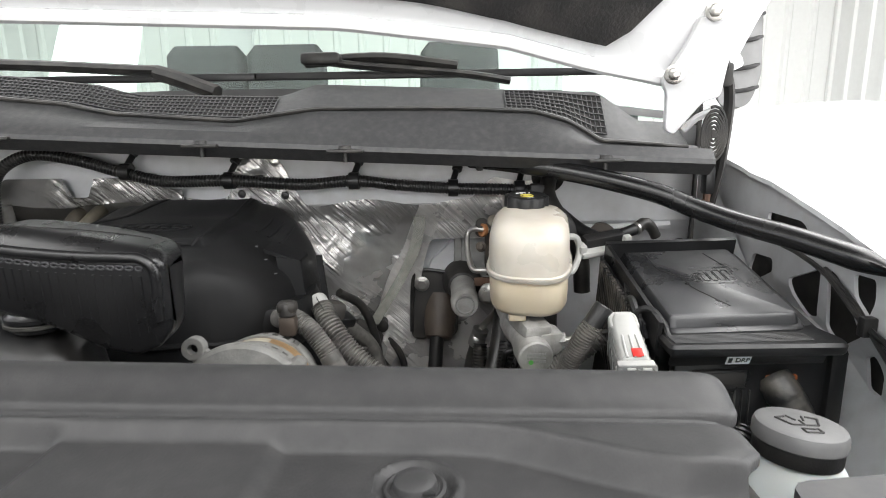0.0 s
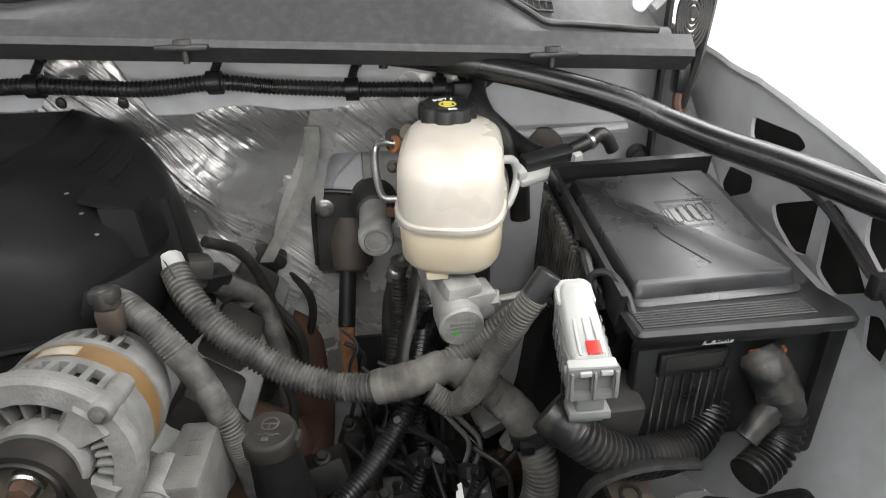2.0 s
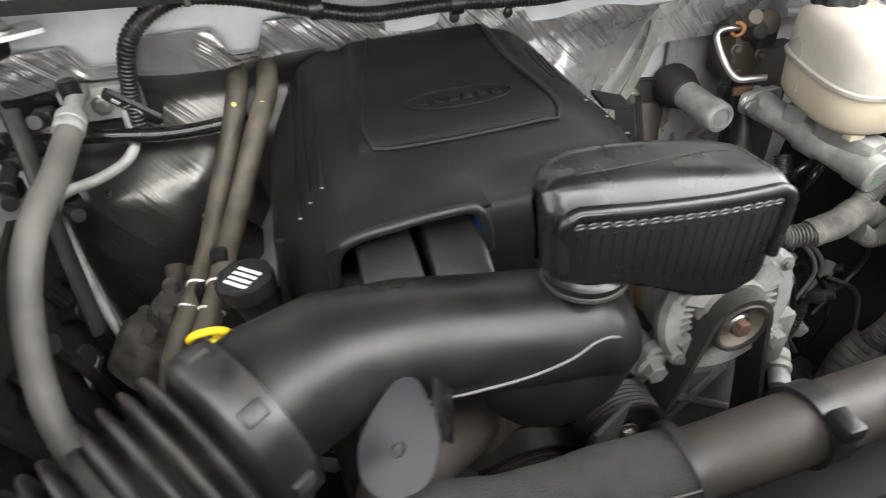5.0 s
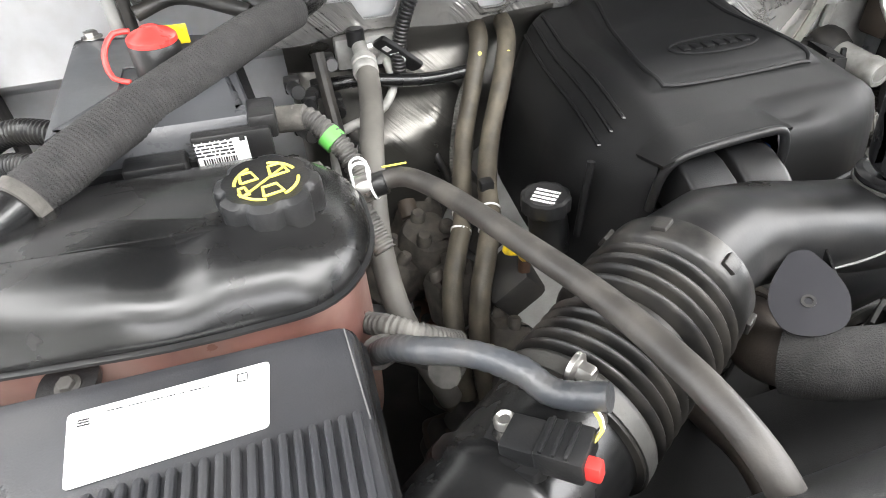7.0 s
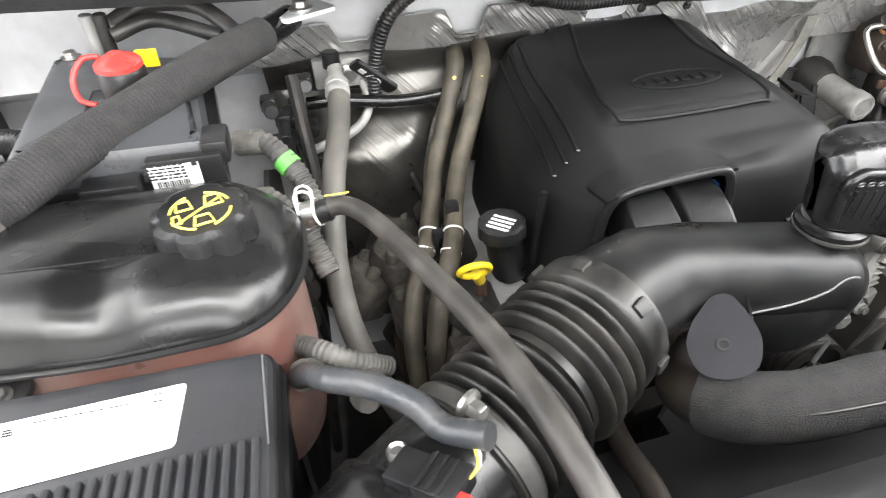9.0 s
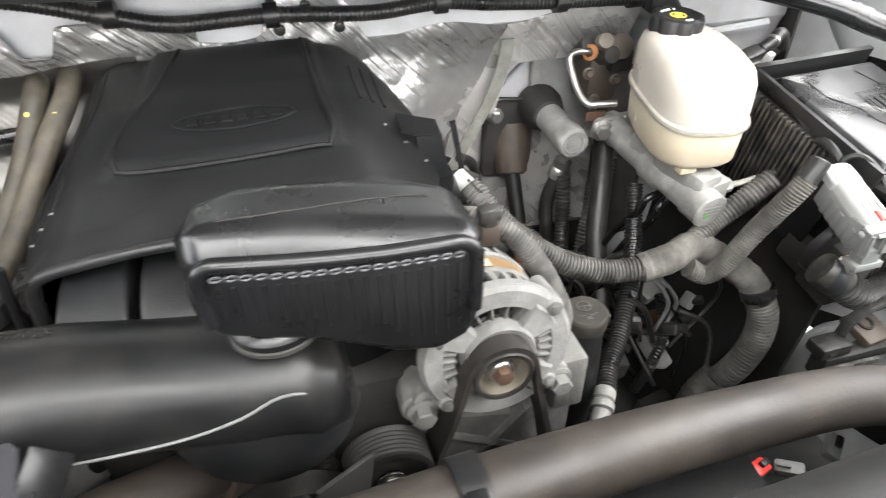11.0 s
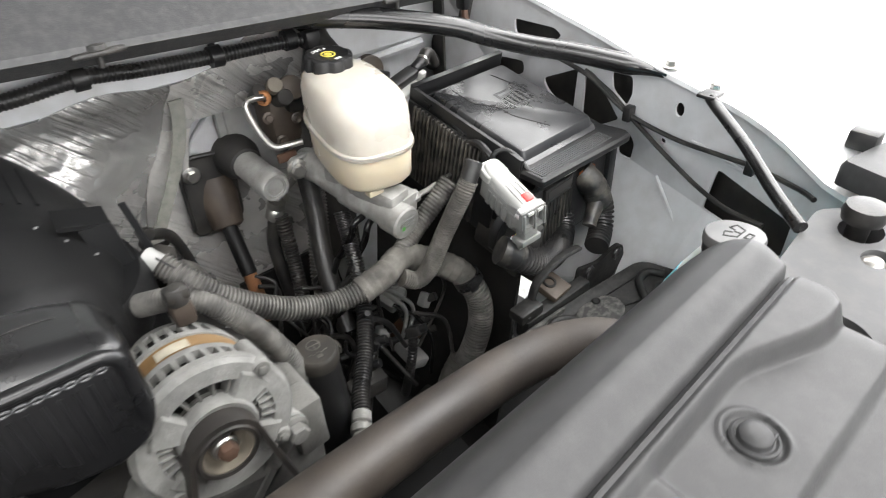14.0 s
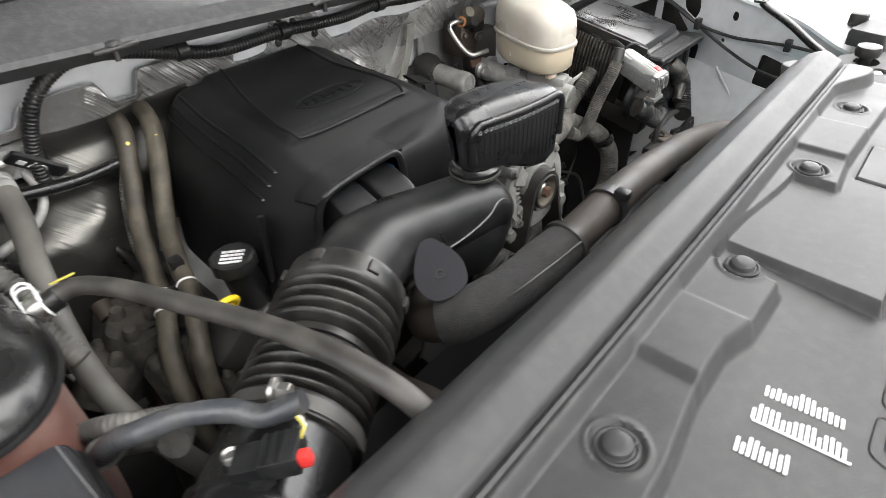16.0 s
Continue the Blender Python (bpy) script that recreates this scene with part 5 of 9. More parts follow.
for f in span(0.97, 0.01, 34):
    lp = [CEN.lerp(p, f) for p in base_in]
    rings.append([V((p[0], p[1], cover_top(p[0], p[1]))) for p in lp])
bm = bmesh.new()
dense = []
for lp in rings:
    out = []
    for a, b in zip(lp, lp[1:] + lp[:1]):
        out += [a.lerp(b, t) for t in (0, 0.25, 0.5, 0.75)]
    dense.append(out)
for k, lp in enumerate(dense):
    if k >= 6:
        for p in lp:
            p.z = cover_top(p.x, p.y)
stack(dense, bm, caps=False)
# the arched opening over the intake runners
gone = [f for f in bm.faces if -0.487 < f.calc_center_median().x < -0.378 and f.calc_center_median().y < 0.560 and f.calc_center_median().z < 1.2745]
bmesh.ops.delete(bm, geom=gone, context="FACES")
shell = part("shell", bm, M_COVER, ec, sharp=60)


def on_cover(x, y, h=0.0):
    return V((x, y, cover_top(x, y) + h))


# rolled rim along the lower front edge
rim = [p for p in inset(loop, -0.0085) if p[1] < 0.665 and p[0] > -0.36]
rim = smooth_path([V((p[0], p[1], cover_top(p[0], p[1]) - 0.062)) for p in sorted(rim, key=lambda p: p[0] + p[1])], 0.008)
part("rolled_rim", sweep(bmesh.new(), rim, [0.0038] * len(rim), 8), M_COVER, shell)
# panel edge trims, ribs and dots
bm = bmesh.new()
edge = smooth_path([on_cover(-0.405, 0.855, 0.002), on_cover(-0.440, 0.70, 0.002), on_cover(-0.443, 0.648, 0.002), on_cover(-0.425, 0.636, 0.001), on_cover(-0.30, 0.637, 0.001), on_cover(-0.276, 0.645, 0.002), on_cover(-0.279, 0.72, 0.002), on_cover(-0.283, 0.85, 0.002)], 0.008)
for p in edge:
    p.z = cover_top(p.x, p.y) - 0.0005
sweep(bm, edge, [0.0028] * len(edge), 8)
part("panel_edge", bm, M_COVER, shell)
bm = bmesh.new()
for k in range(3):
    line = [on_cover(-0.487 - 0.011 * k + 0.012 * t, 0.622 + 0.012 * (2 - k) * 0 + 0.22 * t, 0.0) for t in span(0, 1, 24)]
    part("side_rib", sweep(bmesh.new(), line, [0.0022] * len(line), 6), M_COVER, shell)
for k in range(3):
    line = [on_cover(-0.240 + 0.012 * k, 0.735 + 0.006 * k + 0.075 * t, -0.0006) for t in span(0, 1, 16)]
    part("side_rib", sweep(bmesh.new(), line, [0.002] * len(line), 6), M_COVER, shell)
M_WORN = mat("scuffed_pale_plastic", (0.12, 0.12, 0.12), 0.6)
# Paler rib colour puts the highlights on the scuffed rib edges into the plastic.
M_RIBGLINT = mat("scuffed_rib_highlight", (0.06, 0.06, 0.063), 0.3)
for k in range(3):
    p = on_cover(-0.487 - 0.011 * k, 0.621, 0.0006)
    part("worn_dot", lathe([(0.0021, 0), (0.0018, 0.0006), (0, 0.0008)], Matrix.Translation(p), 10), M_WORN, shell)
for k in range(3):
    p = on_cover(-0.226 + 0.015 * k, 0.689 - 0.015 * k, 0.0006)
    part("worn_dot", lathe([(0.0021, 0), (0.0018, 0.0006), (0, 0.0008)], Matrix.Translation(p), 10), M_WORN, shell)
part("blue_plug", box((-0.3785, 0.5600, 1.2480), (0.007, 0.010, 0.014), 0.002), M_CONB, ec, "small blue plug")
# plain oval badge with unreadable raised bars
bc = V((-0.352, 0.690))
bm = bmesh.new()
lp = [on_cover(bc.x + 0.050 * math.cos(a), bc.y + 0.019 * math.sin(a), 0.0005) for a in span(0, 2 * math.pi, 40)]
sweep(bm, lp, [0.0014] * len(lp), 6)
for k in range(6):
    x = bc.x - 0.034 + 0.0136 * k
    pz = cover_top(x, bc.y)
    box((x, bc.y, pz + 0.0005), (0.0085, 0.013, 0.0022), 0.0006, None, bm)
part("badge", bm, M_COVER, shell, "raised oval badge with plain bars")
# lip around the front opening with the intake runners below it
arch = smooth_path([(-0.492, 0.552, 1.215), (-0.489, 0.547, 1.252), (-0.476, 0.543, 1.270), (-0.44, 0.5405, 1.2775), (-0.40, 0.539, 1.281), (-0.386, 0.538, 1.279), (-0.378, 0.539, 1.262), (-0.376, 0.540, 1.24)], 0.006)
bm = bmesh.new()
sweep(bm, arch, [0.0042] * len(arch), 10)
part("arch_lip", bm, M_BLACK, shell)
bm = sheet(lambda u, v: V((-0.494 + 0.120 * u, 0.541 + 0.042 * v, (cover_top(-0.494 + 0.120 * u, 0.575) + 0.0012) * (0.3 + 0.7 * v) + (0.7 - 0.7 * v) * (1.270 + 0.010 * u))), span(0, 1, 14), span(0, 1, 5), (0, 0, -0.003))
part("brow", bm, M_COVER, shell)
for k in range(2):
    x = -0.452 + 0.050 * k
    sec = []
    for yy, zz, hw in ((0.61, 1.262, 0.020), (0.57, 1.262, 0.0205), (0.545, 1.258, 0.021), (0.525, 1.250, 0.0215), (0.505, 1.236, 0.0215), (0.488, 1.214, 0.0215)):
        lp = round_poly([V((x - hw, zz - 0.055)), V((x + hw, zz - 0.055)), V((x + hw, zz)), V((x - hw, zz))], 0.006, 4)
        sec.append([V((p.x, yy, p.y)) for p in lp])
    part("intake_runner", stack(sec), M_BLACK, ec, "smooth black intake runner")
part("corner_rib", tube([(-0.527, 0.600, 1.245), (-0.532, 0.598, 1.20), (-0.535, 0.597, 1.165)], 0.004, 8), M_COVER, shell)
# side tab: a flat lip and a narrow strip hanging from it
tab_l, tab_r, tab_e = V((-0.214, 0.678, 1.272)), V((-0.174, 0.686, 1.2565)), V((-0.164, 0.676, 1.172))
bm = sheet(lambda u, v: tab_l.lerp(tab_r, u) + V((0.002, 0.030, 0.003)) * v, span(0, 1, 6), span(0, 1, 3), (0, 0, -0.004))
sheet(lambda u, v: tab_r.lerp(tab_e, v) + V((-0.026, -0.008, 0.006)) * (1 - u), span(0, 1, 4), span(0, 1, 10), (0.001, 0.004, 0), bm)
sheet(lambda u, v: (tab_r + V((0.020, 0.022, 0.001))).lerp(tab_e + V((0.022, 0.018, 0.0)), v) + V((-0.006, 0, 0)) * (1 - u), span(0, 1, 2), span(0, 1, 10), (0.001, 0.004, 0), bm)
part("side_tab", bm, M_COVER, shell, "flat black tab at the cover's side")
# lower manifold bowl behind the alternator
part("manifold_bowl", stack([[V((-0.255 + r * math.cos(a), 0.70 + r * 1.1 * math.sin(a), z)) for a in span(0, 2 * math.pi, 40)[:-1]] for r, z in ((0.05, 1.14), (0.085, 1.155), (0.098, 1.18), (0.098, 1.20), (0.092, 1.215))]), M_COVER, ec, "rounded lower rim of the cover")

M_ALUD = mat("dirty_dull_metal", (0.06, 0.059, 0.056), 0.5, metal=0.4, bump=0.4, grain=300, dust=(0.08, 0.075, 0.065), dusty=0.5, tsc=40)
# ---- intake: resonator, duct, bellows ----
M_RESO = mat("satin_black_plastic", (0.0085, 0.0086, 0.0092), 0.29, bump=0.10, grain=500, dust=DUST, dusty=0.02, spec=0.50, rvar=0.08)
M_DUCT = mat("moulded_black_plastic", (0.0075, 0.0076, 0.0080), 0.36, bump=0.08, grain=400, dust=DUST, dusty=0.05, tsc=30, spec=0.36, rvar=0.10)
rz = thing("intake_resonator", "glossy black plastic intake resonator box with stitched-looking rib row", "resonator", (-0.30, 0.465, 1.25))
RZ_X = (-0.374, -0.362, -0.345, -0.320, -0.295, -0.270, -0.245, -0.228, -0.216)
RZ_FRONT = (0.4490, 0.4440, 0.4415, 0.4395, 0.4380, 0.4370, 0.4365, 0.4375, 0.4410)
RZ_TOP = (1.3290, 1.3300, 1.3295, 1.3270, 1.3250, 1.3235, 1.3230, 1.3215, 1.3190)
RZ_CROWN = (1.3370, 1.3410, 1.3410, 1.3385, 1.3350, 1.3310, 1.3275, 1.3240, 1.3200)
RZ_BACK = (0.476, 0.486, 0.490, 0.492, 0.493, 0.495, 0.497, 0.494, 0.484)
RZ_REAR = (1.3330, 1.3400, 1.3435, 1.3425, 1.3395, 1.3345, 1.3285, 1.3235, 1.3180)
RZ_LOW = (1.280, 1.2745, 1.2705, 1.2645, 1.2540, 1.2420, 1.2370, 1.2430, 1.2540)
RZ_A, RZ_B = RZ_X[0], RZ_X[-1]


def rz_val(x, row):
    return float(np.interp(x, RZ_X, row))


def rz_lid(x, f, up=0.0):
    """A place on the crowned top, f from the crown's front (0) to the rear (1)."""
    y0, y1 = rz_val(x, RZ_FRONT) + 0.012, rz_val(x, RZ_BACK)
    return V((x, y0 + (y1 - y0) * f, rz_val(x, RZ_CROWN) * (1 - f) + rz_val(x, RZ_REAR) * f - 0.0008 * math.sin(math.pi * f) + up))


def rz_section(x):
    y0, y1, zt, zc, zr, zb = (rz_val(x, r) for r in (RZ_FRONT, RZ_BACK, RZ_TOP, RZ_CROWN, RZ_REAR, RZ_LOW))
    mid = rz_lid(x, 0.5)
    end = min(x - RZ_A, RZ_B - x)
    r = 0.010
    d = r - math.sqrt(max(0.0, r * r - (r - end) ** 2)) if end < r else 0.0
    lp = round_poly([V((y0 + 0.003, zb)), V((y0, zt - 0.004)), V((y0 + 0.012, zc)), V((mid.y, mid.z)), V((y1, zr)), V((y1 - 0.008, zb + 0.004))], [0.007, 0.006, 0.010, 0.02, 0.014, 0.014], 6)
    return [V((x, q[0], q[1])) for q in inset(lp, d)]


def oval_ring(c, ax, az, r):
    """A small raised oval ring lying on the face."""
    loop = [c + V((ax * math.cos(a), -0.0003 * math.sin(a), az * math.sin(a))) for a in span(0, 2 * math.pi, 14)]
    return sweep(bmesh.new(), loop, [r] * len(loop), 6, caps=False)


body = part("body", stack([rz_section(x) for x in sorted(set(span(RZ_A, RZ_A + 0.012, 10) + span(RZ_A + 0.012, RZ_B - 0.012, 44) + span(RZ_B - 0.012, RZ_B, 10)))]), M_RESO, rz, sharp=60)
for x in span(-0.3565, -0.2325, 17):
    p = V((x, rz_val(x, RZ_FRONT) - 0.0003, rz_val(x, RZ_TOP) - 0.0115))
    part("face_rib", sweep(bmesh.new(), [p + V((0, 0.0010, -0.006)), V((x, rz_val(x, RZ_FRONT) + 0.0022, rz_val(x, RZ_LOW) + 0.016))], [0.0011, 0.0008], 6), M_RESO, body)
    part("rib", oval_ring(p, 0.0028, 0.0017, 0.0008), M_RIBGLINT, body)
bead = [V((-0.3645, 0.4460, rz_val(-0.364, RZ_LOW) + 0.012)), V((-0.3660, 0.4455, 1.312)), V((-0.3640, 0.4440, 1.322))] + [V((x, rz_val(x, RZ_FRONT) + 0.0005, rz_val(x, RZ_TOP) - 0.0035)) for x in span(-0.358, -0.232, 16)] + [V((-0.2235, 0.4385, 1.312)), V((-0.2215, 0.4392, 1.300)), V((-0.2225, 0.4395, 1.268))]
bead = smooth_path(bead, 0.004)
part("face_bead", sweep(bmesh.new(), bead, [0.0042] * len(bead), 12), M_RESO, body)
line = [rz_lid(x, 0.16 + 0.40 * sstep(-0.36, -0.24, x), 0.0003) for x in span(-0.352, -0.240, 24)]
part("parting_line", sweep(bmesh.new(), line, [0.0006] * len(line), 6), M_VOID, body)
part("neck", lathe([(0.0235, 0), (0.026, 0.003), (0.026, 0.008), (0.0275, 0.0095), (0.0275, 0.0125), (0.0250, 0.014), (0.0235, 0.016), (0.020, 0.016)], axis_matrix((-0.336, 0.469, 1.254), (-0.336, 0.469, 1.40)), 32), M_RESO, rz, "black neck with a pale clamp ring")
part("neck_ring", lathe([(0.0270, 0.0085), (0.0284, 0.0090), (0.0284, 0.0115), (0.0270, 0.0120), (0.0270, 0.0085)], axis_matrix((-0.336, 0.469, 1.250), (-0.336, 0.469, 1.40)), 32), M_ALUD, rz, "dusty pale clamp ring")

duct = thing("intake_duct", "smooth black plastic intake duct with flat bracket tab", "intake duct", (-0.43, 0.45, 1.21))
sec = []
for k, (c, ry, rz_) in enumerate((((-0.552, 0.430, 1.249), 0.043, 0.043), ((-0.535, 0.441, 1.252), 0.043, 0.043), ((-0.50, 0.456, 1.252), 0.042, 0.041), ((-0.45, 0.464, 1.244), 0.041, 0.038), ((-0.40, 0.466, 1.232), 0.041, 0.037), ((-0.36, 0.468, 1.222), 0.043, 0.038), ((-0.325, 0.470, 1.212), 0.042, 0.040), ((-0.306, 0.474, 1.204), 0.034, 0.034), ((-0.300, 0.478, 1.20), 0.018, 0.020))):
    yaw = math.radians((40, 34, 20, 8, 3, 2, 4, 6, 6)[k])
    d = V((-math.sin(yaw), math.cos(yaw), 0))
    sec.append([V(c) + d * (ry * math.cos(a)) + V((0, 0, 1)) * (rz_ * math.sin(a)) * (1.0 if math.sin(a) > 0 else 0.95) for a in span(0, 2 * math.pi, 32)[:-1]])
fine = []
for a, b in zip(sec, sec[1:]):
    for t in (0, 0.34, 0.67):
        fine.append([p.lerp(q, t) for p, q in zip(a, b)])
fine.append(sec[-1])
dbody = part("tube", stack(fine), M_DUCT, duct, sharp=60)
line = []
for x, z in ((-0.453, 1.2275), (-0.424, 1.228), (-0.392, 1.229), (-0.363, 1.233), (-0.344, 1.2365), (-0.330, 1.2345), (-0.314, 1.222), (-0.304, 1.211)):
    cx, cy, cz, ry, rh = (np.interp(x, (-0.45, -0.40, -0.36, -0.325, -0.306, -0.300), row) for row in ((-0.45, -0.40, -0.36, -0.325, -0.306, -0.300), (0.464, 0.466, 0.468, 0.470, 0.474, 0.478), (1.244, 1.232, 1.222, 1.212, 1.204, 1.200), (0.041, 0.041, 0.043, 0.042, 0.034, 0.018), (0.038, 0.037, 0.038, 0.040, 0.034, 0.020)))
    line.append(V((x, float(cy - ry * math.sqrt(max(0.02, 1 - ((z - cz) / rh) ** 2))) - 0.0006, z)))
part("parting_line", tube(line, 0.0010, 6), M_WORN, dbody, "pale worn parting line")
part("lower_bulge", stack([[V((-0.355 + r * 1.5 * math.cos(a), 0.462 + r * 0.9 * math.sin(a), z)) for a in span(0, 2 * math.pi, 30)[:-1]] for r, z in ((0.026, 1.150), (0.034, 1.165), (0.040, 1.19), (0.038, 1.215))]), M_BLACK, duct)
M_TAB = mat("lavender_grey_plastic", (0.032, 0.032, 0.036), 0.15, var=0.08, bump=0.05, rvar=0.05)
tm = frame3((-0.478, 0.388, 1.246), (0.86, -0.40, 0.33), (0.40, 0.80, 0.45))
tab = part("bracket_tab", prism([(-0.0245, 0.002), (-0.019, -0.019), (0.0, -0.025), (0.019, -0.019), (0.0245, 0.002), (0.020, 0.018), (0.010, 0.037), (-0.002, 0.037), (-0.018, 0.018)], 0.011, [(-0.0012, 0), (0.0012, 0)], tm), M_TAB, duct, "flat tear-drop bracket tab")
part("tab_hole", lathe([(0.0045, -0.0024), (0.0045, 0.0024), (0.0026, 0.0024), (0.0026, -0.0024), (0.0045, -0.0024)], tm, 16), M_HOSE, tab)
part("tab_fin", box((0.020, 0.020, -0.012), (0.002, 0.03, 0.024), 0.0006, tm), M_GLOSS, tab)

M_BELLOW = mat("shiny_black_rubber", (0.009, 0.0088, 0.0085), 0.36, bump=0.2, grain=400, dust=DUST, dusty=0.16, tsc=45, spec=0.50)
bel = thing("intake_bellows", "ribbed black rubber intake bellows hose", "bellows", (-0.61, 0.38, 1.19))
B0, B1 = V((-0.545, 0.435, 1.247)), V((-0.668, 0.352, 1.235))
prof = [(0.044, 0.0), (0.052, 0.002), (0.053, 0.022), (0.050, 0.025)]
L = (B1 - B0).length
h = 0.030
for k in range(9):
    big = 0.054 if k < 4 else 0.0505
    prof += [(big - 0.014, h), (big - 0.012, h + 0.0018), (big - 0.0035, h + 0.0034), (big - 0.0008, h + 0.0042), (big, h + 0.0056), (big - 0.0008, h + 0.0070), (big - 0.0035, h + 0.0078), (big - 0.012, h + 0.0094)]
    h += 0.0112 if k < 4 else 0.0094
    if k == 3:
        prof += [(0.045, h), (0.045, h + 0.006)]
        h += 0.008
prof += [(0.045, h), (0.049, h + 0.003), (0.049, h + 0.018), (0.044, h + 0.020)]
BM = axis_matrix(B0, B1)
part("bellows", lathe(prof, BM, 48), M_BELLOW, bel, sharp=55)
for k in range(7):
    part("collar_lug", box((0.0535, 0, 0.013), (0.004, 0.010, 0.012), 0.001, BM @ Matrix.Rotation(k * 0.9, 4, "Z")), M_HOSE, bel)
ring = part("hose_clamp", lathe([(0.0495, h + 0.006), (0.0505, h + 0.006), (0.0505, h + 0.016), (0.0495, h + 0.016)], BM, 48), M_ALUD, bel, "dull steel worm clamp")
part("clamp_screw", hexbolt(BM @ V((0.0, 0.054, h + 0.011)), BM.to_3x3() @ V((1, 0, 0)), 0.006, 0.012), M_STEEL, ring)

maf = thing("airflow_meter", "black airflow tube with plug-in sensor and red lock tab", "airflow sensor", (-0.70, 0.31, 1.19))
A0, A1 = BM @ V((0, 0, h + 0.004)), BM @ V((0, 0, h + 0.115))
part("tube", lathe([(0.0455, 0), (0.0455, 0.06), (0.049, 0.065), (0.049, 0.075), (0.047, 0.08), (0.047, 0.12)], axis_matrix(A0, A1), 40), M_GLOSS, maf)
SD = V((0.50, -0.84, 0.20)).normalized()
SW = (V((0, 0, 1)) - SD * SD.z).normalized()
SE = SW.cross(SD)
SU, SV = SD * 0.96 + SE * 0.28, SE * 0.96 - SD * 0.28
SM = frame3(V((-0.705, 0.341, 1.270)) + SU * 0.014 - SV * 0.008, SU, SV)
sens = part("sensor", prism([(-0.022, -0.006), (-0.010, -0.017), (0.012, -0.017), (0.016, 0.017), (-0.010, 0.017), (-0.022, 0.012)], 0.004, [(-0.006, 0), (0.003, 0), (0.005, 0.001)], SM), M_BLACK, maf)
part("sensor_body", box((0.000, -0.001, 0.008), (0.018, 0.022, 0.012), 0.002, SM), M_BLACK, sens)
part("sensor_plug", box((0.020, 0, 0.008), (0.024, 0.024, 0.014), 0.002, SM), M_BLACK, sens)
for k in range(3):
    part("plug_rib", box((0.012 + 0.006 * k, 0, 0.0155), (0.002, 0.022, 0.002), 0.0004, SM), M_BLACK, sens)
part("sensor_screw", lathe([(0.0060, 0), (0.0060, 0.004), (0.0045, 0.006), (0.003, 0.0045), (0, 0.0045)], SM @ Matrix.Translation((-0.014, 0.008, 0.004)), 18), M_STEEL, sens)
part("lock_tab", box((0.034, -0.006, 0.008), (0.010, 0.008, 0.010), 0.002, SM), M_RED, sens, "red plastic lock tab")
for k in range(4):
    part("sensor_wire", tube([SM @ V((0.030, 0.004 + 0.002 * k, 0.010)), SM @ V((0.034, 0.012 + 0.002 * k, 0.014)), SM @ V((0.026, 0.022 + 0.002 * k, 0.016))], 0.0010, 6, 0.004), (M_YPRINT, M_PRINT, M_BROWN, M_HOSE)[k], sens)


# ---- brake master cylinder and reservoir ----
res = thing("brake_reservoir", "cream translucent brake fluid reservoir with black screw cap", "fluid reservoir", (0.106, 0.70, 1.19))


def oval(cx, cy, hx, hy, z, e=2.6, n=44, tilt=0.0, yaw=-10):
    out = []
    for k in range(n):
        a = 2 * math.pi * k / n
        c, s = math.cos(a), math.sin(a)
        x = hx * math.copysign(abs(c) ** (2 / e), c)
        y = hy * math.copysign(abs(s) ** (2 / e), s)
        q = Matrix.Rotation(radians(yaw), 2) @ V((x, y))
        out.append(V((cx + q.x, cy + q.y, z + tilt * q.y)))
    return out


RC = (0.1035, 0.708)
lv = [(0.036, 0.050, 1.2005, 3), (0.040, 0.056, 1.2035, 3), (0.0425, 0.0605, 1.210, 3.2), (0.0435, 0.063, 1.243, 3.2), (0.0435, 0.063, 1.2445, 3.1), (0.0462, 0.0660, 1.2460, 3.2), (0.0470, 0.0668, 1.2485, 3.2), (0.0462, 0.0660, 1.2510, 3.2), (0.0437, 0.064, 1.2525, 3.2), (0.0437, 0.064, 1.268, 3.3), (0.0432, 0.063, 1.286, 3.3), (0.0410, 0.060, 1.2975, 3.1), (0.0350, 0.052, 1.3040, 2.9), (0.022, 0.034, 1.3070, 2.6)]
lv = [(a * 1.09, b * 1.14, z, e) for a, b, z, e in lv]
rbody = part("tank", stack([oval(*RC, a, b, z, e, tilt=0.10) for a, b, z, e in lv[:6]]), M_CREAM, res, "cream lower half", 40)
part("tank_top", stack([oval(*RC, a, b, z, e, tilt=0.10) for a, b, z, e in lv[6:]]), M_CREAMT, res, "off-white upper half", 40)
part("seam_flange", stack([oval(*RC, a, b, z, e, tilt=0.10) for a, b, z, e in lv[5:8]]), M_CREAMT, res)
part("filler_neck", lathe([(0.024, 0), (0.024, 0.016), (0.022, 0.018)], pose(0.104, 0.752, 1.292), 28), M_CREAMT, res)
bm = box((0.088, 0.648, 1.215), (0.014, 0.006, 0.014), 0.003)
lathe([(0.006, -0.004), (0.006, 0.004), (0.004, 0.006), (0, 0.006)], axis_matrix((0.066, 0.668, 1.222), (0.0, 0.62, 1.222)), 14, bm)
box((0.083, 0.656, 1.193), (0.02, 0.012, 0.008), 0.002, None, bm)
part("moulded_tab", bm, M_CREAM, res)
M_FLUID = mat("amber_brake_fluid", (0.50, 0.40, 0.26), 0.3, var=0.1, bump=0.02)
part("fluid_window", sheet(lambda u, v: V((0.064 + 0.002 * v, 0.690 + 0.018 * u, 1.202 + 0.016 * v)), span(0, 1, 3), span(0, 1, 3), (-0.0025, 0, 0)), M_FLUID, res, "amber fluid showing through the wall")
cm = pose(0.104, 0.752, 1.306, 5, 0, 12) @ Matrix.Diagonal((0.87, 0.87, 0.95, 1))
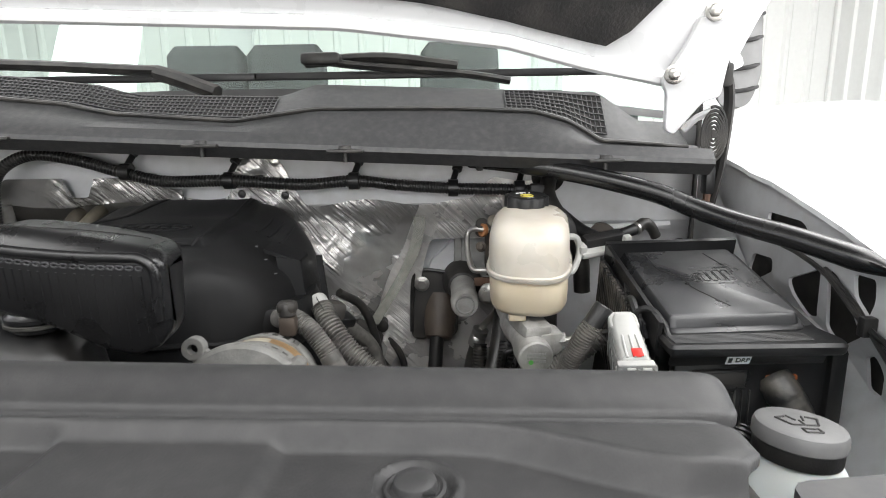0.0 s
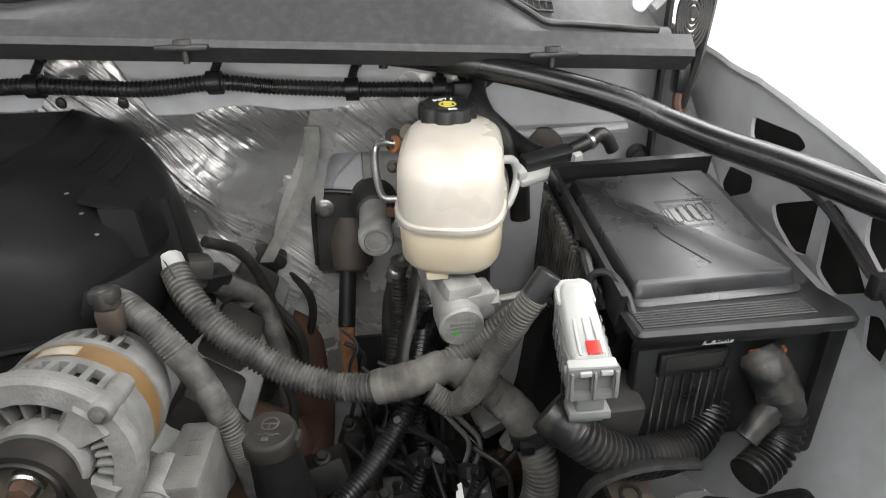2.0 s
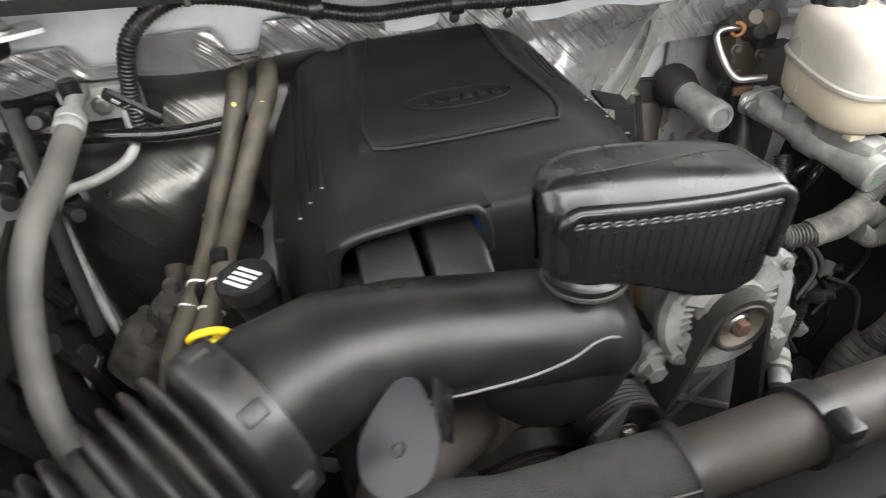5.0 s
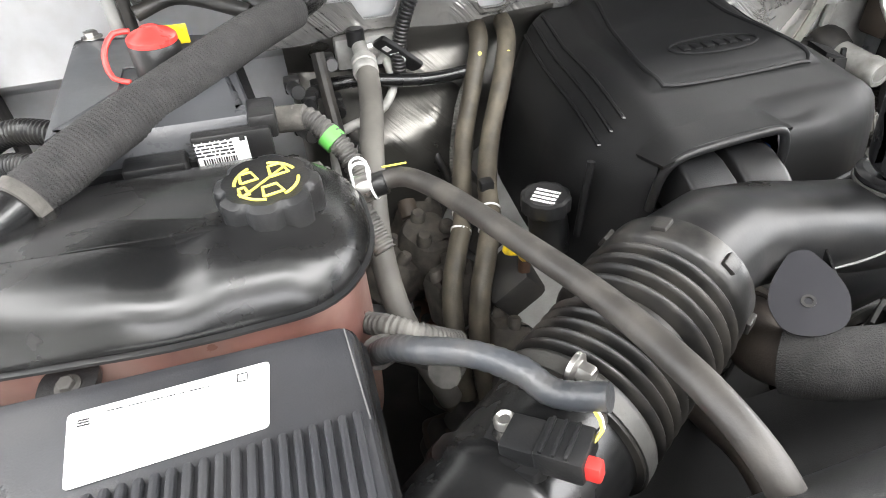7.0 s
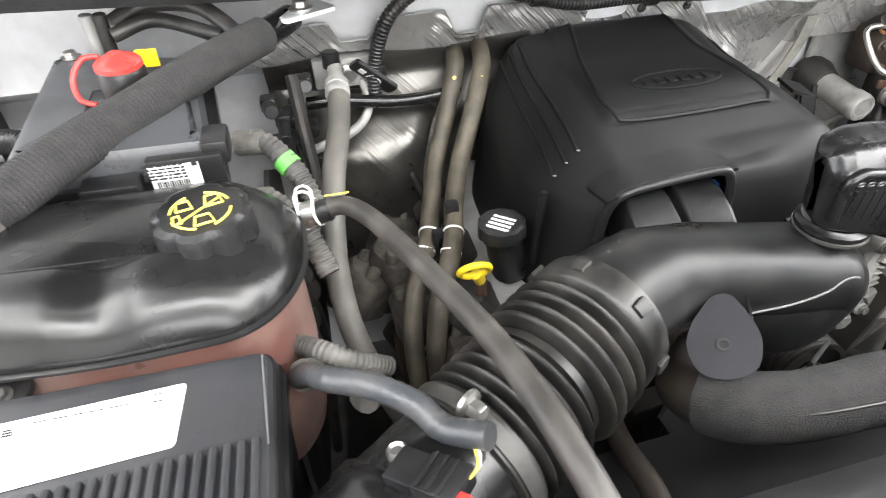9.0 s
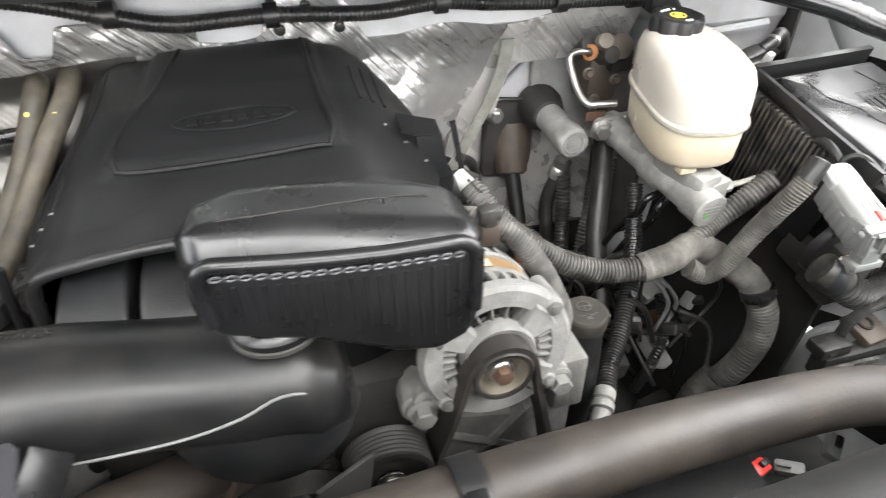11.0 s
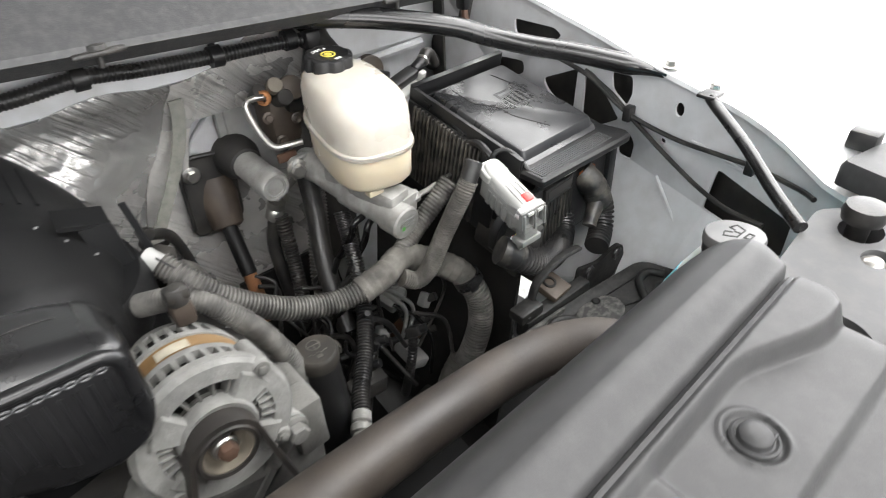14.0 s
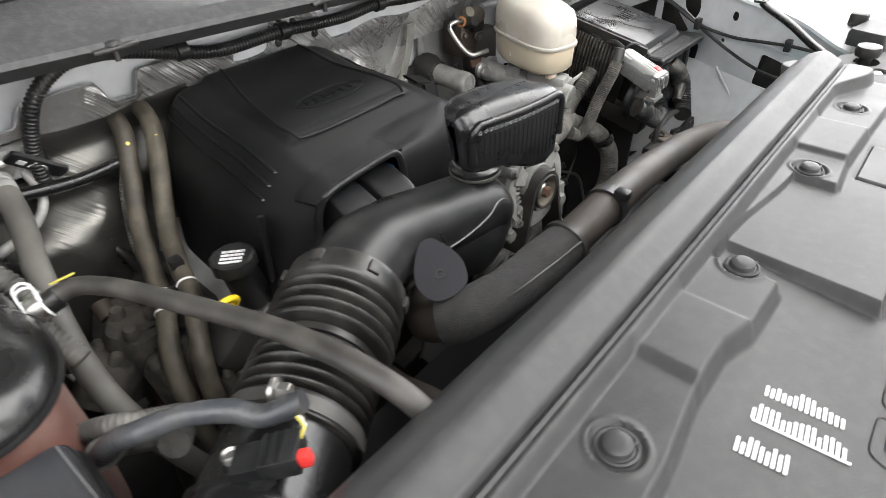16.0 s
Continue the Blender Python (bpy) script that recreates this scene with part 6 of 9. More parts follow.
cap = part("screw_cap", knob(cm, 0.0325, 0.019, 8, 0.10, bm=None), M_BLACK, res, "black screw cap with yellow warning symbol")
bm = lathe([(0.0, 0.0171), (0.0050, 0.0171), (0.0050, 0.0178), (0.0, 0.0178)], cm, 24)
lathe([(0.0078, 0.0171), (0.0098, 0.0171), (0.0098, 0.0178), (0.0078, 0.0178), (0.0078, 0.0171)], cm, 28, bm)
part("warning_symbol", bm, M_YPRINT, cap)
lettering("DOT 3", cm @ pose(0, 0.0185, 0.0174), 0.008, M_PRINT, cap)
part("handbook_symbol", bars(cm @ pose(0, -0.018, 0.0174), 1, 0.010, 0.006, 0.2, 3), M_PRINT, cap)
part("lot_label", box((0.060, 0.715, 1.226), (0.001, 0.026, 0.012), 0, pose(0, 0, 0)), M_LABEL, res)
rnd = random.Random(9)
for k in range(5):
    a, b = rnd.uniform(-0.02, 0.025), rnd.uniform(-0.04, 0.02)
    part("scuff", box((0, 0, 0), (rnd.uniform(0.003, 0.012), 0.0016, 0.0006), 0, Matrix.Translation((RC[0] + a, RC[1] + b, 1.3045 + 0.1 * b - 0.004 * (abs(a) / 0.02 + abs(b) / 0.04))) @ pose(0, 0, 0, 5, 0, rnd.uniform(0, 180))), M_INK, res)

mc = thing("brake_master_cylinder", "cast aluminium brake master cylinder bolted to the booster", "master cylinder", (0.08, 0.71, 1.14))
C0, C1 = V((0.1015, 0.624, 1.154)), V((0.078, 0.812, 1.176))
CMX = axis_matrix(C0, C1)
mcb = part("body", lathe([(0.0, 0.0), (0.0185, 0.0), (0.0205, 0.002), (0.0205, 0.028), (0.0185, 0.032), (0.0185, 0.07), (0.0215, 0.074), (0.0215, 0.10), (0.0185, 0.104), (0.0175, 0.16), (0.0190, 0.165), (0.0190, 0.190)], CMX, 36), M_ALU, mc)
bm = box((0, 0, 0), (0.034, 0.07, 0.022), 0.006, frame3((0.098, 0.672, 1.180), (1, 0.26, 0), (-0.26, 1, 0.1)))
box((0, 0, 0), (0.026, 0.03, 0.026), 0.006, frame3((0.085, 0.735, 1.185), (1, 0.26, 0), (-0.26, 1, 0.1)), bm)
box((0, 0, 0), (0.030, 0.030, 0.030), 0.005, frame3((0.118, 0.655, 1.164), (1, 0.26, 0), (-0.26, 1, 0.1)), bm)
rod((0.130, 0.650, 1.166), (0.139, 0.648, 1.168), 0.008, 6, bm)
part("port_boss", bm, M_ALU, mcb)
part("cylinder_mark", bars(CMX @ pose(0, 0, -0.0006, 180, 0, 0), 3, 0.022, 0.014, 0.4, 5), M_ALUG, mcb)
part("green_dot", lathe([(0.0028, 0), (0.0028, 0.0008), (0, 0.0008)], CMX @ pose(0.006, -0.004, -0.0002, 180, 0, 0), 12), M_GREEN, mcb)
bm = prism([(-0.036, -0.014), (0.036, -0.014), (0.036, 0.014), (-0.036, 0.014)], 0.012, [(0, 0), (0.010, 0), (0.012, 0.002)], frame3((0.082, 0.805, 1.178), (0.95, 0.25, -0.1), (0.1, 0.1, 1)))
fl = part("flange", bm, M_ALUG, mc)
part("flange_nut", hexbolt((0.058, 0.790, 1.180), (-0.3, -1, 0.05), 0.009, 0.013), M_STEEL, fl)
part("rust_patch", box((0.052, 0.800, 1.196), (0.026, 0.006, 0.012), 0.002, None), M_RUST, fl)
part("bleeder", tube([(0.136, 0.648, 1.167), (0.150, 0.644, 1.171), (0.163, 0.642, 1.175)], 0.0035, 8), M_STEEL, mc)
bm = rod((0.163, 0.642, 1.175), (0.185, 0.640, 1.18), 0.003, 8)
part("line_end", bm, M_HOSE, mc)

boost = thing("brake_booster", "grimy hydraulic brake booster with rusty fittings and silver accumulator", "brake booster", (0.06, 0.87, 1.16))
part("valve_body", box((0.082, 0.866, 1.222), (0.048, 0.055, 0.066), 0.012), M_BROWN, boost)
part("valve_port", rod((0.052, 0.86, 1.255), (0.052, 0.838, 1.272), 0.0095, 14), M_DARK, boost)
part("valve_port", rod((0.075, 0.85, 1.25), (0.075, 0.818, 1.262), 0.0105, 14), M_DARK, boost)
part("valve_block", box((0.095, 0.84, 1.25), (0.03, 0.03, 0.03), 0.006), M_DARK, boost)
for at in ((0.050, 0.826, 1.24), (0.062, 0.826, 1.205), (0.088, 0.826, 1.228)):
    part("valve_bolt", hexbolt(at, (-0.2, -1, 0.2), 0.005, 0.008), M_BROWN, boost)
part("grey_bracket", prism([(0.010, 1.16), (0.062, 1.15), (0.066, 1.262), (0.012, 1.270)], 0.006, [(0, 0), (0.004, 0), (0.006, 0.002)], frame3((0, 0.912, 0), (1, 0, 0), (0, 0, 1))), M_ALUG, boost, "grey steel bracket")
# Added dark block hides the bright firewall step behind the master cylinder.
part("dark_filler_block", box((0.128, 0.856, 1.10), (0.075, 0.035, 0.26), 0.012), M_DARK, boost, "dark block filling in for the clutter behind the master cylinder")
part("valve_cap", lathe([(0.016, 0), (0.017, 0.003), (0.015, 0.018), (0.008, 0.021), (0, 0.021)], axis_matrix((0.092, 0.84, 1.262), (0.080, 0.79, 1.285)), 18), M_BROWN, boost)
part("valve_cap", lathe([(0.010, 0), (0.011, 0.003), (0.009, 0.012), (0, 0.014)], axis_matrix((0.070, 0.835, 1.272), (0.060, 0.79, 1.30)), 16), M_CASTB, boost)
part("rusty_ring", lathe([(0.0058, 0), (0.0095, 0.001), (0.0095, 0.006), (0.0058, 0.007), (0.0058, 0)], axis_matrix((0.056, 0.836, 1.262), (0.0, 0.80, 1.275)), 18), M_RUSTO, boost, "orange rusted ring on the pipe")
part("collar", lathe([(0.024, 0), (0.030, 0.002), (0.030, 0.024), (0.026, 0.034), (0.0225, 0.044), (0.019, 0.046)], axis_matrix((0.023, 0.915, 1.172), (0.026, 0.80, 1.163)), 30), M_DARK, boost)
acc = part("accumulator", lathe([(0.0190, 0.02), (0.0190, 0.094), (0.0205, 0.098), (0.0205, 0.114), (0.0192, 0.119), (0.0175, 0.121), (0.014, 0.121), (0.013, 0.119), (0, 0.119)], axis_matrix((0.023, 0.915, 1.172), (0.026, 0.80, 1.163)), 36), M_ALU, boost, "silver cylinder with stamped end")
part("stamped_ring", lathe([(0.0105, 0.1188), (0.0112, 0.1197), (0.0125, 0.1197), (0.0131, 0.1188), (0.0105, 0.1188)], axis_matrix((0.023, 0.915, 1.172), (0.026, 0.80, 1.163)), 30), M_ALUG, acc)
part("steel_pipe", tube([(0.062, 0.835, 1.262), (0.045, 0.838, 1.264), (0.034, 0.843, 1.260), (0.030, 0.838, 1.250), (0.032, 0.815, 1.226), (0.038, 0.798, 1.214), (0.050, 0.792, 1.214), (0.070, 0.786, 1.215)], 0.0042, 10, 0.003), M_STEEL, boost, "bent pale steel brake pipe")
part("steel_pipe", tube([(0.150, 0.72, 1.275), (0.165, 0.73, 1.27), (0.170, 0.735, 1.25), (0.160, 0.72, 1.232), (0.150, 0.715, 1.228)], 0.0042, 10, 0.003), M_WCON, boost)

# ---- steering shaft and floor seal ----
st = thing("steering_shaft", "steering shaft with dirty brown boot, black tube and rusty joint", "steering shaft", (-0.02, 0.9, 0.95))
sp_ = part("seal_plate", prism([(-0.060, 1.070), (0.016, 1.075), (0.020, 1.182), (-0.050, 1.190)], 0.016, [(0, 0), (0.004, 0), (0.006, 0.002)], frame3((0, 0.910, 0), (1, 0, 0), (0, 0, 1))), M_DARK, st, "dark brown seal plate")
part("plate_edge", tube([(-0.058, 0.903, 1.085), (-0.054, 0.903, 1.17), (-0.040, 0.903, 1.187), (0.008, 0.903, 1.182)], 0.003, 8), M_HOSE, sp_)
part("plate_bolt", hexbolt((-0.040, 0.904, 1.164), (0, -1, 0), 0.008, 0.009), M_STEEL, sp_)
part("boot", lathe([(0.030, -0.005), (0.028, 0.02), (0.024, 0.05), (0.022, 0.062), (0.017, 0.066)], axis_matrix((-0.010, 0.925, 1.132), (-0.015, 0.895, 1.075)), 24), M_BROWN, st)
part("shaft_tube", rod((-0.016, 0.898, 1.094), (-0.022, 0.842, 1.022), 0.0112, 16), M_COVER, st, "black plastic shaft tube")
part("shaft", rod((-0.022, 0.844, 1.026), (-0.021, 0.822, 0.950), 0.0098, 16), mat("orange_brown_rust", (0.24, 0.105, 0.045), 0.85, var=0.4, scale=60, bump=0.7, grain=300, dust=(0.13, 0.06, 0.03), dusty=0.5, tsc=60), st, "orange rusted steel shaft")

# ---- under-hood fuse box ----
M_WALLRIB = mat("dirt_streaked_black_plastic", (0.012, 0.012, 0.0125), 0.45, bump=0.4, grain=300, dust=(0.17, 0.155, 0.13), dusty=0.5, tsc=55)
fb = thing("fuse_box", "black plastic under-hood fuse box with lid on a tray", "fuse box", (0.30, 0.63, 1.10))
FM = frame3((0.2240, 0.560, 1.2140), (1, 0.035, 0.012), (-0.030, 0.165, 0.036)) @ Matrix.Diagonal((0.775, 1.08, 1, 1))
part("base", prism([(-0.020, -0.012), (0.192, -0.012), (0.192, 0.160), (-0.020, 0.160)], 0.008, [(-0.13, 0.012), (-0.030, 0.004), (-0.022, 0.0), (-0.008, 0.0), (-0.005, 0.002)], FM), M_BLACK, fb)
lid = part("lid", prism([(-0.010, -0.008), (0.172, -0.008), (0.172, 0.150), (-0.010, 0.150)], 0.016, [(-0.010, 0.0), (-0.006, -0.002), (-0.001, -0.002), (0.0005, 0.001), (0.0008, 0.004), (0.0085, 0.0075), (0.0105, 0.0095), (0.0112, 0.0125)], FM), mat("worn_black_lid", (0.014, 0.0144, 0.0158), 0.31, bump=0.15, grain=700, dust=(0.10, 0.10, 0.10), dusty=0.25, tsc=22, spec=0.6), fb, "dusty black fuse box lid", 22)
LIDM = lid.data.materials[0]
part("lid_groove", sweep(bmesh.new(), smooth_path([FM @ V(p) for p in ((0.028, 0.130, 0.0113), (0.030, 0.098, 0.0113), (0.040, 0.088, 0.0113), (0.054, 0.074, 0.0113), (0.056, 0.062, 0.0113), (0.060, 0.050, 0.0113), (0.086, 0.016, 0.0113))], 0.004), [0.0007] * len(smooth_path([FM @ V(p) for p in ((0.028, 0.130, 0.0113), (0.030, 0.098, 0.0113), (0.040, 0.088, 0.0113), (0.054, 0.074, 0.0113), (0.056, 0.062, 0.0113), (0.060, 0.050, 0.0113), (0.086, 0.016, 0.0113))], 0.004)), 6), M_VOID, lid)
part("lid_groove", sweep(bmesh.new(), [FM @ V(p) for p in ((0.118, 0.130, 0.0113), (0.128, 0.104, 0.0113), (0.132, 0.100, 0.0113))], [0.0006] * 3, 6), M_VOID, lid)
for c in span(0.088, 0.122, 3):
    ring = [FM @ V((c + 0.0045 * q.x, 0.078 + 0.011 * q.y, 0.0113)) for q in round_poly([V((-1, -1)), V((1, -1)), V((1, 1)), V((-1, 1))], 0.3, 2)]
    part("lid_relief", sweep(bmesh.new(), ring + ring[:1], [0.0004] * (len(ring) + 1), 5), LIDM, lid)
for w in (1.0, 1.12):
    ring = [FM @ V((0.105 + 0.0265 * w * q.x, 0.078 + 0.0165 * w * q.y, 0.0113)) for q in (V((-1, -1)), V((1, -1)), V((1, 1)), V((-1, 1)), V((-1, -1)))]
    part("lid_frame", sweep(bmesh.new(), ring, [0.0003] * 5, 4), LIDM, lid)
LM2 = frame3((0.234, 0.571, 1.203), (1, 0.085, 0), (-0.06, 1, 0))
LM3 = frame3((0.2140, 0.5455, 1.2105), (1, 0.030, 0.004), (0, 1, 0))
part("front_ledge", prism([(-0.006, -0.029), (0.158, -0.034), (0.164, -0.022), (0.156, 0.030), (-0.004, 0.012)], 0.006, [(-0.012, 0.003), (-0.009, 0.0005), (-0.003, 0), (0.0, 0.003)], LM3), M_BLACK, fb, "ribbed front ledge")
for k in range(7):
    part("front_rib", sweep(bmesh.new(), [LM3 @ V((0.001, -0.022 + 0.0031 * k, 0.0002)), LM3 @ V((0.132, -0.022 + 0.0031 * k, 0.0002))], [0.0010, 0.0010], 6), M_BLACK, fb)
part("raised_wall", prism([(-0.021, -0.01), (-0.015, -0.01), (-0.015, 0.164), (-0.021, 0.164)], 0.002, [(-0.02, 0), (0.012, 0)], FM), M_BLACK, fb)
part("raised_wall", prism([(-0.021, 0.158), (0.19, 0.158), (0.19, 0.165), (-0.021, 0.165)], 0.002, [(-0.02, 0), (0.014, 0)], FM), M_BLACK, fb)
part("handle", tube([FM @ V(p) for p in ((-0.024, 0.01, -0.02), (-0.032, 0.025, 0.0), (-0.030, 0.045, 0.004), (-0.026, 0.060, -0.006))], 0.0045, 8), M_BLACK, fb)
part("handle", tube([FM @ V(p) for p in ((-0.018, 0.14, 0.006), (-0.016, 0.10, 0.0), (-0.024, 0.07, -0.004))], 0.003, 8), M_BLACK, fb)
for k in range(18):
    part("side_fin", box((-0.031, 0.040 + 0.0062 * k, -0.058), (0.008, 0.0030, 0.110), 0.0006, FM), M_WALLRIB, fb)
part("side_panel", box((-0.027, 0.085, -0.060), (0.004, 0.150, 0.115), 0.001, FM), M_BLACK, fb)
LBM = frame3((0.2800, 0.5310, 1.1905), (1, 0.030, 0), (0, -0.42, 0.91))
part("ledge_web", box((0, 0, -0.0025), (0.150, 0.016, 0.004), 0.001, LBM @ Matrix.Translation((0.01, 0, 0))), M_BLACK, fb)
dl = part("paper_label", box((0, 0, 0), (0.023, 0.011, 0.0008), 0, LBM), M_LABEL, fb, "small white label")
lettering("DRP", LBM @ pose(0.0035, 0, 0.0006), 0.0075, M_INK, dl)
part("label_mark", box((-0.0082, 0, 0.0006), (0.0035, 0.006, 0.0005), 0, LBM), M_INK, dl)
part("orange_seal", box((0.331, 0.551, 1.165), (0.032, 0.014, 0.006), 0.002, None), M_ORANGE, fb, "orange connector seal")
part("front_wall", box((0.068, -0.026, -0.070), (0.165, 0.012, 0.10), 0.003, LM2), M_BLACK, fb, "ribbed front wall streaked with dirt")
for k in range(9):
    part("wall_rib", box((0.004 + 0.0075 * k, -0.034, -0.085), (0.0016, 0.0022, 0.07), 0.0005, LM2 @ Matrix.Translation((0, 0.0015, 0))), M_WALLRIB, fb)
part("socket", box((0.030, -0.034, -0.036), (0.056, 0.006, 0.020), 0.002, LM2), M_BLACK, fb)
part("socket_mouth", box((0.030, -0.0372, -0.035), (0.048, 0.0012, 0.013), 0.0004, LM2), M_VOID, fb)
part("corner_post", box((0.150, -0.030, -0.080), (0.018, 0.018, 0.14), 0.004, LM2), M_BLACK, fb)
part("side_wall", box((0.157, 0.030, -0.070), (0.006, 0.110, 0.12), 0.002, LM2), M_BLACK, fb)
part("mount_bracket", box((0.03, 0.0, -0.12), (0.12, 0.06, 0.04), 0.006, FM), M_DARK, fb, "black mounting bracket")
part("mount_bracket", box((-0.02, -0.03, -0.10), (0.05, 0.04, 0.07), 0.006, FM), M_DARK, fb)
part("bracket_web", prism([(-0.062, -0.105), (-0.030, -0.11), (-0.022, -0.05), (-0.05, -0.045), (-0.068, -0.07)], 0.01, [(0, 0), (0.008, 0), (0.010, 0.002)], FM @ pose(0, -0.012, 0, 90, 0, 0)), M_BLACK, fb)

con = thing("wiring_connector", "white and grey nylon wiring connector with red lock", "connector", (0.168, 0.52, 1.14))
KM = frame3((0.1730, 0.5020, 1.2030), (1, -0.10, 0.06), (0.02, 0.067, 0.0245))
KF = frame3((0.1738, 0.4980, 1.1900), (1, -0.03, 0.03), (0, 0, 1))
shell = part("body", prism([(-0.0165, -0.001), (0.0165, -0.001), (0.0165, 0.030), (0.0140, 0.062), (-0.0150, 0.062), (-0.0165, 0.030)], 0.004, [(-0.036, 0.004), (-0.033, 0.001), (-0.012, 0), (-0.009, 0.0015)], KM), M_GCON, con, "grey lower shell")
for k in range(5):
    for side in (-1, 1):
        part("shell_rib", box((0.0168 * side, 0.006 + 0.0095 * k, -0.022), (0.0010, 0.0058, 0.020), 0.0004, KM), M_GCON, shell)
top = part("cover", prism([(-0.0135, 0.000), (0.0135, 0.000), (0.0130, 0.040), (0.0120, 0.064), (0.0080, 0.072), (-0.0085, 0.072), (-0.0130, 0.062), (-0.0135, 0.030)], 0.005, [(-0.012, 0), (-0.003, 0), (0.0005, 0.002), (0.0020, 0.0045)], KM), M_WCON, con, "white wire cover")
part("cover_step", prism([(-0.0150, 0.050), (0.0140, 0.050), (0.0130, 0.070), (0.0080, 0.0745), (-0.0090, 0.0745), (-0.0145, 0.070)], 0.004, [(-0.010, 0), (-0.002, 0), (-0.0005, 0.0012)], KM), M_WCON, top)
for u in (-0.0070, 0.0, 0.0065):
    part("cover_rib", tube([KM @ V((u, 0.003, 0.0018)), KM @ V((u, 0.016, 0.0024)), KM @ V((u * 0.9, 0.034, 0.0016))], 0.0012, 8, 0.004), M_WCON, top)
for k, (w, half) in enumerate(((0.0005, 0.0165), (-0.0055, 0.0178))):
    part("end_bar", box((0.0, -0.0015, w - 0.003), (half * 2, 0.0075, 0.0042), 0.0016, KM), M_WCON, con)
part("end_block", box((0, -0.001, -0.014), (0.031, 0.026, 0.022), 0.002, KF), M_GCON, con)
part("end_frame", plate(round_poly([V(p) for p in ((-0.0175, -0.0155), (0.0175, -0.0155), (0.0175, 0.0105), (-0.0175, 0.0105))], 0.002, 3), [[V(p) for p in ((-0.0135, -0.0105), (-0.0015, -0.0105), (-0.0015, 0.0040), (-0.0135, 0.0040))], [V(p) for p in ((0.0025, -0.0105), (0.0130, -0.0105), (0.0130, 0.0040), (0.0025, 0.0040))]], lambda u, v, w: KF @ V((u, v, 0.002 + w)), -0.005), M_GCON, con, "grey frame with two windows")
for u in (-0.0150, 0.0005, 0.0150):
    part("frame_rib", box((u, -0.003, 0.0030), (0.0022, 0.022, 0.0030), 0.0006, KF), M_GCON, con)
part("end_cell", box((-0.006, 0.0072, 0.0032), (0.008, 0.0035, 0.0025), 0.0006, KF), M_WCON, con)
part("end_cell", box((0.008, 0.0072, 0.0032), (0.008, 0.0035, 0.0025), 0.0006, KF), M_WCON, con)
part("end_foot", box((0.000, -0.0225, -0.008), (0.020, 0.013, 0.014), 0.002, KF), M_GCON, con)
part("end_foot", box((0.000, -0.0315, -0.008), (0.029, 0.007, 0.017), 0.001, KF), M_GCON, con)
part("end_foot", box((-0.001, -0.0385, -0.012), (0.024, 0.006, 0.014), 0.001, KF), M_GCON, con)
part("lock_tab", box((0.0030, 0.0085, 0.0022), (0.0100, 0.0110, 0.0030), 0.001, KM), M_RED, con, "red lock tab")
for k in range(5):
    part("wire", tube([KF @ V((-0.012 + 0.002 * k, -0.030, -0.018)), KF @ V((-0.016 + 0.002 * k, -0.042, -0.020)), (0.152 + 0.002 * k, 0.520, 1.140)], 0.0012, 6, 0.004), (M_PRINT, M_RED, M_HOSE, M_YPRINT, M_GCON)[k], con)
part("lever", tube([(0.194, 0.580, 1.208), (0.198, 0.580, 1.224), (0.208, 0.571, 1.229), (0.216, 0.556, 1.219), (0.219, 0.541, 1.206), (0.232, 0.532, 1.198)], 0.0032, 8, 0.005), M_BLACK, con, "black locking lever")

# ---- wiring harnesses ----
har = thing("engine_harness", "dusty grey corrugated wiring harness branching at a taped joint", "wiring harness", (0.0, 0.62, 1.0))
part("conduit", ribbed([(-0.150, 0.680, 1.200), (-0.135, 0.660, 1.182), (-0.110, 0.645, 1.155), (-0.065, 0.632, 1.122), (-0.015, 0.622, 1.104), (0.030, 0.613, 1.105)], 0.0132, 0.0042, 0.15, 16), M_LOOMD, har)
part("taped_joint", wrapped([(0.022, 0.615, 1.104), (0.055, 0.613, 1.112), (0.080, 0.620, 1.116), (0.105, 0.626, 1.112)], 0.0160), M_TAPE, har, "cloth-taped joint")
part("branch", ribbed([(0.085, 0.622, 1.118), (0.118, 0.634, 1.132), (0.150, 0.632, 1.158), (0.175, 0.63, 1.18)], 0.0125, 0.0045, 0.1, 14), M_LOOMD, har)
part("branch", ribbed([(0.070, 0.600, 1.106), (0.088, 0.594, 1.096), (0.104, 0.588, 1.112), (0.122, 0.583, 1.150), (0.140, 0.572, 1.196), (0.150, 0.570, 1.214)], 0.0110, 0.0030, 0.07, 14), M_TAPE, har, "wrinkled cloth-covered branch")
part("branch_plug", rod((0.146, 0.570, 1.208), (0.162, 0.574, 1.232), 0.0100, 14), M_BLACK, har, "black plug at the end of the branch")
part("branch", wrapped([(0.095, 0.624, 1.112), (0.125, 0.612, 1.094), (0.148, 0.594, 1.078), (0.158, 0.582, 1.062)], 0.0165), M_TAPE, har)
part("branch", ribbed([(0.155, 0.584, 1.066), (0.164, 0.572, 1.04), (0.163, 0.566, 1.005), (0.150, 0.566, 0.965), (0.142, 0.58, 0.92)], 0.0165, 0.0042, 0.10, 16), M_LOOMD, har)
part("branch", wrapped([(0.143, 0.578, 0.93), (0.125, 0.58, 0.90), (0.11, 0.575, 0.86)], 0.022), M_TAPE, har)
tie = part("tie_wrap", lathe([(0.0172, -0.006), (0.0185, -0.006), (0.0185, 0.006), (0.0172, 0.006)], axis_matrix((0.157, 0.5825, 1.064), (0.1635, 0.574, 1.044)), 26), M_LOOM, har)
part("tie_head", box((0.150, 0.566, 1.066), (0.012, 0.010, 0.010), 0.002), M_LOOM, tie)
